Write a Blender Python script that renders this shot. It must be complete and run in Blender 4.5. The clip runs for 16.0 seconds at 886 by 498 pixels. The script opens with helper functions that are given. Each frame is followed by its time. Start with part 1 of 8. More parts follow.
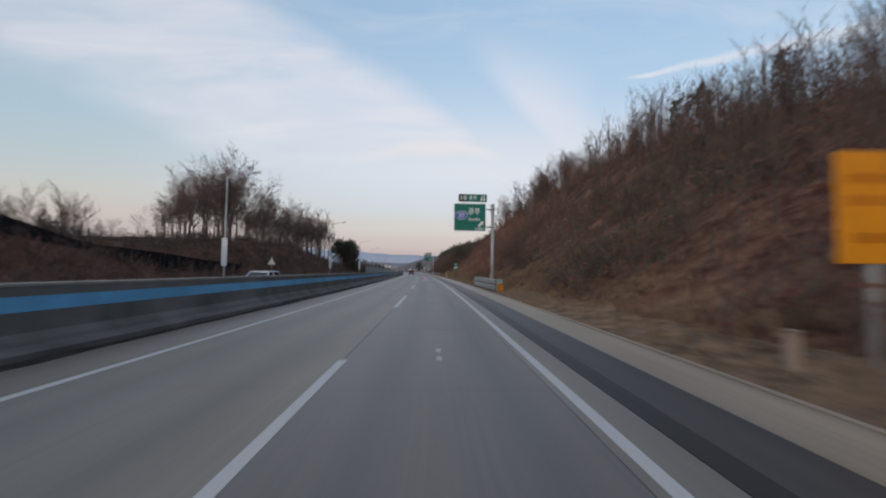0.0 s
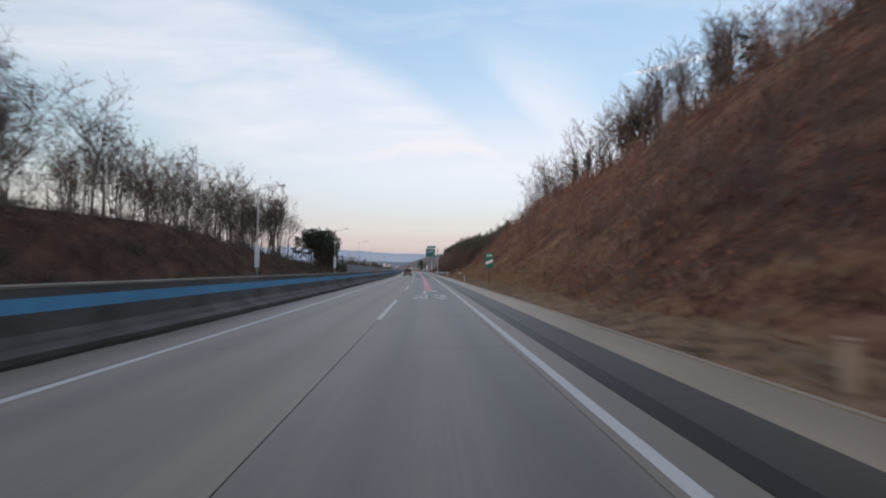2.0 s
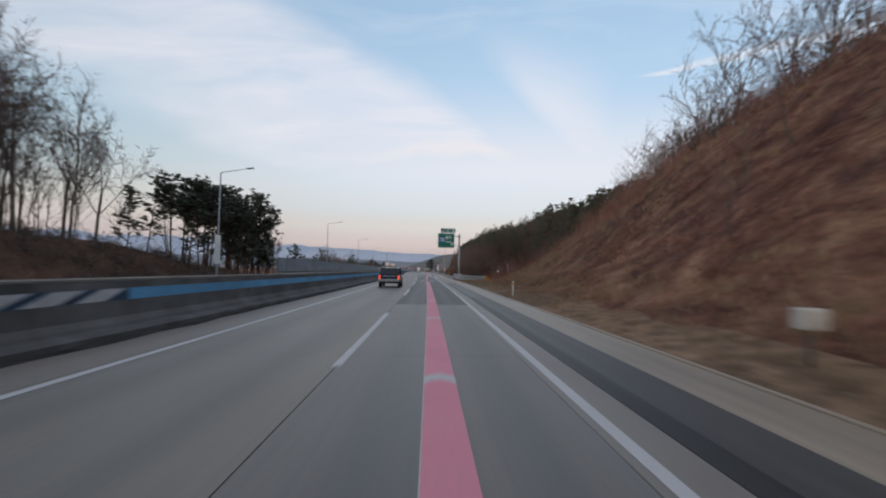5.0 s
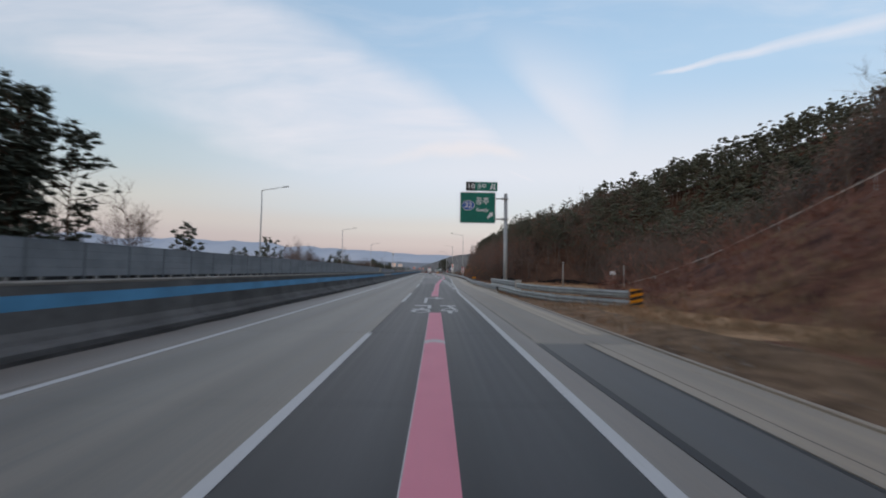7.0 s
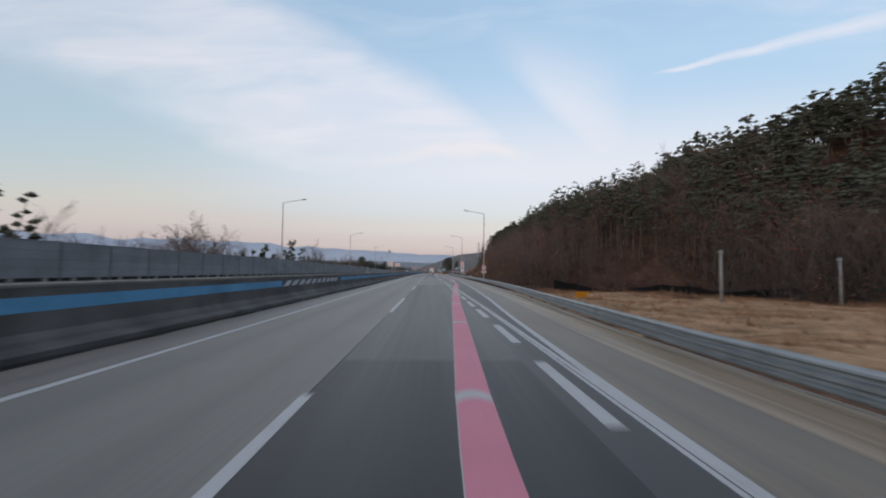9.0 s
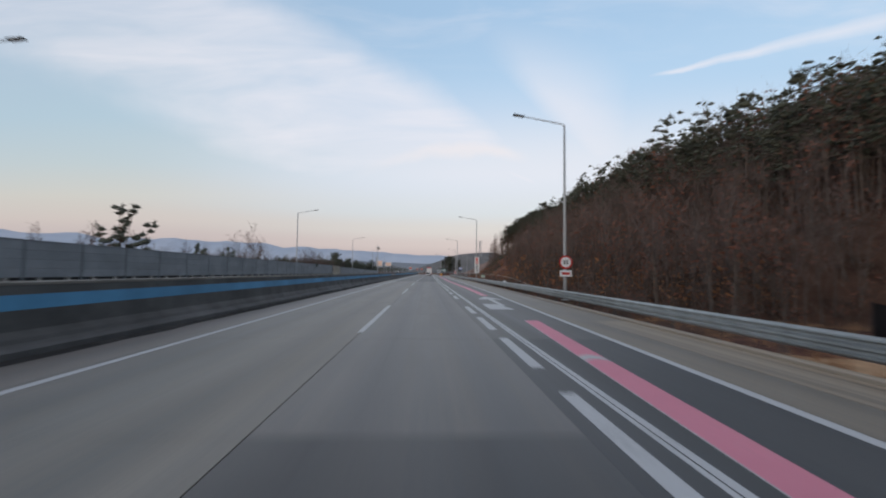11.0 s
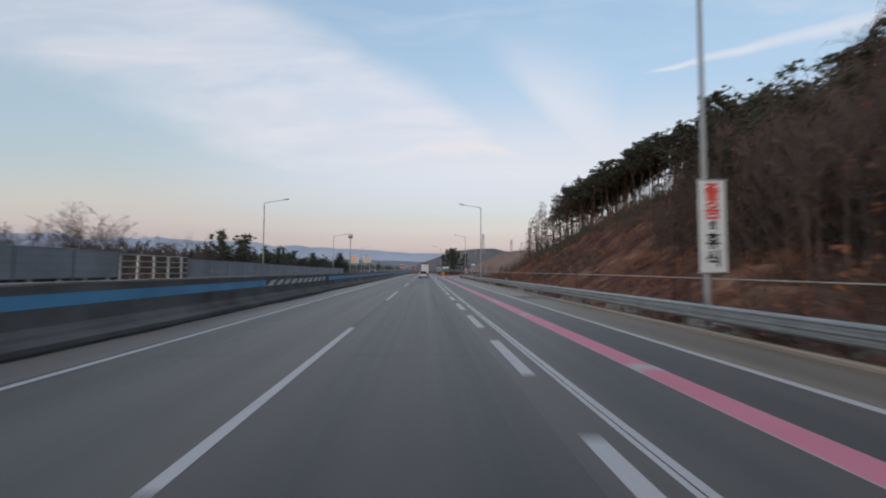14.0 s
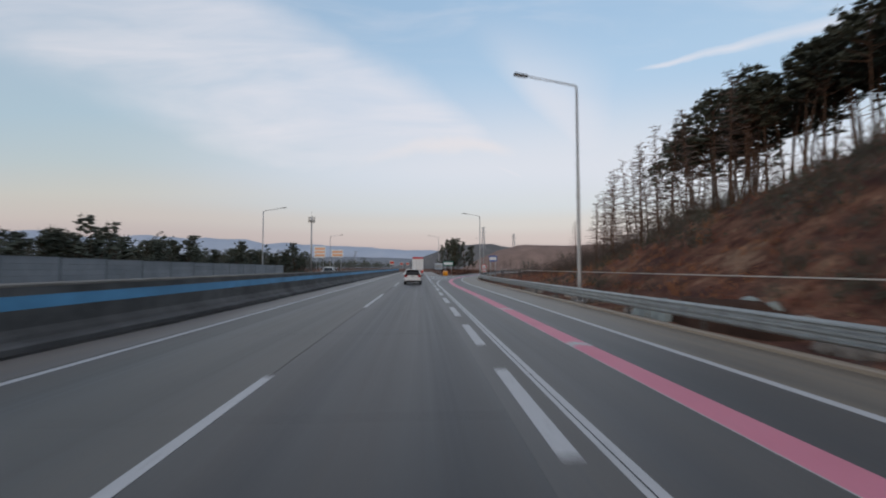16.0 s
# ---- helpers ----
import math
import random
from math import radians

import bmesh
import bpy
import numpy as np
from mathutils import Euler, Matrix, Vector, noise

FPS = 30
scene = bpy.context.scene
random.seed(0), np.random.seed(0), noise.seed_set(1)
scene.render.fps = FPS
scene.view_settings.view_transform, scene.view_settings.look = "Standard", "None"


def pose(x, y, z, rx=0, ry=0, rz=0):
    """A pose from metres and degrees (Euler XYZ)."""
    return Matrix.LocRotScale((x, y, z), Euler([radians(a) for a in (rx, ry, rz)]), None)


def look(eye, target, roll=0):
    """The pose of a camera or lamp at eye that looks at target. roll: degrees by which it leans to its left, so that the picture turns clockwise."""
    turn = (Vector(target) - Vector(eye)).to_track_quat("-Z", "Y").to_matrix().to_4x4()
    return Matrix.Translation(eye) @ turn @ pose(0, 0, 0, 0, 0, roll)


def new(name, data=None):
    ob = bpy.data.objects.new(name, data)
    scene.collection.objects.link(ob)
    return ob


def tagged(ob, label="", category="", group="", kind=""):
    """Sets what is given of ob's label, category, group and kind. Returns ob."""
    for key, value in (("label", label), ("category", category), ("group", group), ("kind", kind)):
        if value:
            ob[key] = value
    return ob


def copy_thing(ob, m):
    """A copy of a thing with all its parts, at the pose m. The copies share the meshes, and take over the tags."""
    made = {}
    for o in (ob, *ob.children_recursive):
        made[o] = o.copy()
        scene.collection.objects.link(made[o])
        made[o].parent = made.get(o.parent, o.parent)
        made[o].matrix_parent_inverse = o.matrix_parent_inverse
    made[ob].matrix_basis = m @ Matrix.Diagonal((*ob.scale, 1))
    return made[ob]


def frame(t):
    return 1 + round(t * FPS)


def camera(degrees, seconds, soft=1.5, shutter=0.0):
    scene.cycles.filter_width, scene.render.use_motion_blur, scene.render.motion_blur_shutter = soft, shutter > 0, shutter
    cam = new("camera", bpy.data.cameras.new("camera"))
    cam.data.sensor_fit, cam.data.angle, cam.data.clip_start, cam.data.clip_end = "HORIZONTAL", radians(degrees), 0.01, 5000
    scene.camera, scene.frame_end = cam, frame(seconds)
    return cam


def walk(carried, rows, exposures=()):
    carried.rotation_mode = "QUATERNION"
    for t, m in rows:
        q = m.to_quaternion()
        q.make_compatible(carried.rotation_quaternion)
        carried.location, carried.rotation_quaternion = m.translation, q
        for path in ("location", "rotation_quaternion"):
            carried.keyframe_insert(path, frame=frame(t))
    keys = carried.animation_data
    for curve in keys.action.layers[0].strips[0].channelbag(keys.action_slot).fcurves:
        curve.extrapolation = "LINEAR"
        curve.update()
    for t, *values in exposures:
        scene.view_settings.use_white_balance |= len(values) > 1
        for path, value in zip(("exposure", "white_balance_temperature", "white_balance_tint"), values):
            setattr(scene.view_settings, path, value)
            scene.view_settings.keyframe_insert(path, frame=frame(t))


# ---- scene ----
from mathutils import geometry

# ---- the road's line: s metres along it, n metres right of the lane divider ----
HEADING = ((-400, -0.3), (-20, -0.3), (0, 0.2), (34, 1.5), (62, 2.15), (100, 2.55), (130, 2.9), (165, 3.55), (216, 4.6), (250, 5.0), (280, 5.0), (310, 4.75), (345, 4.5), (375, 4.3), (4000, 4.3))
S0, S1 = -400, 2400
_s = np.arange(S0, S1 + 1, 1.0)
_h = np.interp(_s, [a for a, b in HEADING], [b for a, b in HEADING])
_h = np.convolve(np.pad(_h, 25, mode="edge"), np.ones(51) / 51, mode="valid")
_r = np.radians(_h)
_x, _y = np.cumsum(-np.sin(_r)), np.cumsum(np.cos(_r))
_x, _y = _x - _x[-S0], _y - _y[-S0]


def heading(s):
    return float(np.interp(s, _s, _h))


def P(s, n, z=0.0):
    """World place of road station s, offset n to the right, height z."""
    a = np.radians(np.interp(s, _s, _h))
    return (float(np.interp(s, _s, _x) + n * np.cos(a)), float(np.interp(s, _s, _y) + n * np.sin(a)), float(z))


def at(s, n, z=0.0, turn=0.0):
    """Pose of a thing on the road's line: its y runs along the road, its x to the right."""
    return pose(*P(s, n, z), 0, 0, heading(s) + turn)


cam = camera(92.6, 16.0, soft=2.0, shutter=0.4)
# t, s, n, height, yaw right of the road's heading, pitch up, roll
DRIVE = (
    (0.0, -0.00, 1.631, 1.646, 1.10, 2.96, -0.73),
    (0.5, 11.61, 1.646, 1.608, 1.28, 2.92, -0.45),
    (1.0, 22.85, 1.526, 1.636, 1.56, 2.82, -0.72),
    (1.5, 34.04, 1.550, 1.607, 1.55, 2.92, -0.28),
    (2.0, 45.22, 1.537, 1.614, 2.08, 2.77, -0.02),
    (2.5, 56.41, 1.473, 1.609, 2.45, 2.70, 0.04),
    (3.0, 67.55, 1.379, 1.608, 2.50, 2.73, -0.02),
    (3.5, 78.58, 1.280, 1.628, 2.05, 2.88, -0.11),
    (4.0, 89.54, 1.409, 1.608, 2.28, 2.87, -0.25),
    (4.5, 100.65, 1.478, 1.635, 2.02, 2.85, -0.74),
    (5.0, 111.78, 1.542, 1.648, 1.73, 2.86, -1.01),
    (5.5, 122.94, 1.600, 1.647, 1.42, 2.89, -1.05),
    (6.0, 134.14, 1.649, 1.639, 1.13, 2.93, -0.96),
    (6.5, 145.40, 1.686, 1.631, 0.89, 2.97, -0.84),
    (7.0, 156.73, 1.709, 1.631, 0.76, 2.99, -0.78),
    (7.5, 168.18, 1.704, 1.640, 0.72, 2.98, -0.80),
    (8.0, 179.60, 1.712, 1.647, 0.78, 2.97, -0.77),
    (8.5, 190.83, 1.774, 1.643, 1.00, 2.97, -0.59),
    (9.0, 202.16, 1.634, 1.636, 1.27, 3.00, -0.56),
    (9.5, 213.64, 1.694, 1.636, 1.45, 2.90, -0.58),
    (10.0, 225.08, 1.721, 1.627, 1.69, 2.91, -0.60),
    (10.5, 236.47, 1.716, 1.609, 1.96, 3.01, -0.63),
    (11.0, 247.80, 1.695, 1.593, 2.23, 3.13, -0.66),
    (11.5, 259.06, 1.672, 1.589, 2.44, 3.17, -0.72),
    (12.0, 270.26, 1.662, 1.605, 2.54, 3.05, -0.82),
    (12.5, 281.37, 1.667, 1.643, 2.52, 2.77, -0.95),
    (13.0, 292.61, 1.802, 1.606, 2.41, 2.83, -0.53),
    (13.5, 304.31, 1.888, 1.603, 2.76, 2.88, -0.22),
    (14.0, 315.86, 1.972, 1.603, 2.67, 2.89, -0.19),
    (14.5, 327.20, 2.085, 1.599, 3.00, 2.91, 0.16),
    (15.0, 338.49, 2.116, 1.645, 3.09, 2.56, 0.16),
    (15.5, 349.84, 2.193, 1.657, 3.13, 2.47, 0.13),
    (16.0, 361.21, 2.288, 1.654, 3.15, 2.49, 0.08),
)
walk(cam, [(t, pose(*P(s, n, h), 90 + pitch, roll, heading(s) - yaw)) for t, s, n, h, yaw, pitch, roll in DRIVE],
     exposures=[(0.0, 0.0, 6750, 14), (1.0, 0.02, 6750, 14), (2.0, 0.22, 6750, 14), (3.5, 0.24, 6750, 14), (4.5, 0.12, 6750, 14),
                (7.0, 0.06, 6750, 14), (9.5, 0.1, 6750, 14), (12.5, 0.08, 6750, 14), (14.0, 0.02, 6750, 14), (16.0, -0.03, 6750, 14)])

# ---- sky and light: a clear evening with thin high cloud, the sun low behind the traveller ----
world = bpy.data.worlds.new("evening_sky")
scene.world = world
world.use_nodes = True
WN, WL = world.node_tree.nodes, world.node_tree.links
WN.clear()


def wnode(kind, **kw):
    nd = WN.new(kind)
    for k, v in kw.items():
        if k == "op":
            nd.operation = v
        elif k == "blend":
            nd.blend_type = v
    return nd


def wmath(op, a, b=None, c=None, clamp=False):
    nd = wnode("ShaderNodeMath", op=op)
    nd.use_clamp = clamp
    for i, v in enumerate((a, b, c)):
        if v is None:
            continue
        if isinstance(v, (int, float)):
            nd.inputs[i].default_value = v
        else:
            WL.new(v, nd.inputs[i])
    return nd.outputs[0]


def wsmooth(lo, hi, v):
    nd = WN.new("ShaderNodeMapRange")
    nd.interpolation_type = "SMOOTHSTEP"
    WL.new(v, nd.inputs["Value"])
    nd.inputs["From Min"].default_value, nd.inputs["From Max"].default_value = lo, hi
    return nd.outputs["Result"]


def wmix(fac, a, b):
    nd = WN.new("ShaderNodeMix")
    nd.data_type = "RGBA"
    for sock, v in ((nd.inputs[0], fac), (nd.inputs[6], a), (nd.inputs[7], b)):
        if isinstance(v, (int, float)):
            sock.default_value = v
        elif isinstance(v, tuple):
            sock.default_value = (*v, 1)
        else:
            WL.new(v, sock)
    return nd.outputs[2]


def srgb(r, g, b):
    return tuple(((c / 255 + 0.055) / 1.055) ** 2.4 if c > 10 else c / 255 / 12.92 for c in (r, g, b))


SKY_POWER = 1.0
coord = WN.new("ShaderNodeTexCoord")
sep = WN.new("ShaderNodeSeparateXYZ")
WL.new(coord.outputs["Generated"], sep.inputs[0])
dx, dy, dz = sep.outputs
ramp = WN.new("ShaderNodeValToRGB")
ramp.color_ramp.interpolation = "EASE"
stops = ((0.0, srgb(172, 163, 171)), (0.03, srgb(187, 176, 182)), (0.065, srgb(202, 193, 195)), (0.10, srgb(208, 207, 207)), (0.145, srgb(203, 214, 221)),
         (0.22, srgb(191, 214, 231)), (0.38, srgb(172, 205, 233)), (0.55, srgb(158, 194, 226)), (0.74, srgb(176, 178, 188)), (1.0, srgb(176, 170, 178)))
while len(ramp.color_ramp.elements) < len(stops):
    ramp.color_ramp.elements.new(0.5)
for el, (p, c) in zip(ramp.color_ramp.elements, stops):
    el.position, el.color = p, (*c, 1)
WL.new(dz, ramp.inputs[0])
air = WN.new("ShaderNodeTexSky")
air.sky_type, air.sun_disc = "NISHITA", False
air.sun_elevation, air.sun_rotation = radians(6), radians(205)
air.air_density, air.dust_density = 1.0, 1.5
airs = WN.new("ShaderNodeVectorMath")
airs.operation = "SCALE"
WL.new(air.outputs[0], airs.inputs[0])
airs.inputs["Scale"].default_value = 0.15
base = wmix(0.12, ramp.outputs[0], airs.outputs[0])
# cloud plane: u across, v up, seen towards the road's first heading
ysafe = wmath("MAXIMUM", dy, 0.05)
u, v = wmath("DIVIDE", dx, ysafe), wmath("DIVIDE", dz, ysafe)
# the evening haze is a little thinner to the left of the road
tone = WN.new("ShaderNodeVectorMath")
tone.operation = "SCALE"
WL.new(base, tone.inputs[0])
WL.new(wmath("MULTIPLY_ADD", wsmooth(-0.9, 0.35, u), 0.14, 0.935), tone.inputs["Scale"])
base = tone.outputs[0]
rot = WN.new("ShaderNodeMapping")
rot.inputs["Rotation"].default_value = (0, 0, radians(32))
rot.inputs["Scale"].default_value = (1.0, 4.6, 1)
flat = WN.new("ShaderNodeCombineXYZ")
WL.new(u, flat.inputs[0])
WL.new(v, flat.inputs[1])
WL.new(flat.outputs[0], rot.inputs[0])
streak = WN.new("ShaderNodeTexNoise")
streak.inputs["Scale"].default_value, streak.inputs["Detail"].default_value = 2.1, 7
streak.inputs["Roughness"].default_value, streak.inputs["Distortion"].default_value = 0.55, 0.5
WL.new(rot.outputs[0], streak.inputs["Vector"])
fine = WN.new("ShaderNodeTexNoise")
fine.inputs["Scale"].default_value, fine.inputs["Detail"].default_value = 7.0, 6
WL.new(flat.outputs[0], fine.inputs["Vector"])
wob = wmath("MULTIPLY_ADD", fine.outputs[0], 0.07, -0.035)
vw = wmath("ADD", v, wob)


def wcurve(pts):
    """A height over u, smoothed through the given (u, height) pairs."""
    nd = WN.new("ShaderNodeValToRGB")
    nd.color_ramp.interpolation = "B_SPLINE"
    while len(nd.color_ramp.elements) < len(pts):
        nd.color_ramp.elements.new(0.5)
    for el, (a, b) in zip(nd.color_ramp.elements, pts):
        el.position, el.color = (a + 1.4) / 2.8, (b, b, b, 1)
    WL.new(wmath("MULTIPLY_ADD", u, 1 / 2.8, 0.5), nd.inputs[0])
    return nd.outputs[0]


# the broad sheet: a wedge coming down from the upper left, its tip over the road
up_edge = wcurve(((-1.4, 1.0), (-1.0, 0.86), (-0.7, 0.76), (-0.46, 0.665), (-0.26, 0.565), (-0.09, 0.46), (0.046, 0.385), (0.13, 0.325), (0.22, 0.25), (0.4, 0.0), (1.4, 0.0)))
low_edge = wcurve(((-1.4, 0.62), (-1.2, 0.56), (-0.89, 0.42), (-0.68, 0.325), (-0.477, 0.225), (-0.28, 0.19), (-0.1, 0.205), (0.05, 0.235), (0.14, 0.25), (0.3, 0.25), (1.4, 0.2)))
sheet = wmath("MULTIPLY", wsmooth(-0.035, 0.085, wmath("SUBTRACT", up_edge, vw)), wsmooth(-0.05, 0.10, wmath("SUBTRACT", vw, low_edge)))
dens = wmath("MULTIPLY_ADD", wsmooth(-1.1, -0.05, u), 0.30, wmath("MULTIPLY_ADD", streak.outputs[0], 1.35, -0.27))
body = wmath("MULTIPLY", sheet, dens, clamp=True)
# the fainter second band and the small bright wisps
off2 = wmath("ADD", vw, wmath("MULTIPLY_ADD", u, 1.38, -0.653))
band2 = wmath("MULTIPLY", wmath("MULTIPLY", wsmooth(-0.08, 0.07, off2), wsmooth(0.42, 0.06, off2)), wmath("MULTIPLY", wsmooth(0.20, 0.29, v), wsmooth(0.66, 0.34, v)))
band2 = wmath("MULTIPLY", band2, wmath("MULTIPLY_ADD", streak.outputs[0], 0.5, 0.5))
wisp = wmath("ABSOLUTE", wmath("SUBTRACT", vw, wmath("MULTIPLY_ADD", wmath("MULTIPLY", u, u), -0.9, 0.292)))
wisp = wmath("MULTIPLY", wsmooth(0.026, 0.0, wisp), wmath("MULTIPLY", wsmooth(-0.30, 0.0, u), wsmooth(0.17, 0.08, u)))
wisp2 = wmath("ABSOLUTE", wmath("SUBTRACT", v, wmath("MULTIPLY_ADD", u, -0.41, 0.283)))
wisp2 = wmath("MULTIPLY", wsmooth(0.018, 0.0, wisp2), wmath("MULTIPLY", wsmooth(0.06, 0.12, u), wsmooth(0.22, 0.15, u)))
# the thin straight trail
trail = wmath("ABSOLUTE", wmath("SUBTRACT", wmath("ADD", v, wmath("MULTIPLY", wob, 0.35)), wmath("MULTIPLY_ADD", u, 0.2326, 0.3667)))
tw = wmath("MULTIPLY_ADD", wmath("SUBTRACT", u, 0.44), 0.045, 0.004)
trail = wmath("SUBTRACT", 1.0, wmath("DIVIDE", trail, wmath("MAXIMUM", tw, 0.002)), clamp=True)
trail = wmath("MULTIPLY", wmath("POWER", trail, 0.6), wmath("MULTIPLY", wsmooth(0.42, 0.5, u), wsmooth(1.6, 0.9, u)))
trail = wmath("MULTIPLY", trail, wmath("MULTIPLY_ADD", fine.outputs[0], 1.2, 0.35), clamp=True)
low = wmath("MULTIPLY", wsmooth(0.10, 0.24, v), wsmooth(0.50, 0.22, v))
side = wsmooth(-0.9, 0.1, u)
cover = wmath("MAXIMUM", wmath("MULTIPLY", body, 0.98), wmath("MULTIPLY", band2, 0.85))
cover = wmath("MAXIMUM", cover, wmath("MULTIPLY", wmath("MULTIPLY", low, side), 0.66))
cover = wmath("MAXIMUM", cover, wmath("MULTIPLY", wisp2, 0.75))
cover = wmath("MAXIMUM", cover, wmath("MULTIPLY", trail, 0.66))
veil = wmath("MULTIPLY", wmath("MULTIPLY", wsmooth(0.42, 0.75, streak.outputs[0]), wsmooth(0.42, 0.62, v)), 0.30)
cover = wmath("MAXIMUM", cover, veil)
cover = wmath("MULTIPLY", cover, wsmooth(0.0, 0.1, dz))
# towards the left the clear sky turns greenish, with a yellow glow low down
edge = WN.new("ShaderNodeValToRGB")
glow = ((0.0, srgb(162, 155, 163)), (0.06, srgb(185, 176, 179)), (0.12, srgb(203, 196, 191)), (0.18, srgb(203, 205, 198)), (0.26, srgb(188, 205, 209)), (0.38, srgb(173, 201, 216)), (0.8, srgb(160, 186, 213)))
while len(edge.color_ramp.elements) < len(glow):
    edge.color_ramp.elements.new(0.5)
for el, (q, c) in zip(edge.color_ramp.elements, glow):
    el.position, el.color = q, (*c, 1)
WL.new(v, edge.inputs[0])
base = wmix(wmath("MULTIPLY", wsmooth(-0.15, -1.0, u), 0.8), base, edge.outputs[0])
sky = wmix(cover, base, srgb(228, 231, 239))
sky = wmix(wmath("MULTIPLY", wisp, 0.5), sky, srgb(236, 231, 231))
sky = wmix(wmath("MULTIPLY", wsmooth(-0.4, -1.3, u), 0.07), sky, srgb(120, 128, 142))
bg = WN.new("ShaderNodeBackground")
WL.new(sky, bg.inputs[0])
bg.inputs[1].default_value = SKY_POWER
wout = WN.new("ShaderNodeOutputWorld")
WL.new(bg.outputs[0], wout.inputs[0])

sun = bpy.data.lights.new("low_sun", "SUN")
sun.energy, sun.angle, sun.color = 0.9, radians(14), (1.0, 0.84, 0.68)
# sky's sun_rotation 205: the sun stands behind and a little to the left of the way
new("low_sun", sun).matrix_world = look((-40, -90, 12), (0, 0, 0))

# ---- materials ----
def material(name, build):
    m = bpy.data.materials.new(name)
    m.use_nodes = True
    nt = m.node_tree
    nt.nodes.clear()
    out = nt.nodes.new("ShaderNodeOutputMaterial")
    b = nt.nodes.new("ShaderNodeBsdfPrincipled")
    nt.links.new(b.outputs[0], out.inputs[0])
    build(nt, b)
    return m


def nz(nt, scale, detail=4, rough=0.55, coords="Object", stretch=(1, 1, 1)):
    tc = nt.nodes.new("ShaderNodeTexCoord")
    mp = nt.nodes.new("ShaderNodeMapping")
    mp.inputs["Scale"].default_value = stretch
    nt.links.new(tc.outputs[coords], mp.inputs[0])
    t = nt.nodes.new("ShaderNodeTexNoise")
    t.inputs["Scale"].default_value, t.inputs["Detail"].default_value, t.inputs["Roughness"].default_value = scale, detail, rough
    nt.links.new(mp.outputs[0], t.inputs["Vector"])
    return t.outputs[0]


def rampc(nt, fac, stops):
    r = nt.nodes.new("ShaderNodeValToRGB")
    while len(r.color_ramp.elements) < len(stops):
        r.color_ramp.elements.new(0.5)
    for el, (p, c) in zip(r.color_ramp.elements, stops):
        el.position, el.color = p, (*c, 1)
    nt.links.new(fac, r.inputs[0])
    return r.outputs[0]


def mixc(nt, fac, a, b, blend="MIX"):
    m = nt.nodes.new("ShaderNodeMix")
    m.data_type, m.blend_type = "RGBA", blend
    for sock, v in ((m.inputs[0], fac), (m.inputs[6], a), (m.inputs[7], b)):
        if isinstance(v, (int, float)):
            sock.default_value = v
        elif isinstance(v, tuple):
            sock.default_value = (*v, 1)
        else:
            nt.links.new(v, sock)
    return m.outputs[2]


def mth(nt, op, a, b=None, c=None, clamp=False):
    m = nt.nodes.new("ShaderNodeMath")
    m.operation, m.use_clamp = op, clamp
    for i, v in enumerate((a, b, c)):
        if v is None:
            continue
        if isinstance(v, (int, float)):
            m.inputs[i].default_value = v
        else:
            nt.links.new(v, m.inputs[i])
    return m.outputs[0]


def bump(nt, b, height, strength=0.3, dist=0.01):
    n = nt.nodes.new("ShaderNodeBump")
    n.inputs["Strength"].default_value, n.inputs["Distance"].default_value = strength, dist
    nt.links.new(height, n.inputs["Height"])
    nt.links.new(n.outputs[0], b.inputs["Normal"])


def plain(name, col, rough=0.6, metal=0.0, var=0.18, scale=2.0, grain=40.0, bumps=0.15, spec=0.3, tone=None):
    """A painted, metal, concrete or earthy surface, varied at two scales."""
    def build(nt, b):
        big, small = nz(nt, scale, 5), nz(nt, grain, 3)
        lo = tuple(c * (1 - var) for c in col)
        hi = tone or tuple(min(1, c * (1 + var)) for c in col)
        c = rampc(nt, big, ((0.3, lo), (0.7, hi)))
        g = rampc(nt, small, ((0.25, (1 - var * 0.7,) * 3), (0.75, (1, 1, 1))))
        c = mixc(nt, 1.0, c, g, "MULTIPLY")
        info = nt.nodes.new("ShaderNodeObjectInfo")
        k = mth(nt, "MULTIPLY_ADD", info.outputs["Random"], 0.16 * var / 0.18, 1 - 0.08 * var / 0.18)
        cc = nt.nodes.new("ShaderNodeCombineColor")
        for i in range(3):
            nt.links.new(k, cc.inputs[i])
        c = mixc(nt, 1.0, c, cc.outputs[0], "MULTIPLY")
        nt.links.new(c, b.inputs["Base Color"])
        b.inputs["Roughness"].default_value, b.inputs["Metallic"].default_value = rough, metal
        b.inputs["Specular IOR Level"].default_value = spec
        if bumps:
            bump(nt, b, small, bumps)
    return material(name, build)


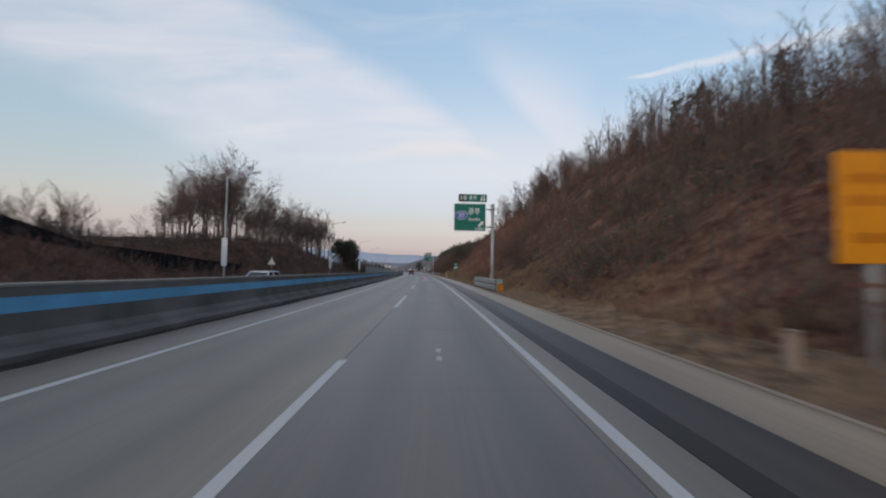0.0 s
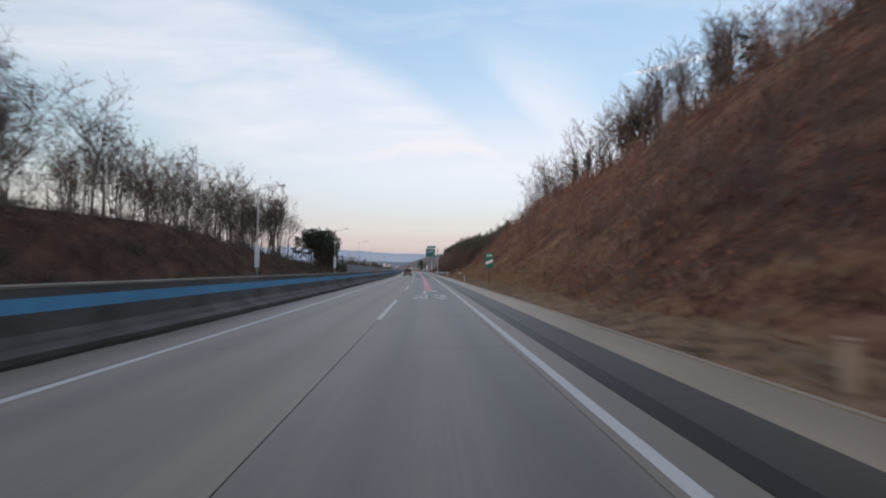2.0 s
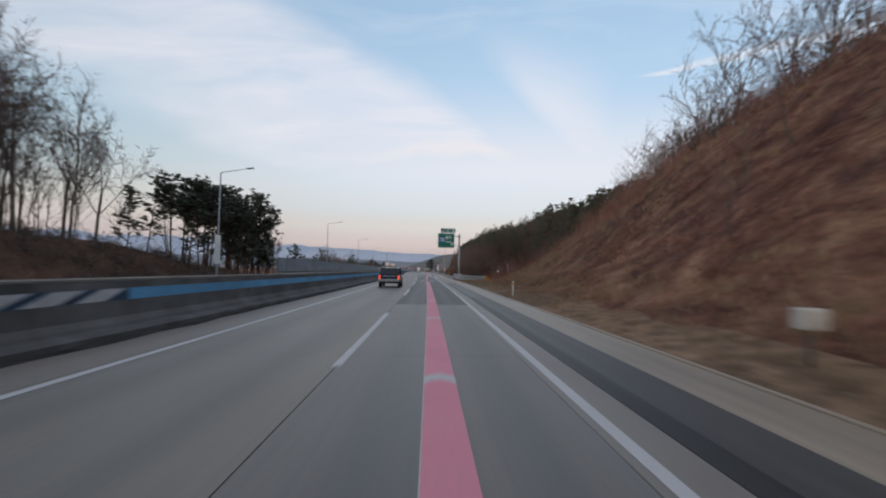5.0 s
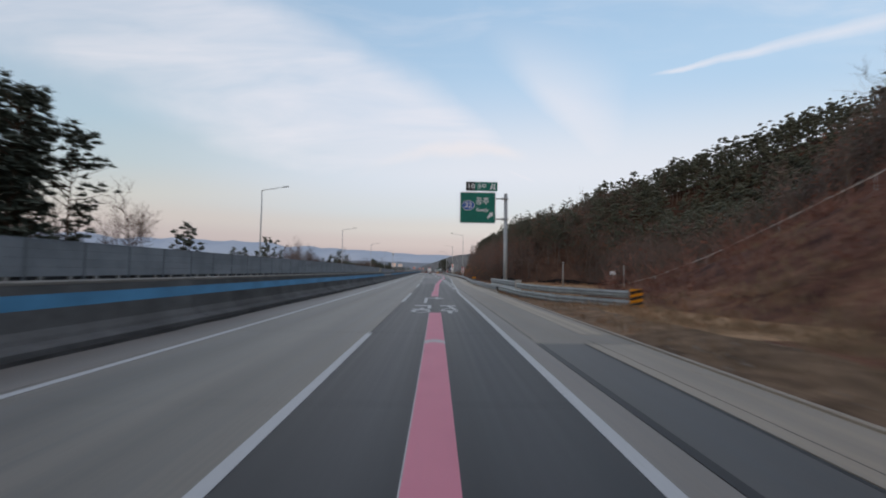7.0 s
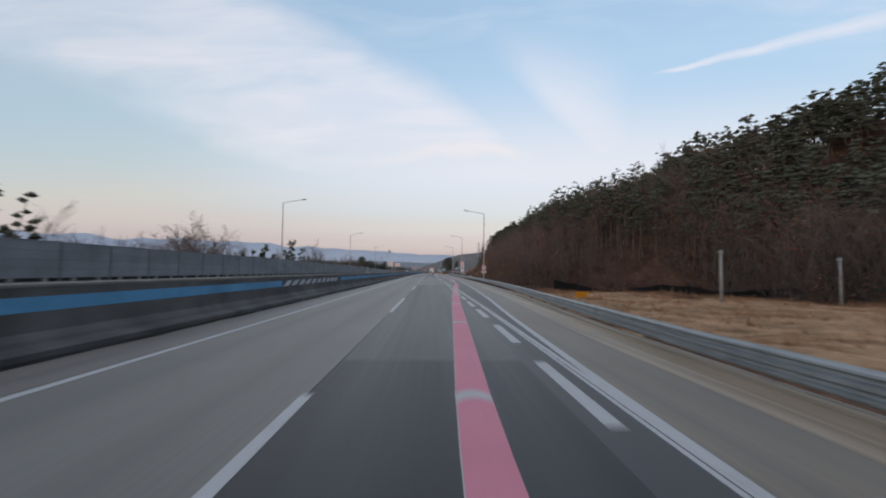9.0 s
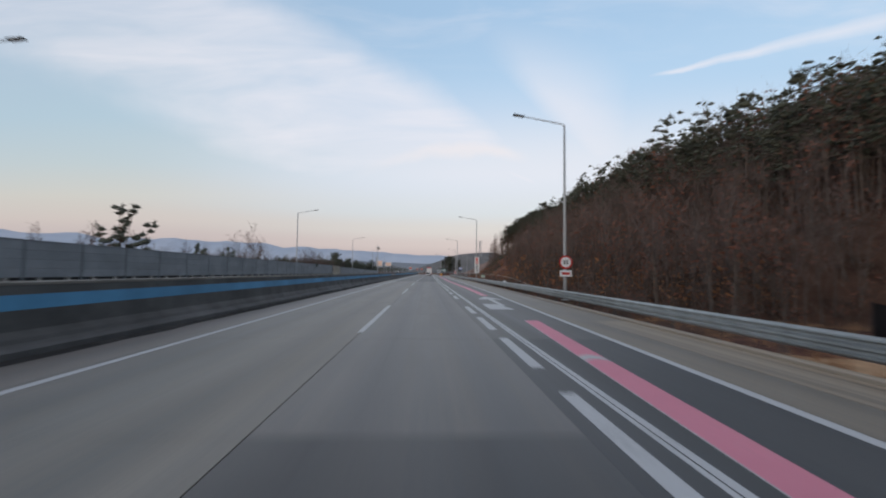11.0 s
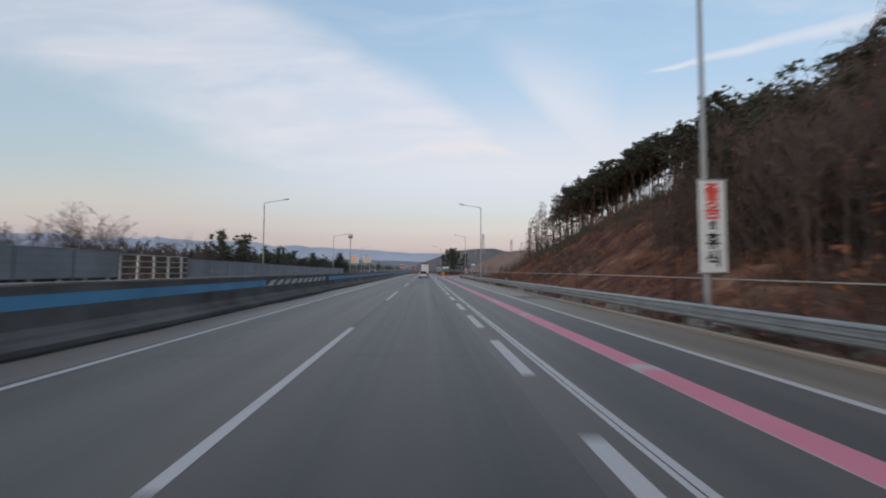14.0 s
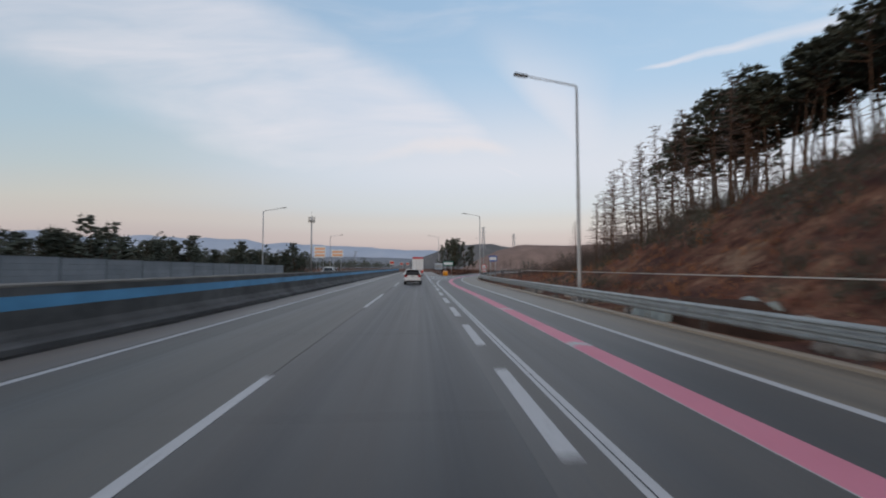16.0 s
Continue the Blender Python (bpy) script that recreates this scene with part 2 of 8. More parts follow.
def road_mat(name, col, tracks=0.0, centre=0.0, spot=0.3, tint=None, spec=0.5):
    """Road surface on (s, n) coordinates in metres: long streaks, darker wheel paths, patches and grain."""
    def build(nt, b):
        uv = nt.nodes.new("ShaderNodeUVMap")
        uv.uv_map = "road"
        sx = nt.nodes.new("ShaderNodeSeparateXYZ")
        nt.links.new(uv.outputs[0], sx.inputs[0])
        s, n = sx.outputs[0], sx.outputs[1]

        def field(ks, kn, detail=4):
            cb = nt.nodes.new("ShaderNodeCombineXYZ")
            nt.links.new(mth(nt, "MULTIPLY", s, ks), cb.inputs[0])
            nt.links.new(mth(nt, "MULTIPLY", n, kn), cb.inputs[1])
            t = nt.nodes.new("ShaderNodeTexNoise")
            t.inputs["Scale"].default_value, t.inputs["Detail"].default_value = 1.0, detail
            nt.links.new(cb.outputs[0], t.inputs["Vector"])
            return t.outputs[0]
        broad, streak, thin, blot, grain = field(0.011, 1.1, 2), field(0.035, 2.6, 4), field(0.06, 11.0, 3), field(0.22, 0.9, 5), field(24, 24, 2)
        mixed = mth(nt, "ADD", mth(nt, "MULTIPLY", broad, 0.38), mth(nt, "ADD", mth(nt, "MULTIPLY", streak, 0.34), mth(nt, "MULTIPLY", thin, 0.28)))
        warm = (1.07, 1.0, 0.90)
        c = rampc(nt, mixed, ((0.36, tuple(k * (1 - spot * 1.3) for k in col)), (0.64, tuple(k * (1 + spot * 1.1) * q for k, q in zip(col, warm)))))
        c = mixc(nt, 0.36, c, rampc(nt, blot, ((0.3, tuple(k * 0.62 for k in col)), (0.72, tuple(k * 1.3 for k in col)))))
        if tracks:
            off = mth(nt, "SUBTRACT", n, centre)
            a = mth(nt, "SUBTRACT", mth(nt, "ABSOLUTE", off), 0.82)
            w = mth(nt, "SUBTRACT", 1.0, mth(nt, "DIVIDE", mth(nt, "ABSOLUTE", a), 0.55), clamp=True)
            w = mth(nt, "MULTIPLY", mth(nt, "MULTIPLY", w, tracks), mth(nt, "MULTIPLY_ADD", blot, 0.9, 0.4))
            c = mixc(nt, w, c, tint or tuple(k * 0.5 for k in col))
        g = rampc(nt, grain, ((0.25, (0.86,) * 3), (0.75, (1.06,) * 3)))
        c = mixc(nt, 1.0, c, g, "MULTIPLY")
        nt.links.new(c, b.inputs["Base Color"])
        nt.links.new(mth(nt, "MULTIPLY_ADD", mixed, 0.5, 0.24), b.inputs["Roughness"])
        b.inputs["Specular IOR Level"].default_value = spec
        bump(nt, b, grain, 0.25, 0.004)
    return material(name, build)


def paint_mat(name, col, worn=0.35, under=(0.2, 0.2, 0.195)):
    """Road paint, rubbed thin in spots by tyres."""
    def build(nt, b):
        big, small = nz(nt, 0.8, 5), nz(nt, 14.0, 4)
        c = rampc(nt, big, ((0.25, tuple(k * 0.82 for k in col)), (0.75, col)))
        k = mth(nt, "MULTIPLY", mth(nt, "ADD", big, small), 0.5)
        w = mth(nt, "MULTIPLY", mth(nt, "SUBTRACT", k, 0.52), 7.0, clamp=True)
        c = mixc(nt, mth(nt, "MULTIPLY", w, worn), c, under)
        nt.links.new(c, b.inputs["Base Color"])
        b.inputs["Roughness"].default_value = 0.6
        bump(nt, b, small, 0.15, 0.003)
    return material(name, build)


def earth_mat():
    def build(nt, b):
        big, mid, small = nz(nt, 0.06, 4), nz(nt, 0.5, 6, 0.65), nz(nt, 5.0, 5, 0.7)
        c = rampc(nt, mid, ((0.28, (0.050, 0.026, 0.022)), (0.44, (0.155, 0.076, 0.055)), (0.56, (0.27, 0.148, 0.102)), (0.72, (0.44, 0.285, 0.19))))
        d = rampc(nt, big, ((0.35, (0.55, 0.5, 0.5)), (0.65, (1.1, 1.02, 0.98))))
        c = mixc(nt, 1.0, c, d, "MULTIPLY")
        e = rampc(nt, small, ((0.28, (0.5, 0.48, 0.47)), (0.7, (1.12, 1.1, 1.06))))
        c = mixc(nt, 1.0, c, e, "MULTIPLY")
        patch = nz(nt, 0.24, 5, 0.6)
        k = mth(nt, "MULTIPLY", mth(nt, "SUBTRACT", patch, 0.50), 9.0, clamp=True)
        c = mixc(nt, mth(nt, "MULTIPLY", k, 0.72), c, mixc(nt, 1.0, (0.085, 0.047, 0.042), e, "MULTIPLY"))
        k = mth(nt, "MULTIPLY", mth(nt, "SUBTRACT", 0.42, patch), 9.0, clamp=True)
        c = mixc(nt, mth(nt, "MULTIPLY", k, 0.5), c, mixc(nt, 1.0, (0.40, 0.27, 0.185), e, "MULTIPLY"))
        nt.links.new(c, b.inputs["Base Color"])
        b.inputs["Roughness"].default_value, b.inputs["Specular IOR Level"].default_value = 0.95, 0.1
        bump(nt, b, mth(nt, "ADD", mid, mth(nt, "MULTIPLY", small, 0.5)), 0.8, 0.12)
    return material("dry_hillside_earth", build)


def twig_mat(name, a, c, rough=0.9):
    """Bark, dry stems and needles: every loose piece of the mesh a shade of its own."""
    def build(nt, b):
        g = nt.nodes.new("ShaderNodeNewGeometry")
        info = nt.nodes.new("ShaderNodeObjectInfo")
        f = mth(nt, "MULTIPLY_ADD", info.outputs["Random"], 0.35, mth(nt, "MULTIPLY", g.outputs["Random Per Island"], 0.65))
        col = rampc(nt, f, ((0.0, a), (1.0, c)))
        col = mixc(nt, 0.5, col, rampc(nt, nz(nt, 1.3, 3), ((0.3, tuple(k * 0.55 for k in a)), (0.7, c))))
        nt.links.new(col, b.inputs["Base Color"])
        b.inputs["Roughness"].default_value, b.inputs["Specular IOR Level"].default_value = rough, 0.15
    return material(name, build)


def glow_mat(name, col, power):
    def build(nt, b):
        b.inputs["Base Color"].default_value = (*col, 1)
        b.inputs["Emission Color"].default_value = (*col, 1)
        b.inputs["Emission Strength"].default_value = power
    return material(name, build)


def far_mat(name, a, c, scale):
    def build(nt, b):
        col = rampc(nt, nz(nt, scale, 6, 0.7), ((0.3, a), (0.7, c)))
        nt.links.new(col, b.inputs["Base Color"])
        b.inputs["Roughness"].default_value, b.inputs["Specular IOR Level"].default_value = 1.0, 0.0
    return material(name, build)


M_LANE1 = road_mat("grey_lane_concrete", (0.185, 0.172, 0.154), 0.5, -1.85)
M_LANE2 = road_mat("worn_lane_concrete", (0.158, 0.149, 0.142), 0.6, 1.8, tint=(0.085, 0.084, 0.088))
M_LANE2D = road_mat("dark_resurfaced_lane", (0.034, 0.034, 0.038), 0.75, 1.8, spot=0.45, tint=(0.066, 0.066, 0.070), spec=0.34)
M_LANE2M = road_mat("half_worn_dark_lane", (0.088, 0.085, 0.084), 0.8, 1.5, tint=(0.050, 0.050, 0.053), spec=0.45)
M_EXITB = road_mat("worn_exit_lane", (0.098, 0.093, 0.088), 0.5, 5.4, tint=(0.065, 0.064, 0.065))
M_LANE1B = road_mat("darker_lane_concrete", (0.092, 0.088, 0.081), 0.5, -1.85)
M_LANE2B = road_mat("darker_worn_lane_concrete", (0.064, 0.061, 0.060), 0.9, 1.8, tint=(0.032, 0.032, 0.035), spec=0.55)
M_EDGE = road_mat("pale_edge_concrete", (0.205, 0.186, 0.17), spot=0.2)
M_ASPH = road_mat("dark_shoulder_asphalt", (0.068, 0.066, 0.067), spot=0.4, spec=0.3)
M_ASPHOLD = road_mat("faded_shoulder_asphalt", (0.085, 0.082, 0.081), spot=0.3, spec=0.4)
M_ASPHD = road_mat("black_sealed_asphalt", (0.030, 0.030, 0.032), spot=0.4, spec=0.25)
M_GUT = road_mat("sandy_gutter_concrete", (0.315, 0.265, 0.21), spot=0.3)
M_SHOULDER = road_mat("dull_shoulder_concrete", (0.20, 0.172, 0.138), spot=0.4)
M_SANDM = road_mat("sandy_margin_concrete", (0.30, 0.245, 0.185), spot=0.9)
M_EXIT = road_mat("exit_lane_asphalt", (0.072, 0.071, 0.072), 0.5, 5.4, spec=0.42)
M_WHITE = paint_mat("white_road_paint", (0.56, 0.56, 0.56), 0.5)
M_PINK = paint_mat("pink_guide_paint", (0.76, 0.25, 0.325), 0.25)
M_JOINT = plain("dark_joint_filler", (0.05, 0.05, 0.05), 0.9)
M_BARR = plain("weathered_barrier_concrete", (0.122, 0.123, 0.122), 0.85, var=0.35, scale=0.7, grain=9)
M_DIRT = plain("black_road_dirt", (0.045, 0.043, 0.042), 0.95, 0, 0.5, 1.2, 12.0, 0.4, 0.1)
M_CAP = plain("pale_barrier_top", (0.26, 0.245, 0.22), 0.85, var=0.25, scale=0.9, grain=12)
M_BLUE = plain("blue_band_paint", (0.095, 0.32, 0.54), 0.6, var=0.2, scale=0.6, grain=10)
M_DKBLUE = plain("dark_blue_band_paint", (0.030, 0.062, 0.105), 0.6, var=0.25, scale=0.8, grain=10)
M_STRIPE = plain("white_stripe_paint", (0.50, 0.52, 0.54), 0.6, var=0.2, scale=2)
M_EARTH = earth_mat()
M_TARP = plain("grey_green_tarpaulin", (0.30, 0.34, 0.32), 0.6, 0, 0.25, 2.0, 14.0, 0.2)
M_TAN = plain("tan_verge_earth", (0.225, 0.148, 0.096), 0.95, 0, 0.55, 1.5, 9.0, 0.6, 0.1)
M_STEEL = plain("galvanised_steel", (0.37, 0.39, 0.385), 0.5, 0.5, 0.2, 3, 30, 0.05, 0.5)
M_POLE = plain("grey_pole_steel", (0.40, 0.41, 0.41), 0.5, 0.3, 0.12, 2, 30, 0.03, 0.4)
M_CONC = plain("grey_cast_concrete", (0.34, 0.33, 0.31), 0.9, 0, 0.22, 1.5, 18, 0.3)
M_GREEN = plain("green_sign_sheeting", (0.004, 0.155, 0.112), 0.45, var=0.1, bumps=0)
M_SIGNW = plain("white_sign_sheeting", (0.72, 0.74, 0.74), 0.45, var=0.06, bumps=0)
M_SIGNB = plain("black_sign_sheeting", (0.02, 0.021, 0.022), 0.5, var=0.1, bumps=0)
M_SHIELD = plain("blue_sign_sheeting", (0.012, 0.09, 0.36), 0.45, var=0.08, bumps=0)
M_YELL = plain("yellow_sign_sheeting", (0.80, 0.30, 0.012), 0.5, var=0.1, bumps=0)
M_RED = plain("red_sign_sheeting", (0.50, 0.028, 0.022), 0.5, var=0.1, bumps=0)
M_REDINK = plain("orange_red_print", (0.72, 0.06, 0.03), 0.5, var=0.1, bumps=0)
M_RAILPOST = plain("dull_dark_post_steel", (0.10, 0.095, 0.09), 0.7, 0.2, 0.25, 2, 30, 0.05)
M_ALU = plain("dull_aluminium_back", (0.42, 0.43, 0.43), 0.45, 0.6, 0.12, 3, 30, 0.05)
M_NOISE = plain("blue_grey_noise_panel", (0.235, 0.255, 0.275), 0.7, 0.0, 0.16, 0.5, 6, 0.05)
M_NPOST = plain("dull_noise_wall_post", (0.15, 0.165, 0.18), 0.65, 0.2, 0.14, 2, 30, 0.03)
M_DARK = plain("dark_metal", (0.035, 0.035, 0.037), 0.5, 0.2, 0.2, 3, 30, 0.05)
M_TRUNK = twig_mat("grey_brown_bark", (0.068, 0.054, 0.047), (0.175, 0.142, 0.12))
M_TWIG = twig_mat("bare_twigs", (0.088, 0.062, 0.054), (0.225, 0.166, 0.145))
M_BRUSH = twig_mat("dry_brush_stems", (0.13, 0.066, 0.056), (0.41, 0.232, 0.18))
M_RUST = twig_mat("russet_dead_leaves", (0.12, 0.048, 0.037), (0.32, 0.142, 0.096))
M_FERN = twig_mat("orange_dead_fern", (0.16, 0.065, 0.03), (0.50, 0.235, 0.115))
M_FGRASS = twig_mat("orange_field_grass", (0.24, 0.125, 0.068), (0.52, 0.30, 0.17))
M_GRASS = twig_mat("straw_dry_grass", (0.20, 0.135, 0.085), (0.40, 0.285, 0.18))
M_NEED = twig_mat("dark_pine_needles", (0.060, 0.070, 0.054), (0.125, 0.135, 0.102))
M_PBARK = twig_mat("red_brown_pine_bark", (0.06, 0.038, 0.027), (0.14, 0.082, 0.055))
M_POSTC = plain("dull_tan_concrete", (0.33, 0.25, 0.19), 0.9, 0, 0.2, 2.0, 20, 0.2)
M_PALE = plain("pale_weathered_paint", (0.52, 0.49, 0.44), 0.8, 0, 0.18, 2.0, 20, 0.15)
M_MINT = plain("pale_green_sheeting", (0.35, 0.55, 0.45), 0.5, var=0.1, bumps=0)
M_ORLINE = plain("dark_orange_print", (0.62, 0.20, 0.008), 0.5, var=0.1, bumps=0)
M_AMBER = plain("amber_board_sheeting", (0.82, 0.44, 0.25), 0.5, var=0.1, bumps=0)
# hill and knoll: air haze is put into the base colour, lifted and greyed
M_HILL = far_mat("haze_tinted_hillside", (0.20, 0.145, 0.125), (0.34, 0.24, 0.20), 0.06)
M_KNOLL = far_mat("haze_tinted_knoll", (0.13, 0.13, 0.13), (0.20, 0.195, 0.19), 0.05)
M_ROCK = plain("grey_brown_rock", (0.28, 0.245, 0.21), 0.95, 0, 0.4, 1.6, 8, 0.7, 0.1)
# pylon steel is tinted bluish for the haze in front of it
M_FARSTEEL = plain("haze_tinted_pylon_steel", (0.34, 0.36, 0.39), 0.7, 0, 0.1, 1, 10, 0)
M_NAVY = plain("navy_car_paint", (0.012, 0.016, 0.045), 0.22, 0.3, 0.1, 2, 30, 0, 0.6)
M_CARW = plain("white_car_paint", (0.72, 0.72, 0.71), 0.25, 0, 0.05, 2, 30, 0, 0.5)
M_CARS = plain("silver_car_paint", (0.42, 0.45, 0.50), 0.28, 0.5, 0.06, 2, 30, 0, 0.5)
M_CARR = plain("dark_red_car_paint", (0.16, 0.015, 0.014), 0.25, 0.2, 0.08, 2, 30, 0, 0.5)
M_GLASS = plain("dark_tinted_glass", (0.012, 0.014, 0.016), 0.06, 0, 0.1, 2, 20, 0, 0.6)
M_TYRE = plain("black_tyre_rubber", (0.022, 0.022, 0.022), 0.9, 0, 0.2, 5, 40, 0.2, 0.2)
M_LENS = plain("red_lamp_lens", (0.30, 0.012, 0.010), 0.2, 0, 0.1, 4, 30, 0, 0.5)
M_TAIL = glow_mat("lit_tail_lamp", (0.95, 0.10, 0.05), 0.9)
M_NET = plain("black_net_fabric", (0.018, 0.017, 0.018), 0.95, 0, 0.3, 1.5, 60, 0.3, 0.1)

# ---- mesh helpers ----
def mesh(name, verts, faces, mat, uvs=None, smooth=False):
    me = bpy.data.meshes.new(name)
    me.from_pydata(verts, [], faces)
    for m in mat if isinstance(mat, (list, tuple)) else (mat,):
        me.materials.append(m)
    if uvs is not None:
        lay = me.uv_layers.new(name="road")
        for lp in me.loops:
            lay.data[lp.index].uv = uvs[lp.vertex_index]
    if smooth:
        me.polygons.foreach_set("use_smooth", [True] * len(me.polygons))
    return me


def from_bm(name, bm, mat, smooth=False):
    me = bpy.data.meshes.new(name)
    bmesh.ops.recalc_face_normals(bm, faces=bm.faces)
    bm.to_mesh(me)
    bm.free()
    for m in mat if isinstance(mat, (list, tuple)) else (mat,):
        me.materials.append(m)
    if smooth:
        me.polygons.foreach_set("use_smooth", [True] * len(me.polygons))
    return me


def part(name, me, parent, label="", m=None, kind=""):
    """Links a mesh as one object under a thing or a part."""
    ob = new(name, me)
    ob.parent = parent
    if m is not None:
        ob.matrix_basis = m
    return tagged(ob, label, kind=kind)


def thing(name, label, category, m=None, group="", me=None, kind=""):
    ob = new(name, me)
    if m is not None:
        ob.matrix_basis = m
    return tagged(ob, label, category, group, kind)


def lerp(table, s):
    return float(np.interp(s, [a for a, b in table], [b for a, b in table]))


def steps(s0, s1, step):
    k = max(1, round((s1 - s0) / step))
    return [s0 + (s1 - s0) * i / k for i in range(k + 1)]


def sweep(name, s0, s1, profile, mat, step=5.0, caps=True, shut=True, smooth=False):
    """A bar with the cross-section profile(s) -> [(n, z), ...] (counted round), along the road."""
    ss = steps(s0, s1, step)
    prof = profile if callable(profile) else (lambda s: profile)
    k = len(prof(ss[0]))
    verts, uvs, faces = [], [], []
    for s in ss:
        for n, z in prof(s):
            verts.append(P(s, n, z))
            uvs.append((s, n + 0.7 * z))
    for i in range(len(ss) - 1):
        for j in range(k if shut else k - 1):
            a, b = i * k + j, i * k + (j + 1) % k
            faces.append((a, b, b + k, a + k))
    if caps and shut:
        faces.append(tuple(range(k - 1, -1, -1)))
        faces.append(tuple((len(ss) - 1) * k + j for j in range(k)))
    me = mesh(name, verts, faces, mat, uvs, smooth)
    bm = bmesh.new()
    bm.from_mesh(me)
    bmesh.ops.recalc_face_normals(bm, faces=bm.faces)
    bm.to_mesh(me)
    bm.free()
    return me


def slab(name, s0, s1, nl, nr, z, mat, step=5.0, thick=0.10):
    """A paving strip from nl to nr (numbers or tables over s), its top at z."""
    fl = (lambda s: lerp(nl, s)) if isinstance(nl, tuple) else (lambda s: nl)
    fr = (lambda s: lerp(nr, s)) if isinstance(nr, tuple) else (lambda s: nr)
    return sweep(name, s0, s1, lambda s: [(fl(s), z), (fr(s), z), (fr(s), z - thick), (fl(s), z - thick)], mat, step)


# ---- the lie of the land ----
# right of the road: outer edge of paving, toe of the bank, the bank's far offset and heights
R_EDGE = ((-400, 6.33), (150, 6.35), (166, 6.45), (197, 6.74), (206, 6.47), (213, 6.6), (229, 7.5), (251, 8.35), (286, 8.85), (320, 9.17), (404, 9.15), (415, 9.55), (427, 11.05), (447, 15.6), (470, 22.3), (520, 42.3), (2400, 42.3))
R_TOE = ((-400, 8.6), (140, 8.6), (165, 10.0), (185, 13), (203, 22), (215, 42), (262, 44), (278, 20), (292, 15.5), (340, 15), (400, 15), (440, 20), (470, 40), (520, 55), (2400, 70))
R_TOP = ((-400, 11.0), (0, 12.0), (30, 14.0), (55, 19.0), (75, 18.8), (105, 16.6), (128, 16.8), (150, 14.8), (172, 10.5), (185, 6.5), (203, 4.0), (215, 7.0), (262, 9.0), (278, 8.5), (300, 8.5), (340, 9.0), (360, 11.2), (380, 11.4), (395, 8.9), (405, 6.8), (416, 4.0), (437, 2.2), (460, 0.8), (2400, 2.0))
R_RUN = ((-400, 23.0), (110, 22.5), (160, 21.5), (185, 18.0), (203, 18), (215, 26), (262, 26), (278, 20), (300, 18), (400, 19), (440, 18), (470, 40), (2400, 80))
R_BACK = ((-400, 0.12), (120, 0.10), (160, 0.42), (190, 0.765), (215, 0.765), (240, 0.70), (262, 0.65), (300, 0.35), (345, 0.16), (372, -0.04), (395, -0.06), (420, 0.0), (2400, 0.0))
L_TOP = ((-400, 7.0), (18, 7.0), (28, 6.0), (37, 4.4), (50, 4.7), (64, 6.0), (82, 7.0), (100, 7.4), (110, 6.9), (122, 5.7), (140, 4.9), (160, 3.4), (172, 2.0), (190, -0.2), (215, -1.0), (2400, -1.0))
L_EDGE = -21.6


def ease(x):
    x = min(1.0, max(0.0, x))
    return x * x * (3 - 2 * x)


def ground_z(s, n):
    if n > 0:
        e = lerp(R_EDGE, s)
        if n < e + 0.05:
            return -0.14
        toe, top, run = lerp(R_TOE, s), lerp(R_TOP, s), lerp(R_RUN, s)
        dip = -1.1 * ease((s - 190) / 30) * ease((n - e - 0.3) / 2.5) * (1 - ease((n - toe) / 12)) * (1 - 0.5 * ease((s - 300) / 30))
        z = -0.06 + 0.25 * ease((n - e) / 2.5) * (1 - ease((s - 165) / 25)) + dip
        k = (n - toe) / run
        if k > 0:
            z += top * (k * 0.35 + 0.65 * ease(k)) if k < 1 else top
            z += max(0.0, n - toe - run) * lerp(R_BACK, s) * (1 - 0.5 * ease((n - toe - run) / 220)) * (1 - 0.75 * ease((n - 190) / 250))
        w = ease((n - e - 0.5) / 6)
    else:
        if n > L_EDGE - 0.4:
            return -0.14
        d = L_EDGE - n
        z = -0.10 + lerp(L_TOP, s) * (ease((d - 0.6) / 9.0) if lerp(L_TOP, s) > 0 else ease((d - 1.2) / 6.0))
        z *= 1 - 0.7 * ease((d - 40) / 90)
        w = ease((d - 0.6) / 6)
    x, y, _ = P(s, n)
    rough = noise.noise((x * 0.13, y * 0.13, 0.3)) * 0.55 + noise.noise((x * 0.42, y * 0.42, 7.1)) * 0.22
    return z + w * rough * (1.0 if abs(n) < 60 else 2.2)


# ground: one sheet from far behind to the horizon
g_s = [-380, -300, -220, -150, -100, -60, -35] + list(np.arange(-20, 470, 3.0)) + [480, 500, 530, 570, 620, 680, 760, 860, 980, 1150, 1400, 1700, 2050, 2390]
g_n = [-1900, -1300, -900, -620, -420, -280, -190, -130, -95, -72, -58] + list(np.arange(-50, -21.9, 2.0)) + [-21.7, -10, -5.9, 0, 3.5] + \
      [0.0] * 9 + list(np.arange(11.5, 62, 1.8)) + [66, 72, 80, 90, 104, 122, 145, 175, 215, 270, 350, 470, 650, 900, 1300, 1900]
i0 = g_n.index(3.5) + 1
gv, gf = [], []
for s in g_s:
    e = lerp(R_EDGE, s)
    row = list(g_n)
    row[i0:i0 + 9] = [e - 0.3, e + 0.06] + list(np.linspace(e + 0.06, 11.5, 9)[1:8])
    for n in row:
        gv.append(P(s, n, ground_z(s, n)))
w = len(g_n)
for i in range(len(g_s) - 1):
    for j in range(w - 1):
        a = i * w + j
        gf.append((a, a + 1, a + w + 1, a + w))
M_LITTER = plain("dark_leaf_litter", (0.085, 0.048, 0.034), 0.95, 0, 0.5, 0.35, 4.0, 0.7, 0.1)
M_FIELD = plain("straw_field_earth", (0.42, 0.265, 0.155), 0.95, 0, 0.45, 0.5, 5.0, 0.6, 0.1)


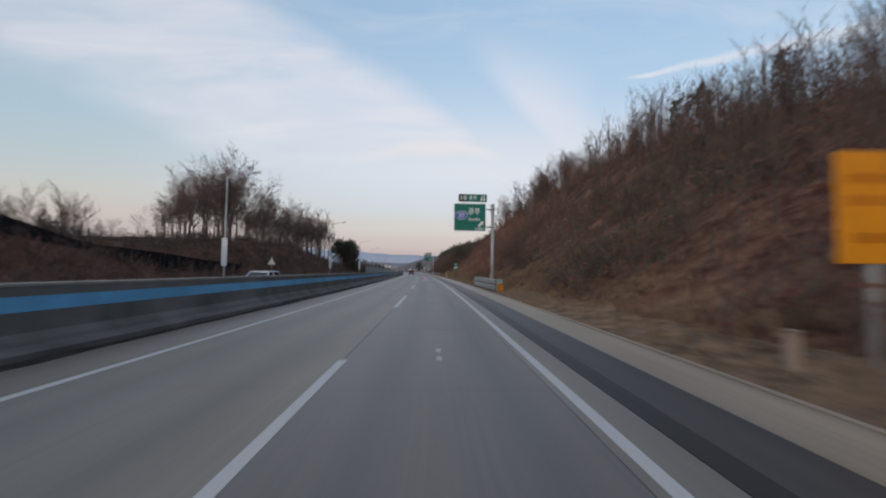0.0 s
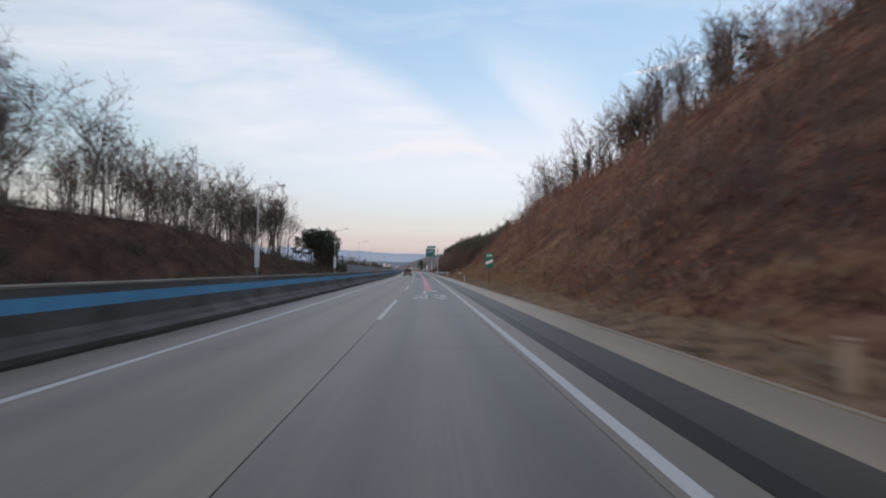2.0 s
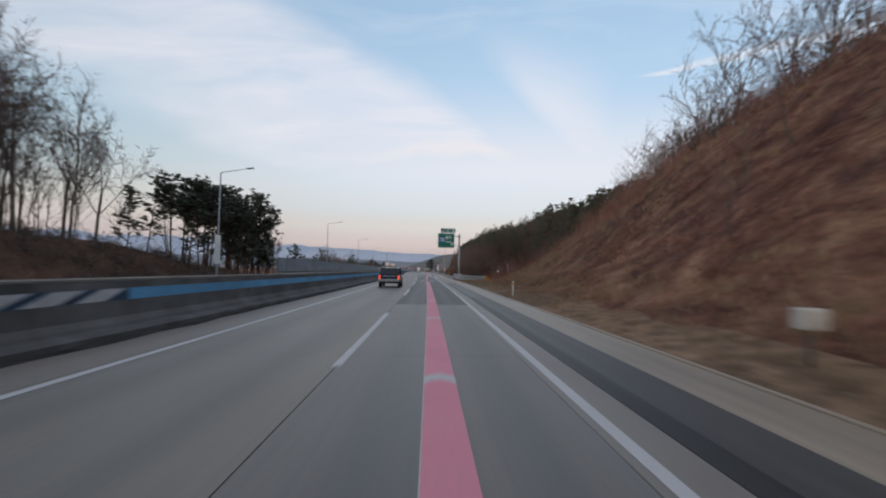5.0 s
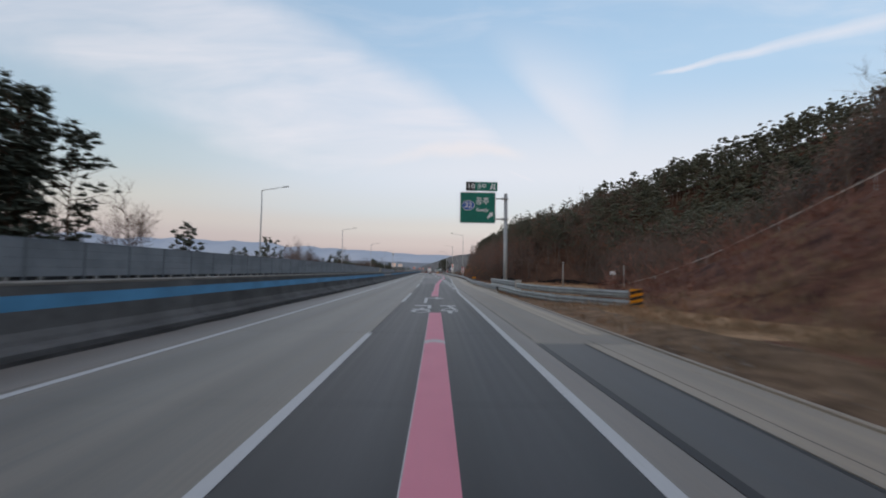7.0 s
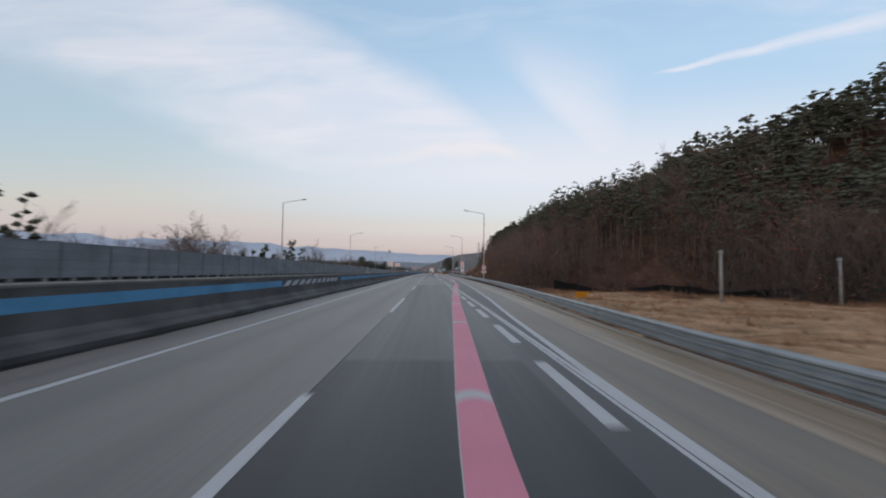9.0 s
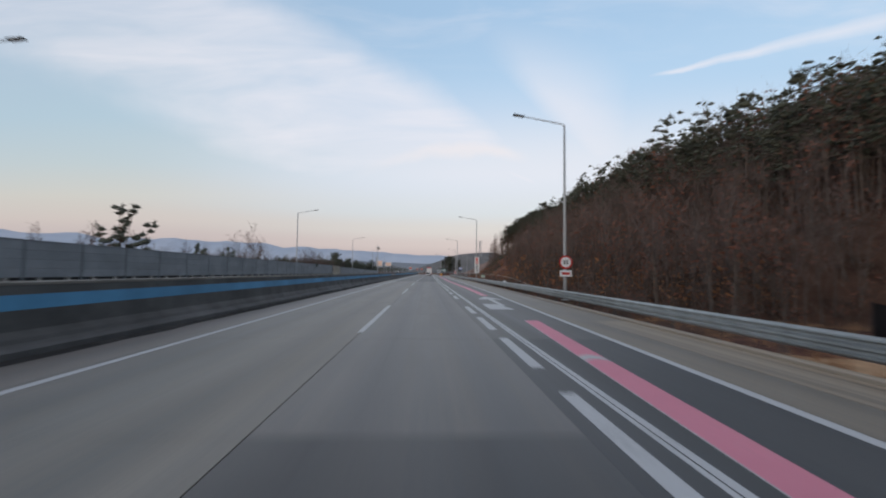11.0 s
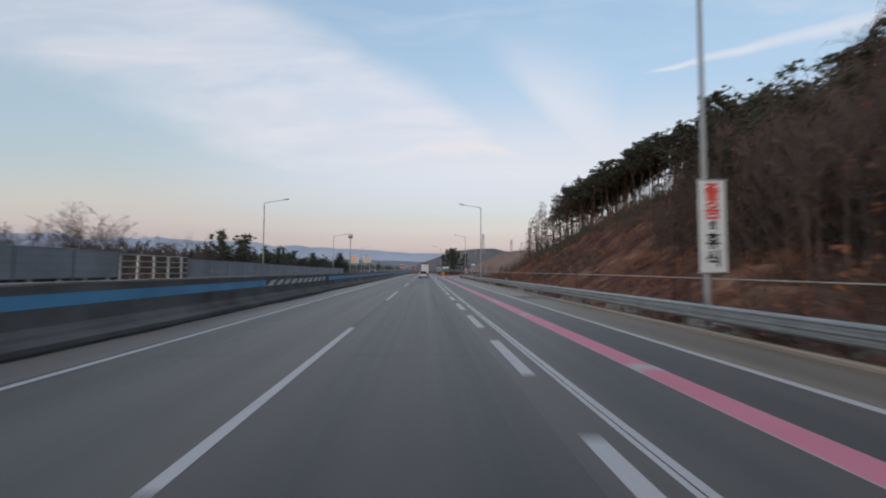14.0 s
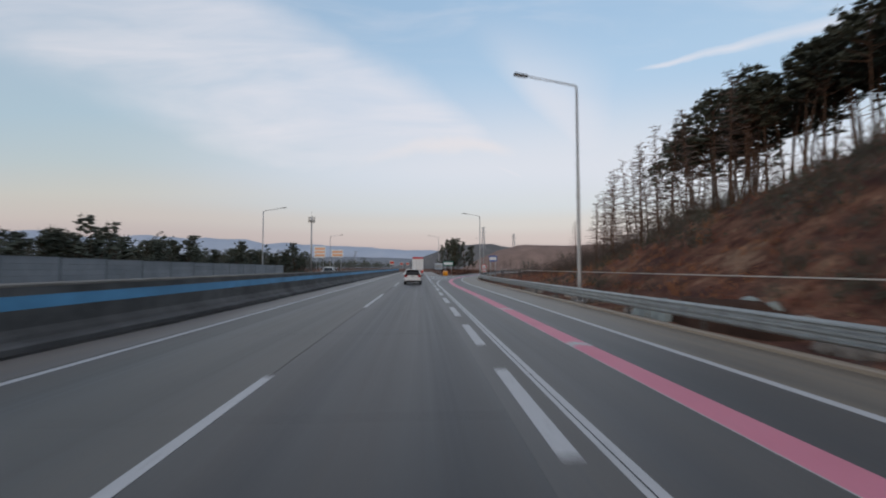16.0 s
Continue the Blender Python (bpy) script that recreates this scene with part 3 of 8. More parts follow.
def cover_kind(s, n):
    """0 open slope, 1 leaf litter under trees, also used as tree shade on the slope, 2 dry field."""
    s, n = s + 2.5 * noise.noise((s * 0.2, n * 0.2, 1.0)), n + 3.0 * noise.noise((s * 0.15, n * 0.15, 6.0))
    if 166 < s < 206 and 0 < n < 10.5 or 204 < s < 263 and 9 < n < 40 - max(0.0, s - 240) * 0.9:
        return 2
    # past s 326 the dark litter reaches downslope to imitate the trees' shade
    if n > 43 and s > 160 or 264 < s < 326 and n > 13 or 326 <= s < 440 and n > min(26.0, 15.0 + (s - 326) * 0.38):
        return 1
    if n > 33 or (n < -21 and s < 190):
        return 1
    return 0


gk = [cover_kind((g_s[i] + g_s[i + 1]) / 2, (g_n[j] + g_n[j + 1]) / 2 if g_n[j + 1] > g_n[j] else 8.0) for i in range(len(g_s) - 1) for j in range(w - 1)]
ground = thing("ground", "brown wintry ground with dry grass, rising to wooded banks", "ground", kind="structure", me=mesh("ground", gv, gf, [M_EARTH, M_LITTER, M_FIELD], smooth=True))
ground.data.polygons.foreach_set("material_index", gk)

# ---- carriageway ----
KERB = ((-400, 6.30), (150, 6.32), (166, 6.42), (187, 6.46), (200, 6.46))
RS, RE = -60, 520
road = thing("road", "grey concrete motorway with worn wheel tracks and dark joints", "road", kind="structure",
             me=slab("road", RS, RE, -21.5, 6.3, -0.012, M_JOINT, 6, 0.12))
part("far_carriageway", slab("far_carriageway", RS, RE, -21.5, -6.4, 0.0, M_EDGE, 6, 0.02), road, "grey concrete lanes across the median")
part("left_shoulder", slab("left_shoulder", RS, RE, -5.7, -3.83, 0.0, M_EDGE, 6, 0.05), road, "grey concrete inner shoulder")
for s in np.arange(RS, RE - 1, 6.0):
    dark, mid = 126 < s < 210, 204 < s < 250
    part("concrete_slab", slab("concrete_slab", s + 0.006, s + 5.994, -3.82, -0.008, 0.0, M_LANE1 if s < 316 else M_LANE1B, 6, 0.05), road)
    part("concrete_slab", slab("concrete_slab", s + 0.006, s + 5.994, 0.008, 3.41 if 126 < s < 190 else 3.29, 0.0, M_LANE2D if dark else M_LANE2M if mid else M_LANE2 if s < 316 else M_LANE2B, 6, 0.05), road)
part("edge_strip", slab("edge_strip", RS, 132, 3.30, 4.01, 0.0, M_EDGE, 6, 0.05), road)
part("edge_strip", slab("edge_strip", 132.01, 191.98, 3.42, 4.01, 0.0, M_EDGE, 6, 0.05), road)
part("asphalt_shoulder", slab("asphalt_shoulder", RS, 138, 4.02, 5.18, 0.004, M_ASPH, 6, 0.05), road, "black asphalt shoulder strip")
part("asphalt_shoulder", slab("asphalt_shoulder", 138.01, 166.5, 4.02, 5.14, 0.004, M_ASPHOLD, 6, 0.05), road, "faded grey asphalt shoulder strip")
part("asphalt_seam", slab("asphalt_seam", RS, 138, 4.015, 4.36, 0.0065, M_ASPHD, 6, 0.002), road, "black sealed asphalt seam")
part("asphalt_seam", slab("asphalt_seam", 138, 166.5, 4.015, 4.14, 0.0065, M_ASPHD, 6, 0.002), road, "black sealed asphalt seam")
part("asphalt_seam", slab("asphalt_seam", 138, 166.5, 5.10, 5.15, 0.0065, M_ASPHD, 6, 0.002), road, "black sealed asphalt seam")
part("gutter", slab("gutter", RS, 166.5, 5.19, KERB, 0.0, M_GUT, 6, 0.05), road, "sandy concrete gutter")
WIDE = ((166, 6.42), (187, 6.58), (197, 6.72), (206, 6.45), (213, 6.58), (229, 7.48), (251, 8.33), (286, 8.83), (320, 9.15), (404, 9.13), (415, 9.53), (427, 11.03), (447, 15.58), (470, 22.28), (520, 42.2))
OUT = ((188, 3.49), (203, 4.02), (208, 4.15), (217, 4.49), (221.4, 4.72), (228, 5.1), (250, 6.0), (275, 6.67), (281, 6.93), (300, 7.1), (320, 7.25), (366, 7.3), (390, 7.15), (404, 7.1), (414.5, 7.5), (427, 8.9), (447, 13.5), (470, 20.2), (520, 40.0))
INNER = ((188, 3.49), (203, 4.01), (405, 4.01), (415, 4.7), (431, 7.9), (445, 10.2), (470, 16.5), (520, 36.0))
part("edge_strip", slab("edge_strip", 191.99, 197, tuple((a, b + 0.012) for a, b in OUT), 4.01, 0.0, M_EDGE, 2, 0.05), road)
part("gutter", slab("gutter", 166.51, 197, 4.015, WIDE, 0.0, M_SHOULDER, 6, 0.05), road, "sandy concrete shoulder")
part("exit_lane", slab("exit_lane", 192.01, 258, 3.284, OUT, 0.0012, M_EXIT, 3, 0.05), road, "dark asphalt exit lane")
part("exit_lane", slab("exit_lane", 258.01, 446, 3.284, OUT, 0.0012, M_EXITB, 3, 0.05), road, "worn grey exit lane")
part("exit_ramp", slab("exit_ramp", 446.01, RE, tuple((a, b - 1.2) for a, b in INNER), OUT, 0.0, M_EXIT, 3, 0.05), road, "dark asphalt exit ramp")
part("right_shoulder", slab("right_shoulder", 446.01, RE, 3.30, 6.4, 0.0, M_EDGE, 6, 0.05), road)
part("gutter", slab("gutter", 197.01, RE, tuple((a, b + 0.012) for a, b in OUT), WIDE, 0.0, M_SHOULDER, 4, 0.05), road, "sandy concrete shoulder")
part("sandy_margin", slab("sandy_margin", 168, 262, tuple((a, max(5.54, b - 1.15)) for a, b in WIDE), tuple((a, b - 0.004) for a, b in WIDE), 0.003, M_SANDM, 4, 0.004), road, "sandy dirt-covered margin of the shoulder")
part("joint", slab("joint", 146, 167, 5.43, 5.44, 0.002, M_JOINT, 6, 0.002), road, "thin dark joint")
part("joint", slab("joint", 167, 203, 4.05, 4.07, 0.002, M_JOINT, 6, 0.002), road, "thin dark joint")
part("kerb_lip", sweep("kerb_lip", RS, 192, lambda s: [(lerp(KERB, s) + a, z) for a, z in ((0, -0.1), (0, 0.03), (0.02, 0.042), (0.08, 0.04), (0.14, -0.1))], M_GUT, 6), road, "low concrete kerb lip")

# ---- painted lines ----
marks = thing("lane_marking", "white and pink painted lines on the concrete road", "road marking", kind="structure")
part("solid_line", slab("solid_line", RS, RE, -3.72, -3.57, 0.005, M_WHITE, 6, 0.004), marks, "white solid edge line")
part("solid_line", slab("solid_line", RS, 188, 3.41, 3.57, 0.005, M_WHITE, 6, 0.004), marks, "white solid edge line")
DASH0 = 19.03
for k in range(-3, 25):
    part("dash", slab("dash", DASH0 + 20 * k, DASH0 + 20 * k + 8.8, -0.075, 0.075, 0.005, M_WHITE, 5, 0.004), marks)
part("solid_line", slab("solid_line", 188, RE, tuple((a, b - 0.08) for a, b in OUT), tuple((a, b + 0.08) for a, b in OUT), 0.005, M_WHITE, 3, 0.004), marks, "white solid edge line")
part("solid_line", slab("solid_line", 203, RE, tuple((a, b - 0.09) for a, b in INNER), tuple((a, b + 0.09) for a, b in INNER), 0.0052, M_WHITE, 3, 0.004), marks, "white solid divider line")
part("seam", slab("seam", 204, 404, 3.985, 4.0, 0.0066, M_JOINT, 6, 0.001), marks, "dark joint in the line")
DASH_A = ((0, 195.7), (2, 206.7), (4, 217.3), (7, 231.4), (14, 264.4))
DASH_B = ((0, 273.4), (1, 278.6), (5, 299.7), (9, 322.4), (13, 344.0), (17, 364.9), (31, 440.0))
for s in [lerp(DASH_A, k) for k in range(15)] + [lerp(DASH_B, k) for k in range(32)]:
    part("short_dash", slab("short_dash", s, s + 3.2, 3.49, 3.70, 0.005, M_WHITE, 4, 0.004), marks)
PINKN = ((60, 1.80), (150, 1.68), (185, 1.70), (199, 2.0), (207, 2.15), (223, 2.85), (235, 3.5), (248, 4.4), (262, 5.25), (277, 5.75), (290, 5.86), (300, 5.80), (320, 5.62), (333, 5.69), (385, 5.68), (400, 5.48), (410, 5.75), (420, 6.7), (437, 9.9), (460, 16.0), (500, 31.0))
for a, b in ((78.2, 173.4), (184.0, 262), (277, 500)):
    for e in (-0.243,):
        part("guide_edge", slab("guide_edge", a, b, tuple((x, y + e) for x, y in PINKN), tuple((x, y + e + 0.012) for x, y in PINKN), 0.0048, M_WHITE, 2, 0.004), marks, "thin pale edge of the pink line")
    part("guide_line", slab("guide_line", a, b, tuple((x, y - 0.23) for x, y in PINKN), tuple((x, y + 0.23) for x, y in PINKN), 0.0045, M_PINK, 2, 0.004), marks, "pink guide line")

part("solid_line", slab("solid_line", 404, RE, 3.41, 3.57, 0.005, M_WHITE, 6, 0.004), marks, "white solid edge line")
for s in np.arange(420, 440, 3.5):
    a, b = 3.7, lerp(INNER, s) - 0.2
    vs = [P(s, a, 0.005), P(s + 1.0, a, 0.005), P(s + 1.0 + (b - a) * 0.4, b, 0.005), P(s + (b - a) * 0.4, b, 0.005)]
    part("gore_stripe", mesh("gore_stripe", vs, [(0, 3, 2, 1)], M_WHITE), marks, "white slanted gore stripe")


def arc_mark(s, n):
    """A white arc across the pink line."""
    vs, w = [], 0.235
    for dn, bow in ((-1, 0.0), (-0.5, 0.17), (0, 0.22), (0.5, 0.17), (1, 0.0)):
        vs += [P(s + bow, n + dn * w, 0.0085), P(s + bow + 0.36, n + dn * w, 0.0085)]
    part("arc_mark", mesh("arc_mark", vs, [(2 * i, 2 * i + 2, 2 * i + 3, 2 * i + 1) for i in range(4)], M_WHITE), marks, "white arc on the pink line")


for s in [85.8 + 8.05 * k for k in range(11)] + [184.9, 192.2, 199.5] + [207.5 + 8.0 * k for k in range(7)] + [278.2, 285.4, 292.2, 298.9, 306.1, 314.3, 322.5, 330.9, 337.2, 345.4, 353.6, 361.8] + [369.9 + 7.7 * k for k in range(9)]:
    arc_mark(s, lerp(PINKN, s))


def flat_mark(name, pts, label):
    """A painted shape from (s, n) corners."""
    vs = [P(s, n, 0.0075) for s, n in pts]
    fc = [tuple(range(len(vs)))]
    me = mesh(name, vs, fc, M_WHITE)
    if me.polygons[0].normal.z < 0:
        me.flip_normals()
    return part(name, me, marks, label)


for s0, n0, n1, ln in ((72.95, 1.40, 1.58, 3.7), (178.4, 1.11, 1.28, 4.05)):
    flat_mark("arrow_shaft", ((s0, n0), (s0, n1), (s0 + ln - 0.5, n1), (s0 + ln - 0.5, n1 + 0.45), (s0 + ln, n1 + 0.45), (s0 + ln, n0)), "white bent arrow shaft")
    flat_mark("arrow_head", ((s0 + ln - 1.3, n1 + 0.45), (s0 + ln - 0.25, n1 + 0.98), (s0 + ln + 0.8, n1 + 0.45)), "white arrow head")
flat_mark("arrow_head", ((273.0, 4.78), (275.9, 5.58), (272.9, 6.25)), "white arrow head")
flat_mark("arrow_shaft", ((268.2, 5.30), (268.2, 5.56), (273.0, 5.68), (273.0, 5.40)), "white arrow shaft")
flat_mark("arrow_head", ((266.2, 4.50), (269.3, 4.55), (269.2, 5.22), (266.2, 5.6)), "white arrow part")
for s in (7.9, 8.7):
    flat_mark("spot_mark", ((s, 1.70), (s, 1.80), (s + 0.25, 1.80), (s + 0.25, 1.70)), "small white spot")

# ---- earth verge ----
verge = thing("verge", "sandy tan earth verge with gravel beside the gutter", "verge", kind="structure")
for a in np.arange(-60, 192, 12.0):
    out = lambda s: 9.1 - max(0, s - 176) * 0.085 + 0.8 * noise.noise((s * 0.23, 2.0, 0)) + 0.3 * noise.noise((s * 0.9, 5.0, 0))
    ss = steps(a, min(a + 12.0, 192), 1.0)
    edge = lambda s, j: lerp(KERB, s) + 0.145 + (out(s) - lerp(KERB, s) - 0.145) * j / 4
    vs = [P(s, edge(s, j), max(ground_z(s, edge(s, j)) + (0.035 if j < 4 else -0.03), -0.05)) for s in ss for j in range(5)]
    part("earth_strip", mesh("earth_strip", vs, [(i * 5 + j, i * 5 + j + 1, i * 5 + j + 6, i * 5 + j + 5) for i in range(len(ss) - 1) for j in range(4)], M_TAN, smooth=True), verge)

# ---- median barrier ----
barrier = thing("median_barrier", "weathered concrete median barrier with a blue painted band", "barrier", kind="structure")
TOPZ = 1.31
body = [(-5.30, -0.05), (-5.30, 0.14), (-5.36, 0.18), (-5.62, 0.22), (-5.66, 0.30), (-5.80, 0.42), (-5.88, TOPZ - 0.05), (-6.12, TOPZ - 0.05), (-6.2, 0.42), (-6.34, 0.3), (-6.38, 0.1), (-6.38, -0.05)]
for s in np.arange(RS, RE - 1, 10.0):
    part("barrier_wall", sweep("barrier_wall", s + 0.008, s + 9.992, body, M_BARR, 5), barrier)
part("barrier_cap", sweep("barrier_cap", RS, RE, [(-5.87, TOPZ - 0.05), (-5.865, TOPZ), (-5.89, TOPZ + 0.02), (-6.11, TOPZ + 0.02), (-6.135, TOPZ), (-6.13, TOPZ - 0.05)], M_CAP, 5), barrier, "pale dusty barrier top")


def face_n(z):
    return -5.80 - 0.08 * (z - 0.42) / (TOPZ - 0.47) + 0.004


HATCH = ((108.4, 122.5), (223.6, 237.4), (337.3, 351.0))
edges = [RS] + [x for h in HATCH for x in h] + [RE]
for a, b in zip(edges[::2], edges[1::2]):
    part("painted_band", sweep("painted_band", a, b, [(face_n(0.80), 0.80), (face_n(1.08), 1.08), (face_n(1.08) - 0.003, 1.08), (face_n(0.80) - 0.003, 0.80)], M_BLUE, 5), barrier, "blue painted band")
for a, b in HATCH:
    part("painted_band", sweep("painted_band", a, b, [(face_n(0.80), 0.80), (face_n(1.08), 1.08), (face_n(1.08) - 0.003, 1.08), (face_n(0.80) - 0.003, 0.80)], M_DKBLUE, 5), barrier, "dark blue band under white stripes")
    for s in np.arange(a + 0.1, b - 1.4, 1.24):
        z0, z1, q = 0.805, 1.075, 0.004
        ends = ((s, z0), (s + 0.80, z0), (s + 1.5, z1), (s + 0.70, z1))
        vs = [P(x, face_n(z) + q, z) for x, z in ends] + [P(x, face_n(z) + q - 0.003, z) for x, z in ends]
        part("stripe", mesh("stripe", vs, [(0, 1, 2, 3), (7, 6, 5, 4), (0, 4, 5, 1), (1, 5, 6, 2), (2, 6, 7, 3), (3, 7, 4, 0)], M_STRIPE), barrier, "white slanted stripe")

# black dirt washed up along the barrier's foot
for a in np.arange(RS, RE - 1, 20.0):
    ss = steps(a, a + 20.0, 0.8)
    edge = lambda s: -5.06 + 0.20 * noise.noise((s * 0.11, 3.0, 0)) + 0.13 * noise.noise((s * 0.6, 8.0, 0))
    vs = [P(s, n, z) for s in ss for n, z in ((-5.34, 0.03), (edge(s) - 0.12, 0.006), (edge(s), 0.003))]
    part("dirt", mesh("dirt", vs, [(3 * i + j, 3 * i + j + 1, 3 * i + j + 4, 3 * i + j + 3) for i in range(len(ss) - 1) for j in range(2)], M_DIRT), road, "black dirt along the barrier foot")

# ---- far mountains ----
def ridge(name, label, dist, heights, mat, seed):
    """A long hill range far ahead, as a solid with front, crest and back."""
    vs, fs = [], []
    k = len(heights)
    for i, (az, hh) in enumerate(heights):
        a = radians(az)
        for d, z in ((dist, -20), (dist * 1.10, hh * 0.55), (dist * 1.25, hh), (dist * 1.5, -20)):
            q = 1 + 0.06 * noise.noise((az * 0.4, d * 0.01, seed))
            vs.append((math.sin(a) * d * q, math.cos(a) * d * q, z if z < 0 else z * (1 + 0.12 * noise.noise((az * 0.35, z * 0.03, seed + 3)) + 0.04 * noise.noise((az * 1.3, 0.0, seed)))))
    for i in range(k - 1):
        for j in range(3):
            a = i * 4 + j
            fs.append((a, a + 4, a + 5, a + 1))
    return thing(name, label, "hills", kind="structure", me=mesh(name, vs, fs, mat, smooth=True))


# distance haze is painted into both base colours: paler and bluer than the slopes
M_FAR1 = far_mat("haze_tinted_blue_hills", (0.44, 0.49, 0.56), (0.50, 0.54, 0.61), 0.004)
M_FAR2 = far_mat("haze_tinted_green_hills", (0.22, 0.235, 0.26), (0.27, 0.285, 0.30), 0.01)
def hills(base, amp, seed, a0=-70, a1=60, step=1.0):
    return [(az, base + amp * (noise.noise((az * 0.11, seed, 0)) + 0.25 * noise.noise((az * 0.4, seed, 4)))) for az in np.arange(a0, a1, step)]
ridge("backdrop", "mountains far away, pale blue with haze in their colour", 2900, [(a, h + 3.6 * min(20.0, max(0.0, -a - 6.0))) for a, h in hills(132, 16, 2.0)], M_FAR1, 1.0)
ridge("backdrop", "wooded hills in the distance, haze mixed into their colour", 1500, hills(38, 12, 9.0), M_FAR2, 5.0)

# ---- geometry pieces ----
def box(bm, size, c=(0, 0, 0), bev=0.0, rot=None):
    """A box of that size round c, its edges bevelled."""
    vs = bmesh.ops.create_cube(bm, size=1.0)["verts"]
    m = Matrix.Translation(c) @ (rot or Matrix.Identity(4)) @ Matrix.Diagonal((*size, 1))
    bmesh.ops.transform(bm, matrix=m, verts=vs)
    if bev:
        es = {e for v in vs for e in v.link_edges}
        bmesh.ops.bevel(bm, geom=list(es), offset=bev, segments=1, affect="EDGES", clamp_overlap=True)


def tube(bm, pts, radii, sides=8, cap=True):
    """A bent, tapering round bar through pts."""
    rings = []
    pts = [Vector(p) for p in pts]
    for i, p in enumerate(pts):
        d = (pts[min(i + 1, len(pts) - 1)] - pts[max(i - 1, 0)]).normalized()
        a = d.orthogonal().normalized() if i == 0 else (rings_a - d * rings_a.dot(d)).normalized()
        rings_a = a
        b = d.cross(a)
        r = radii[i] if isinstance(radii, (list, tuple)) else radii
        rings.append([bm.verts.new(p + (a * math.cos(2 * math.pi * k / sides) + b * math.sin(2 * math.pi * k / sides)) * r) for k in range(sides)])
    for r0, r1 in zip(rings, rings[1:]):
        for k in range(sides):
            bm.faces.new((r0[k], r0[(k + 1) % sides], r1[(k + 1) % sides], r1[k]))
    if cap:
        bm.faces.new(rings[0][::-1])
        bm.faces.new(rings[-1])


def bx(name, size, mat, c=(0, 0, 0), bev=0.0, rot=None):
    bm = bmesh.new()
    box(bm, size, c, bev, rot)
    return from_bm(name, bm, mat)


def tb(name, pts, radii, mat, sides=8):
    bm = bmesh.new()
    tube(bm, pts, radii, sides)
    return from_bm(name, bm, mat, smooth=sides > 6)


def plate(name, pts, depth, mat, y=0.0):
    """A flat sheet in the x-z plane with the outline pts, facing -y, of that depth."""
    k = len(pts)
    vs = [(x, y, z) for x, z in pts] + [(x, y + depth, z) for x, z in pts]
    fs = [tuple(range(k)), tuple(range(2 * k - 1, k - 1, -1))] + [(i, i + k, (i + 1) % k + k, (i + 1) % k) for i in range(k)]
    bm = bmesh.new()
    bv = [bm.verts.new(v) for v in vs]
    for f in fs:
        bm.faces.new([bv[i] for i in f])
    return from_bm(name, bm, mat)


def rrect(x0, x1, z0, z1, r=0.05, k=3):
    out = []
    for cx, cz, a0 in ((x1 - r, z1 - r, 0), (x0 + r, z1 - r, 90), (x0 + r, z0 + r, 180), (x1 - r, z0 + r, 270)):
        out += [(cx + r * math.cos(radians(a0 + 90 * i / k)), cz + r * math.sin(radians(a0 + 90 * i / k))) for i in range(k + 1)]
    return out


def oval(cx, cz, rx, rz, k=28):
    return [(cx + rx * math.cos(2 * math.pi * i / k), cz + rz * math.sin(2 * math.pi * i / k)) for i in range(k)]


def letters(name, text, size, mat, m, parent, width=None, label="", bold=0.0, depth=0.003):
    """Lettering as a thin solid; text lies in its x-y plane, and m poses it."""
    cu = bpy.data.curves.new(name, "FONT")
    cu.body, cu.size, cu.align_x, cu.align_y, cu.extrude, cu.offset = text, size, "CENTER", "CENTER", depth, bold
    cu.resolution_u = 3
    tmp = new(name, cu)
    me = bpy.data.meshes.new_from_object(tmp.evaluated_get(bpy.context.evaluated_depsgraph_get()))
    bpy.data.objects.remove(tmp)
    xs = [v.co.x for v in me.vertices]
    if width and xs:
        me.transform(Matrix.Diagonal((width / (max(xs) - min(xs)), 1, 1, 1)))
    me.materials.clear()
    me.materials.append(mat)
    return part(name, me, parent, label, m)




# ---- street lamps ----
def street_lamp(side):
    """side +1: the arm reaches to the right, -1: to the left."""
    lamp = thing("street_lamp", "tall galvanised street lamp with a slender arm and flat head", "street lamp", group="street lamps along the motorway")
    part("base_plate", bx("base_plate", (0.42, 0.42, 0.04), M_STEEL, (0, 0, 0.02), 0.008), lamp)
    part("pole", tb("pole", [(0, 0, 0.03), (0, 0, 1.2), (0, 0, 6), (0, 0, 11.9)], [0.115, 0.11, 0.09, 0.065], M_POLE, 10), lamp)
    part("access_cover", bx("access_cover", (0.10, 0.02, 0.32), M_STEEL, (0, -0.115, 0.8), 0.004), lamp)
    a = [(0, 0, 11.8), (side * 0.10, 0, 11.98), (side * 0.9, 0, 12.12), (side * 2.9, 0, 12.46)]
    part("arm", tb("arm", a, [0.055, 0.05, 0.042, 0.036], M_POLE, 8), lamp)
    bm = bmesh.new()
    box(bm, (0.78, 0.30, 0.09), (side * 3.15, 0, 12.50), 0.03, Matrix.Rotation(-side * radians(9), 4, "Y"))
    head = part("lamp_head", from_bm("lamp_head", bm, M_DARK), lamp, "flat dark lamp head")
    part("lens", bx("lens", (0.5, 0.22, 0.02), M_SIGNW, (side * 3.15, 0, 12.445), 0.005, Matrix.Rotation(-side * radians(9), 4, "Y")), head)
    return lamp


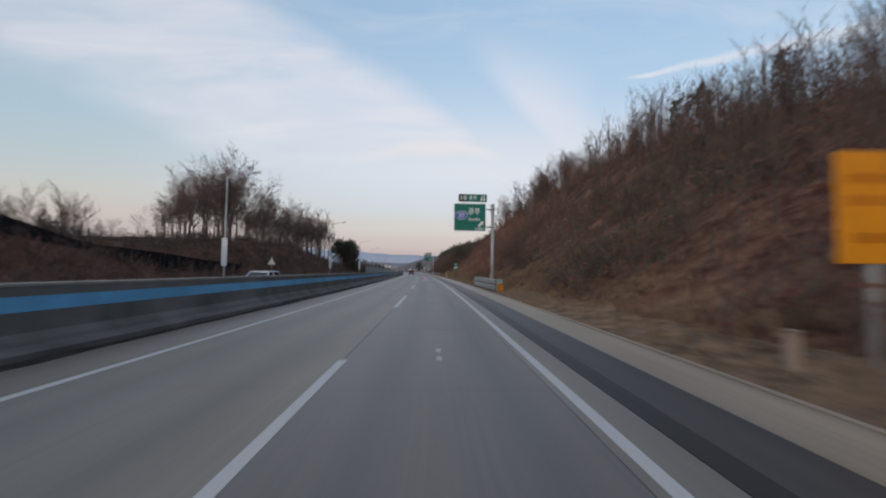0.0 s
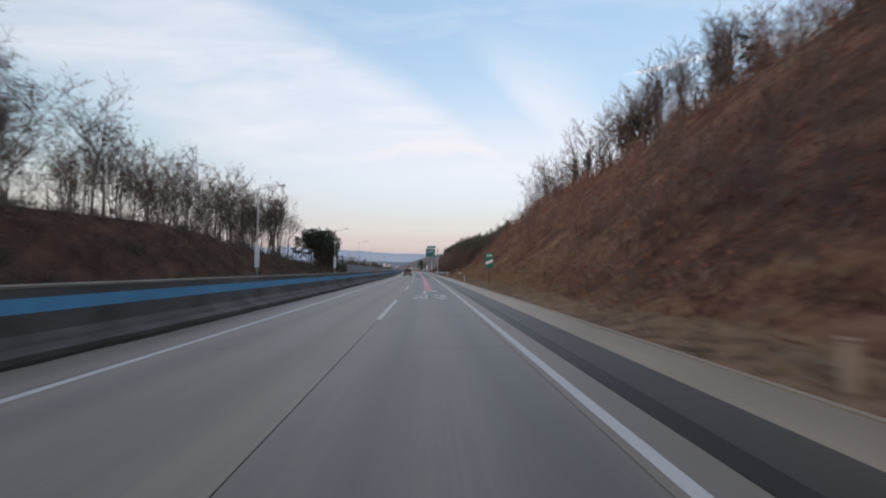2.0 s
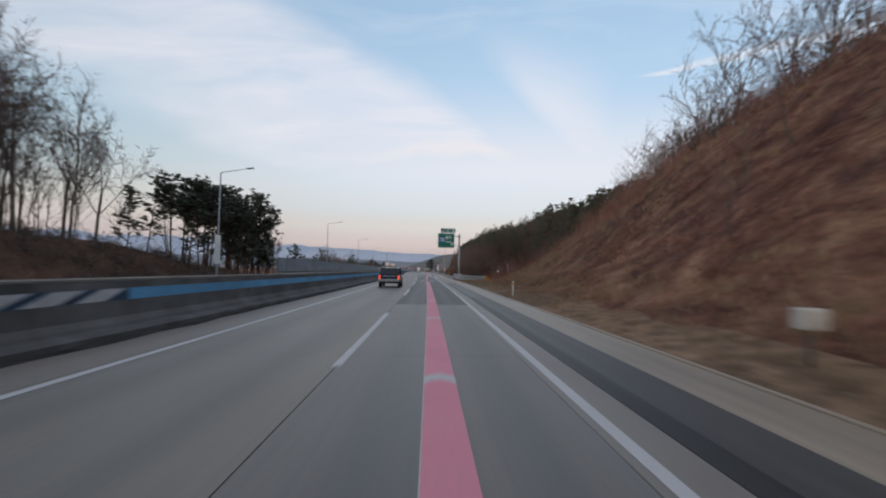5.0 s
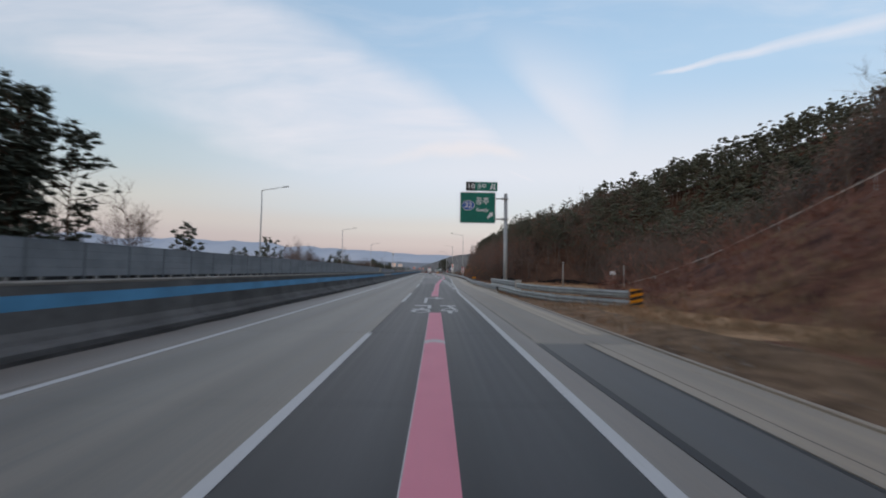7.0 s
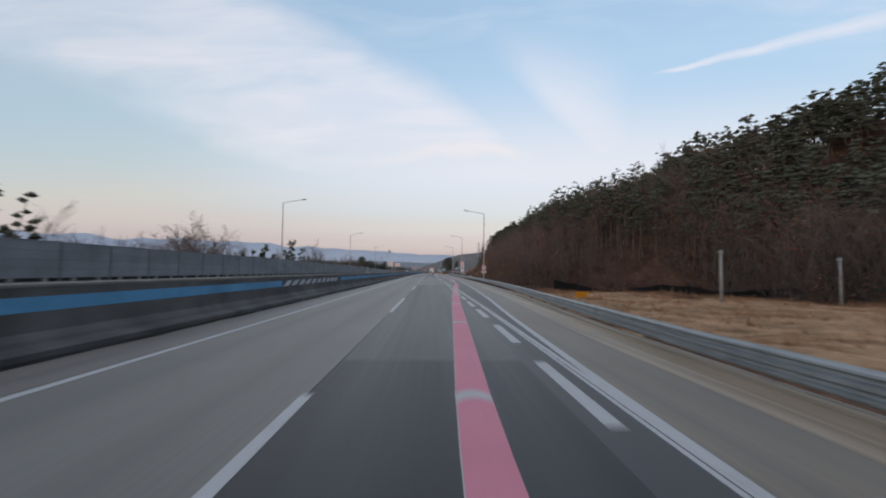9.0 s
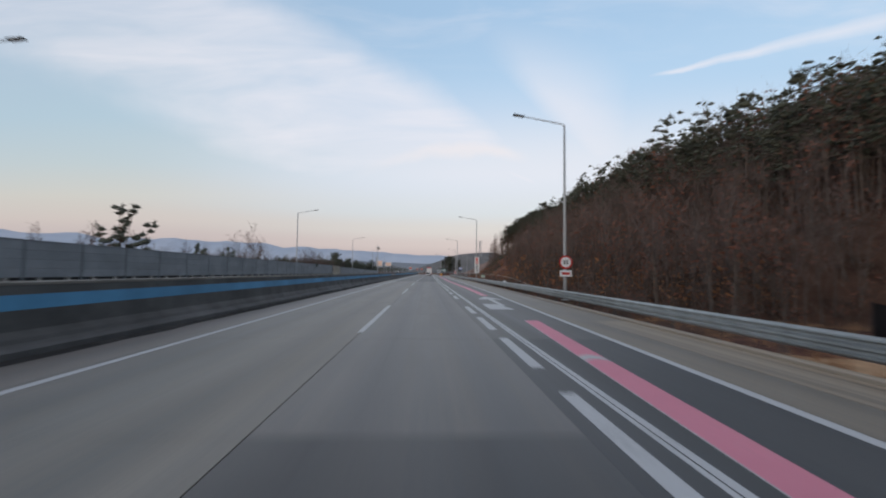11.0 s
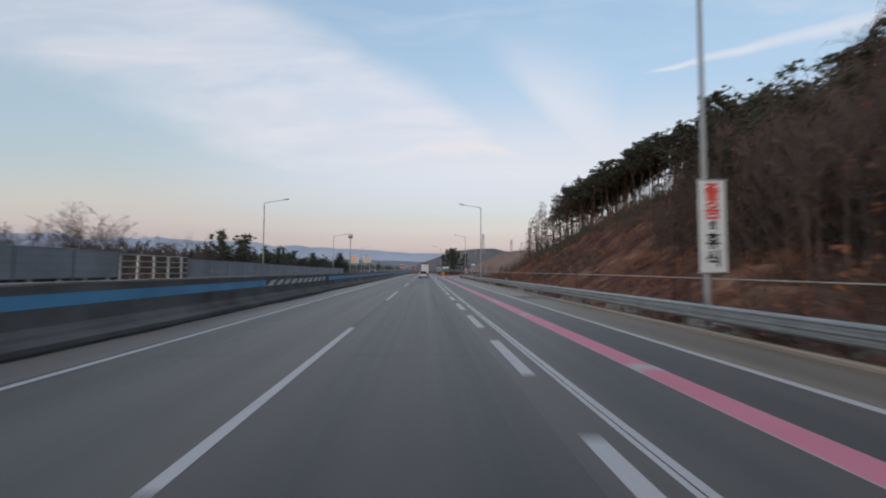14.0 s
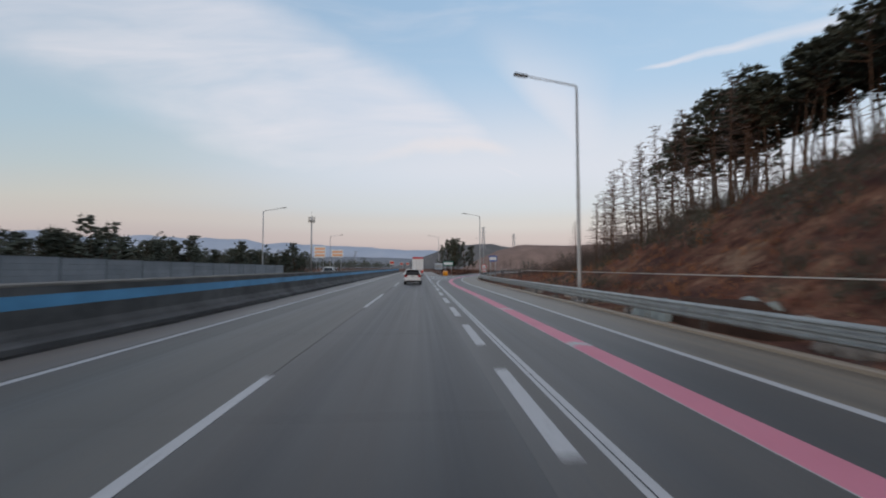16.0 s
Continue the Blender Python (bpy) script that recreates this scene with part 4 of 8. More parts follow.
lamp_l = street_lamp(1)
lamp_r = street_lamp(-1)
for k, (s, n, z) in enumerate(((48.2, -21.2, -0.1), (104.2, -21.2, 0.7), (158.5, -21.2, -0.1), (214.3, -21.6, 0.25), (268.5, -21.4, 0.1), (322.4, -21.0, -0.3), (378.3, -21.5, -0.6), (429.0, -22.4, -1.4), (482.0, -23.1, -1.6))):
    lp = lamp_l if k == 0 else copy_thing(lamp_l, at(s, n, z))
    lp.matrix_basis = at(s, n, z)
    if k < 3:
        bn = thing("pole_banner", "tall white banner board strapped to a street lamp pole", "banner", at(s - 0.16, -21.2, 0), "banners on lamp poles")
        part("board", bx("board", (0.62, 0.03, 3.1), M_SIGNW, (0.05, 0, 3.45), 0.008), bn)
        for z in (2.2, 4.7):
            part("strap", bx("strap", (0.3, 0.30, 0.05), M_STEEL, (0, 0.155, z), 0.006), bn)
for k, (s, n) in enumerate(((275.9, 11.0), (329.3, 11.2), (384.0, 11.0), (444.0, 14.0), (503.0, 8.4), (514.0, 25.2))):
    lp = lamp_r if k == 0 else copy_thing(lamp_r, at(s, n, -0.2))
    lp.matrix_basis = at(s, n, -0.2)

# the banner and the round sign on the lamps by the exit
bn = thing("pole_banner", "tall white banner with red and black lettering on a lamp pole", "banner", at(329.1, 11.3, 0), "banners on lamp poles")
part("board", bx("board", (0.9, 0.03, 2.97), M_SIGNW, (0, 0, 3.06), 0.008), bn)
part("top_rod", tb("top_rod", [(-0.52, 0, 4.57), (0.52, 0, 4.57)], 0.03, M_STEEL, 8), bn)
part("bottom_rod", tb("bottom_rod", [(-0.52, 0, 1.55), (0.52, 0, 1.55)], 0.03, M_STEEL, 8), bn)
for ch, z, q, mt in (("졸", 4.13, 0.62, M_REDINK), ("음", 3.53, 0.62, M_REDINK), ("엔", 3.07, 0.28, M_SIGNB), ("휴", 2.55, 0.56, M_SIGNB), ("식", 1.97, 0.56, M_SIGNB)):
    letters("lettering", ch, q, mt, pose(0, -0.019, z, 90), bn, q * 0.78, "red lettering" if mt is M_REDINK else "black lettering", 0.018)
for z in (1.8, 4.3):
    part("strap", bx("strap", (0.3, 0.30, 0.05), M_STEEL, (0, 0.16, z), 0.006), bn)
rs = thing("speed_limit_sign", "round white speed sign with a red ring over a small plate", "traffic sign", at(275.7, 11.0, 0))
part("disc", plate("disc", oval(0, 2.35, 0.45, 0.45), 0.02, M_RED), rs, "red ring")
part("face", plate("face", oval(0, 2.35, 0.34, 0.34), 0.004, M_SIGNW, -0.005), rs, "white face")
for x in (-0.1, 0.1):
    part("bar", bx("bar", (0.1, 0.004, 0.3), M_SIGNB, (x, -0.008, 2.35)), rs, "dark bar of numerals")
part("plate", bx("plate", (0.8, 0.02, 0.42), M_SIGNW, (0, 0.01, 1.6), 0.006), rs)
part("bar", bx("bar", (0.55, 0.004, 0.16), M_RED, (0, -0.003, 1.6)), rs, "red bar of lettering")
part("bracket", bx("bracket", (0.16, 0.07, 1.3), M_STEEL, (0, 0.055, 2.0), 0.005), rs)


# ---- direction signs over the verge ----
def direction_sign(s, pn, pz, x0, x1, z0, z1, t0, t1, u0, u1, yard):
    """A cantilever sign: post at offset pn, main panel and exit plate, with white lettering."""
    sg = thing("direction_sign", "green motorway direction sign with white lettering on a steel post", "road sign", at(s, pn, 0), "direction signs")
    X0, X1, T0, T1 = x0 - pn, x1 - pn, t0 - pn, t1 - pn
    part("footing", bx("footing", (0.9, 0.9, 0.5), M_CONC, (0, 0, -0.02), 0.03), sg, "concrete footing")
    part("post", tb("post", [(0, 0, 0.1), (0, 0, 3), (0, 0, pz)], [0.20, 0.185, 0.165], M_POLE, 14), sg, "thick round grey post")
    part("post_cap", tb("post_cap", [(0, 0, pz), (0, 0, pz + 0.05)], [0.18, 0.16], M_POLE, 14), sg)
    for z in (z0 + 0.45, z1 - 0.55):
        part("cross_arm", tb("cross_arm", [(-0.05, -0.02, z), (X1 - 0.9, -0.02, z), (X0 + 0.6, -0.02, z)], 0.06, M_POLE, 8), sg)
        part("flange", tb("flange", [(-0.36, -0.02, z), (-0.30, -0.02, z)], 0.14, M_STEEL, 10), sg)
        part("clamp", tb("clamp", [(0, 0, z - 0.09), (0, 0, z + 0.09)], 0.225, M_STEEL, 14), sg)
    pan = part("sign_panel", plate("sign_panel", rrect(X0, X1, z0, z1, 0.1), 0.03, M_SIGNW, -0.20), sg, "green panel with a white edge")
    part("field", plate("field", rrect(X0 + 0.06, X1 - 0.06, z0 + 0.06, z1 - 0.06, 0.08), 0.004, M_GREEN, -0.2045), pan, "green field")
    part("stiffener", bx("stiffener", (X1 - X0 - 0.3, 0.06, 0.08), M_ALU, ((X0 + X1) / 2, -0.13, z1 - 0.55)), pan)
    part("stiffener", bx("stiffener", (X1 - X0 - 0.3, 0.06, 0.08), M_ALU, ((X0 + X1) / 2, -0.13, z0 + 0.45)), pan)
    w, h = X1 - X0, z1 - z0
    cx, cz = X0 + 0.235 * w, z0 + 0.57 * h
    part("route_oval", plate("route_oval", oval(cx, cz, 0.60, 0.46), 0.003, M_SIGNW, -0.209), pan, "white oval edge")
    part("route_oval", plate("route_oval", oval(cx, cz, 0.55, 0.41), 0.003, M_SHIELD, -0.2125), pan, "blue oval")
    letters("lettering", "32", 0.66, M_SIGNW, pose(cx, -0.215, cz, 90), pan, 0.66, "white route number", 0.012)
    letters("lettering", "공주", 0.72, M_SIGNW, pose(X0 + 0.63 * w, -0.209, z0 + 0.70 * h, 90), pan, 1.22, "white lettering", 0.012)
    letters("lettering", "Gongju", 0.42, M_SIGNW, pose(X0 + 0.63 * w, -0.209, z0 + 0.43 * h, 90), pan, 1.15, "white lettering", 0.008)
    ax, az, q = X0 + 0.845 * w, z0 + 0.24 * h, 0.30
    arrow = [(-1, -0.65), (-0.55, -1.05), (0.38, -0.12), (0.72, -0.55), (0.95, 0.95), (-0.55, 0.72), (-0.12, 0.38)]
    part("arrow", plate("arrow", [(ax + q * a, az + 0.06 + q * b) for a, b in arrow], 0.003, M_SIGNW, -0.209), pan, "white slanting arrow")
    if yard:
        letters("lettering", yard, 0.34, M_SIGNW, pose(X0 + 0.80 * w, -0.209, z0 + 0.085 * h, 90), pan, 0.95, "white lettering", 0.006)
    top = part("exit_plate", plate("exit_plate", rrect(T0, T1, u0, u1, 0.07), 0.03, M_SIGNW, -0.20), sg, "narrow plate above the panel")
    part("field", plate("field", rrect(T0 + 0.04, T1 - 0.04, u0 + 0.04, u1 - 0.04, 0.05), 0.004, M_GREEN, -0.2045), top, "green field")
    tw, tz = T1 - T0, (u0 + u1) / 2
    part("field", plate("field", rrect(T0 + 0.05, T0 + 0.29 * tw, u0 + 0.05, u1 - 0.05, 0.04), 0.003, M_SIGNB, -0.2082), top, "black field")
    letters("lettering", "10", 0.62, M_SIGNW, pose(T0 + 0.165 * tw, -0.2125, tz, 90), top, 0.62, "white exit number", 0.01)
    letters("lettering", "공주", 0.48, M_SIGNW, pose(T0 + 0.50 * tw, -0.209, tz, 90), top, 0.86, "white lettering", 0.008)
    ex = T0 + 0.855 * tw
    for pts in (((-0.30, -0.26), (-0.12, -0.26), (0.02, 0.26), (-0.10, 0.26)), ((0.0, -0.26), (0.28, -0.26), (0.14, 0.02), (0.22, 0.26), (0.08, 0.26))):
        part("symbol", plate("symbol", [(ex + a, tz + b) for a, b in pts], 0.003, M_SIGNW, -0.209), top, "white road symbol")
    for x in (T0 + 0.5, T1 - 0.5):
        part("strut", bx("strut", (0.06, 0.04, 1.0), M_ALU, (x, -0.14, u0 + 0.1)), top)
    return sg


direction_sign(42.3, 7.92, 8.40, 3.98, 7.20, 5.66, 8.46, 4.42, 7.32, 8.60, 9.42, "150m")
direction_sign(195.7, 8.25, 8.85, 3.97, 7.28, 6.08, 8.98, 4.50, 7.46, 9.08, 9.96, "")


# ---- guard rails ----
THRIE = [(0.0, -0.26), (0.01, -0.235), (0.075, -0.205), (0.08, -0.165), (0.02, -0.13), (0.015, -0.10), (0.02, -0.07), (0.08, -0.03), (0.08, 0.03), (0.02, 0.07), (0.015, 0.10), (0.02, 0.13), (0.08, 0.165), (0.075, 0.205), (0.01, 0.235), (0.0, 0.26)]
W_BEAM = [(0.0, -0.155), (0.01, -0.12), (0.075, -0.09), (0.08, -0.05), (0.02, -0.02), (0.015, 0.0), (0.02, 0.02), (0.08, 0.05), (0.075, 0.09), (0.01, 0.12), (0.0, 0.155)]


TALL = [(o, dz * 1.46) for o, dz in W_BEAM]
MIDDLE = [(o, dz * 1.14) for o, dz in W_BEAM]


def guard_rail(label, table, s0, s1, tiers, post_step=2.0, base=-0.1, form=W_BEAM, pm=None, lift=None):
    """Steel W-beams on posts along offsets table(s); the beams' faces look to the road."""
    gr = thing("guard_rail", label, "guard rail", group="steel guard rails")
    f = lambda s: lerp(table, s)
    rise = (lambda s: 0.0) if lift is None else (lambda s: lerp(lift, s))
    for z in tiers:
        for a in steps(s0, s1, 8.0)[:-1]:
            b = min(s1, a + (s1 - s0) / len(steps(s0, s1, 8.0)[:-1]))
            prof = lambda s, z=z: [(f(s) - o, z + rise(s) + dz) for o, dz in form] + [(f(s) - o + 0.006, z + rise(s) + dz) for o, dz in reversed(form)]
            part("beam", sweep("beam", a, b + 0.1, prof, M_STEEL, 2.0, smooth=False), gr)
    top = max(tiers) + 0.10
    post = tb("post", [(0, 0, base - 0.2), (0, 0, top)], 0.05, pm or M_POLE, 8)
    block = bx("spacer", (0.12, 0.1, 0.28), pm or M_STEEL, (0, 0, 0), 0.01)
    for s in steps(s0 + 0.4, s1 - 0.4, post_step):
        po = part("post", post, gr, m=at(s, f(s) + 0.13, rise(s)))
        for z in tiers:
            part("spacer", block, po, m=Matrix.Translation((-0.085, 0, z)))
    return gr


def hazard_board(s, n, z0, w=0.5, h=0.75, ink=None):
    hb = thing("hazard_board", "yellow hazard board with dark slanted stripes at a rail end", "hazard board", at(s, n, 0), "hazard boards")
    part("board", bx("board", (w, 0.02, h), M_YELL, (0, 0, z0 + h / 2), 0.006), hb, "yellow board")
    for i in range(3):
        z = z0 + h * (0.05 + 0.32 * i)
        part("stripe", plate("stripe", [(-w / 2 + 0.01, z), (w / 2 - 0.01, z + h * 0.14), (w / 2 - 0.01, z + h * 0.30), (-w / 2 + 0.01, z + h * 0.16)], 0.004, ink or M_SIGNB, -0.0145), hb, "dark slanted stripe")
    part("stake", tb("stake", [(0, 0.05, -0.3), (0, 0.05, z0 + h)], 0.03, M_STEEL, 8), hb)
    return hb


guard_rail("short double galvanised guard rail shielding a sign post", ((33, 6.95), (36, 6.85), (48, 6.82)), 34.2, 47.6, (0.30, 0.82), 2.0, -0.1, TALL)
end = thing("rail_end_plate", "grey curved steel plate closing the rail's end", "guard rail")
part("plate", sweep("plate", 33.3, 34.3, lambda s: [(6.93 + 0.35 * (34.3 - s) ** 2, 0.06), (6.93 + 0.35 * (34.3 - s) ** 2, 1.03), (6.96 + 0.35 * (34.3 - s) ** 2, 1.03), (6.96 + 0.35 * (34.3 - s) ** 2, 0.06)], M_STEEL, 0.2), end)
part("post", tb("post", [P(33.8, 7.14, -0.3), P(33.8, 7.14, 0.95)], 0.05, M_POLE, 8), end)
hazard_board(33.2, 7.15, 0.06, 0.55, 0.62)
guard_rail("flared galvanised guard rail starting on the verge", ((176, 10.6), (180, 8.3), (184, 7.35), (196, 6.95), (215, 6.95)), 176.0, 192.0, (0.385,), 2.0, -0.1, TALL, None, ((176, -0.2), (183, -0.15), (192, -0.06)))
guard_rail("upper galvanised beam over the flared guard rail", ((176, 10.6), (180, 8.3), (184, 7.35), (196, 6.95)), 176.0, 185.4, (0.87,), 2.0, -0.1, MIDDLE, None, ((176, -0.2), (183, -0.15), (192, -0.06)))
hazard_board(175.7, 10.75, 0.10, 0.58, 0.84)
guard_rail("short double galvanised guard rail by a sign footing", ((184, 7.9), (200, 7.75)), 188.5, 201.0, (0.28, 0.75), 2.0, -0.1, TALL)
ep = thing("rail_end_plate", "pale steel plate closing the short rail by the sign", "guard rail")
part("plate", bx("plate", (0.5, 0.04, 0.9), M_PALE, (0, 0, 0.6), 0.02), ep, m=at(188.4, 7.95, 0))
part("post", tb("post", [(0, 0.08, -0.3), (0, 0.08, 0.95)], 0.05, M_POLE, 8), ep, m=at(188.4, 7.95, 0))
G_LINE = ((192, 6.95), (204, 6.6), (210, 6.6), (222, 7.3), (236, 8.2), (255, 8.9), (288, 9.3), (320, 9.55), (404, 9.55), (415, 10.0), (427, 11.5), (447, 16.0), (470, 22.7), (520, 42.6))
guard_rail("long galvanised guard rail beside the exit lane", G_LINE, 192.1, 480.0, (0.50,), 4.0, -0.4, [(o, dz * 0.82) for o, dz in THRIE], M_RAILPOST, ((192, -0.20), (202, -0.14), (224, -0.14), (250, -0.08), (280, 0.0), (480, 0.0)))
part("rail_kerb", sweep("rail_kerb", 190, 500, lambda s: [(lerp(WIDE, s) - 0.01, -0.2), (lerp(WIDE, s) + 0.005, 0.06), (lerp(WIDE, s) + 0.04, 0.09), (lerp(WIDE, s) + 0.16, 0.09), (lerp(WIDE, s) + 0.2, -0.2)], M_GUT, 4), road, "sandy concrete kerb under the rail")

# ---- noise wall and railing across the far carriageway ----
def noise_wall(s0, s1, tops, foot, seen_gap=True):
    """Panels between posts on a low wall; tops gives the height over s, foot the panels' lower edge."""
    nw = thing("noise_barrier", "pale grey panelled noise barrier on a low concrete wall", "noise barrier", group="noise barriers")
    part("base_wall", sweep("base_wall", s0, s1, [(-20.55, -0.2), (-20.55, 0.75), (-20.6, 0.8), (-20.85, 0.8), (-20.9, -0.2)], M_CONC, 5), nw, "low concrete wall")
    # a set-back dark strip paints the shade of the slot below the panels
    if seen_gap:
        part("base_gap", sweep("base_gap", s0, s1, [(-20.74, 0.79), (-20.74, foot + 0.03), (-20.78, foot + 0.03), (-20.78, 0.79)], M_DARK, 6), nw, "dark strip standing in for the shade under the panels")
    st = bx("steel_post", (0.17, 0.17, 1.0), M_NPOST, (0, 0, 0.5), 0.01)
    for s in np.arange(s0, s1 + 0.1, 4.0):
        part("steel_post", st, nw, m=at(s, -20.7, 0.75) @ Matrix.Diagonal((1, 1, lerp(tops, s) - 0.79, 1)))
        if s + 4 <= s1 + 0.1:
            step = (lerp(tops, s + 2) - 0.06 - foot) / 4
            for j in range(4):
                z = foot + step * j
                part("panel", sweep("panel", s + 0.09, s + 3.91, [(-20.63, z), (-20.62, z + 0.01), (-20.62, z + step - 0.015), (-20.63, z + step - 0.005), (-20.76, z + step - 0.005), (-20.76, z)], M_NOISE, 4), nw)
            z = foot + step * 4
            part("cap", sweep("cap", s + 0.09, s + 3.91, [(-20.59, z), (-20.59, z + 0.06), (-20.81, z + 0.06), (-20.81, z)], M_NOISE, 4), nw)
            if seen_gap:
                for q in (1.0, 3.0):
                    part("drain_foot", bx("drain_foot", (0.2, 0.28, 0.23), M_CONC, (0, 0, 0.9), 0.02), nw, m=at(s + q, -20.68, 0))
    return nw


noise_wall(176.2, 348.2, ((176, 3.16), (262, 3.2), (300, 3.05), (348, 2.9)), 1.02)
noise_wall(357.5, 433.5, ((357, 2.62), (370, 2.55), (386, 2.36), (400, 2.22), (434, 2.02)), 0.80, False)
rl = thing("bridge_railing", "grey steel bridge railing with three rails between noise walls", "railing")
part("base_wall", sweep("base_wall", 348.3, 357.4, [(-20.55, -0.2), (-20.55, 0.75), (-20.9, 0.75), (-20.9, -0.2)], M_CONC, 5), rl, "low concrete wall")
for z in (1.22, 1.74, 2.2, 2.7):
    part("rail", sweep("rail", 348.3, 357.4, [(-20.66, z), (-20.66, z + 0.08), (-20.76, z + 0.08), (-20.76, z)], M_STEEL, 5), rl)
for s in np.arange(348.6, 357.4, 2.0):
    part("post", bx("post", (0.14, 0.16, 2.05), M_STEEL, (0, 0, 1.755), 0.01), rl, m=at(s, -20.8, 0))

# ---- trees and brush ----
class Piece:
    """Triangles and quads gathered in plain lists, with a material index for each face."""

    def __init__(self):
        self.v, self.f, self.m = [], [], []

    def stick(self, p, q, r0, r1, sides, mi):
        p, q = Vector(p), Vector(q)
        d = (q - p).normalized()
        a = d.orthogonal().normalized()
        b = d.cross(a)
        k = len(self.v)
        for c, r in ((p, r0), (q, r1)):
            for i in range(sides):
                w = 2 * math.pi * i / sides
                self.v.append(tuple(c + (a * math.cos(w) + b * math.sin(w)) * r))
        for i in range(sides):
            j = (i + 1) % sides
            self.f.append((k + i, k + j, k + sides + j, k + sides + i))
            self.m.append(mi)

    def blade(self, p, q, w, mi, rng):
        """A thin pointed stem from p to q."""
        p, q = Vector(p), Vector(q)
        a = (q - p).cross(Vector((rng.uniform(-1, 1), rng.uniform(-1, 1), rng.uniform(-0.3, 0.3)))).normalized() * w * 0.5
        k = len(self.v)
        self.v += [tuple(p - a), tuple(p + a), tuple(q)]
        self.f.append((k, k + 1, k + 2))
        self.m.append(mi)

    def arrays(self):
        return np.array(self.v, dtype=np.float32), self.f, np.array(self.m, dtype=np.int32)

    def mesh(self, name, mats, only=None):
        """The mesh of the faces whose material index is in only."""
        keep = [i for i, m in enumerate(self.m) if only is None or m in only]
        used = sorted({v for i in keep for v in self.f[i]})
        idx = {v: k for k, v in enumerate(used)}
        me = bpy.data.meshes.new(name)
        me.from_pydata([self.v[v] for v in used], [], [tuple(idx[v] for v in self.f[i]) for i in keep])
        for m in mats:
            me.materials.append(m)
        if only is None:
            me.polygons.foreach_set("material_index", [self.m[i] for i in keep])
        return me


def bent(rng, p, d, length, n, wander, lift=0.0):
    """Points of a wandering shoot from p along d."""
    pts, d = [Vector(p)], Vector(d).normalized()
    for _ in range(n):
        d = (d + Vector((rng.uniform(-1, 1), rng.uniform(-1, 1), rng.uniform(-1, 1))) * wander + Vector((0, 0, lift))).normalized()
        pts.append(pts[-1] + d * (length / n))
    return pts


def side_dir(rng, d, spread):
    a = d.orthogonal().normalized()
    a.rotate(Matrix.Rotation(rng.uniform(0, 2 * math.pi), 3, d))
    return (d * math.cos(spread) + a * math.sin(spread)).normalized()


def bare_tree(seed, height=11.0, limbs=8, fine=3, forked=False, slim=1.0, tw=1.0):
    """A leafless broadleaf tree: 0 wood, 1 twigs."""
    rng = random.Random(seed)
    pc = Piece()
    stems = (2 if tw > 1.8 else 2 + rng.randint(0, 1)) if forked else 1
    for st in range(stems):
        h = height * rng.uniform(0.8, 1.0)
        d0 = Vector((rng.uniform(-0.16, 0.16), rng.uniform(-0.16, 0.16), 1)) if stems == 1 else Vector((rng.uniform(-0.4, 0.4), rng.uniform(-0.4, 0.4), 1))
        tr = bent(rng, (rng.uniform(-0.15, 0.15) * (stems - 1), rng.uniform(-0.15, 0.15) * (stems - 1), -0.5), d0, h * 0.88, 7, 0.09, 0.05)
        r = 0.0125 * h * slim
        rad = [r * (1 - 0.86 * i / 7) for i in range(8)]
        for i in range(7):
            pc.stick(tr[i], tr[i + 1], rad[i], rad[i + 1], 6, 0)
        for k in range(limbs):
            f = 0.26 + 0.72 * (k + rng.random()) / limbs
            i = min(6, int(f * 7))
            p = tr[i].lerp(tr[i + 1], f * 7 - i)
            up = (tr[i + 1] - tr[i]).normalized()
            l1 = h * (0.44 - 0.25 * f) * rng.uniform(0.75, 1.2)
            b1 = bent(rng, p, side_dir(rng, up, rng.uniform(0.55, 1.0)), l1, 3, 0.18, 0.18)
            r1 = rad[i] * 0.5
            for j in range(3):
                pc.stick(b1[j], b1[j + 1], r1 * (1 - 0.27 * j), r1 * (0.73 - 0.27 * j), 3, 0)
            for q in range(5):
                g = 0.2 + 0.8 * (q + rng.random()) / 5
                j = min(2, int(g * 3))
                p2 = b1[j].lerp(b1[j + 1], g * 3 - j)
                l2 = l1 * (0.62 - 0.3 * g) * rng.uniform(0.7, 1.25)
                b2 = bent(rng, p2, side_dir(rng, (b1[j + 1] - b1[j]).normalized(), rng.uniform(0.5, 0.95)), l2, 2, 0.25, 0.12)
                for jj in range(2):
                    pc.stick(b2[jj], b2[jj + 1], (0.017 - 0.006 * jj) * tw, (0.011 - 0.006 * jj) * tw, 3, 1)
                for w in range(fine):
                    gg = 0.25 + 0.75 * (w + rng.random()) / fine
                    jj = min(1, int(gg * 2))
                    p3 = b2[jj].lerp(b2[jj + 1], gg * 2 - jj)
                    b3 = bent(rng, p3, side_dir(rng, (b2[jj + 1] - b2[jj]).normalized(), rng.uniform(0.4, 0.9)), l2 * rng.uniform(0.4, 0.75), 2, 0.25, 0.1)
                    pc.blade(b3[0], b3[1], 0.022 * tw, 1, rng)
                    pc.blade(b3[1], b3[2], 0.017 * tw, 1, rng)
                    for _ in range(2):
                        e = side_dir(rng, (b3[2] - b3[1]).normalized(), rng.uniform(0.4, 0.9))
                        pc.blade(b3[1], b3[1] + e * l2 * rng.uniform(0.2, 0.45), 0.015 * tw, 1, rng)
    return pc


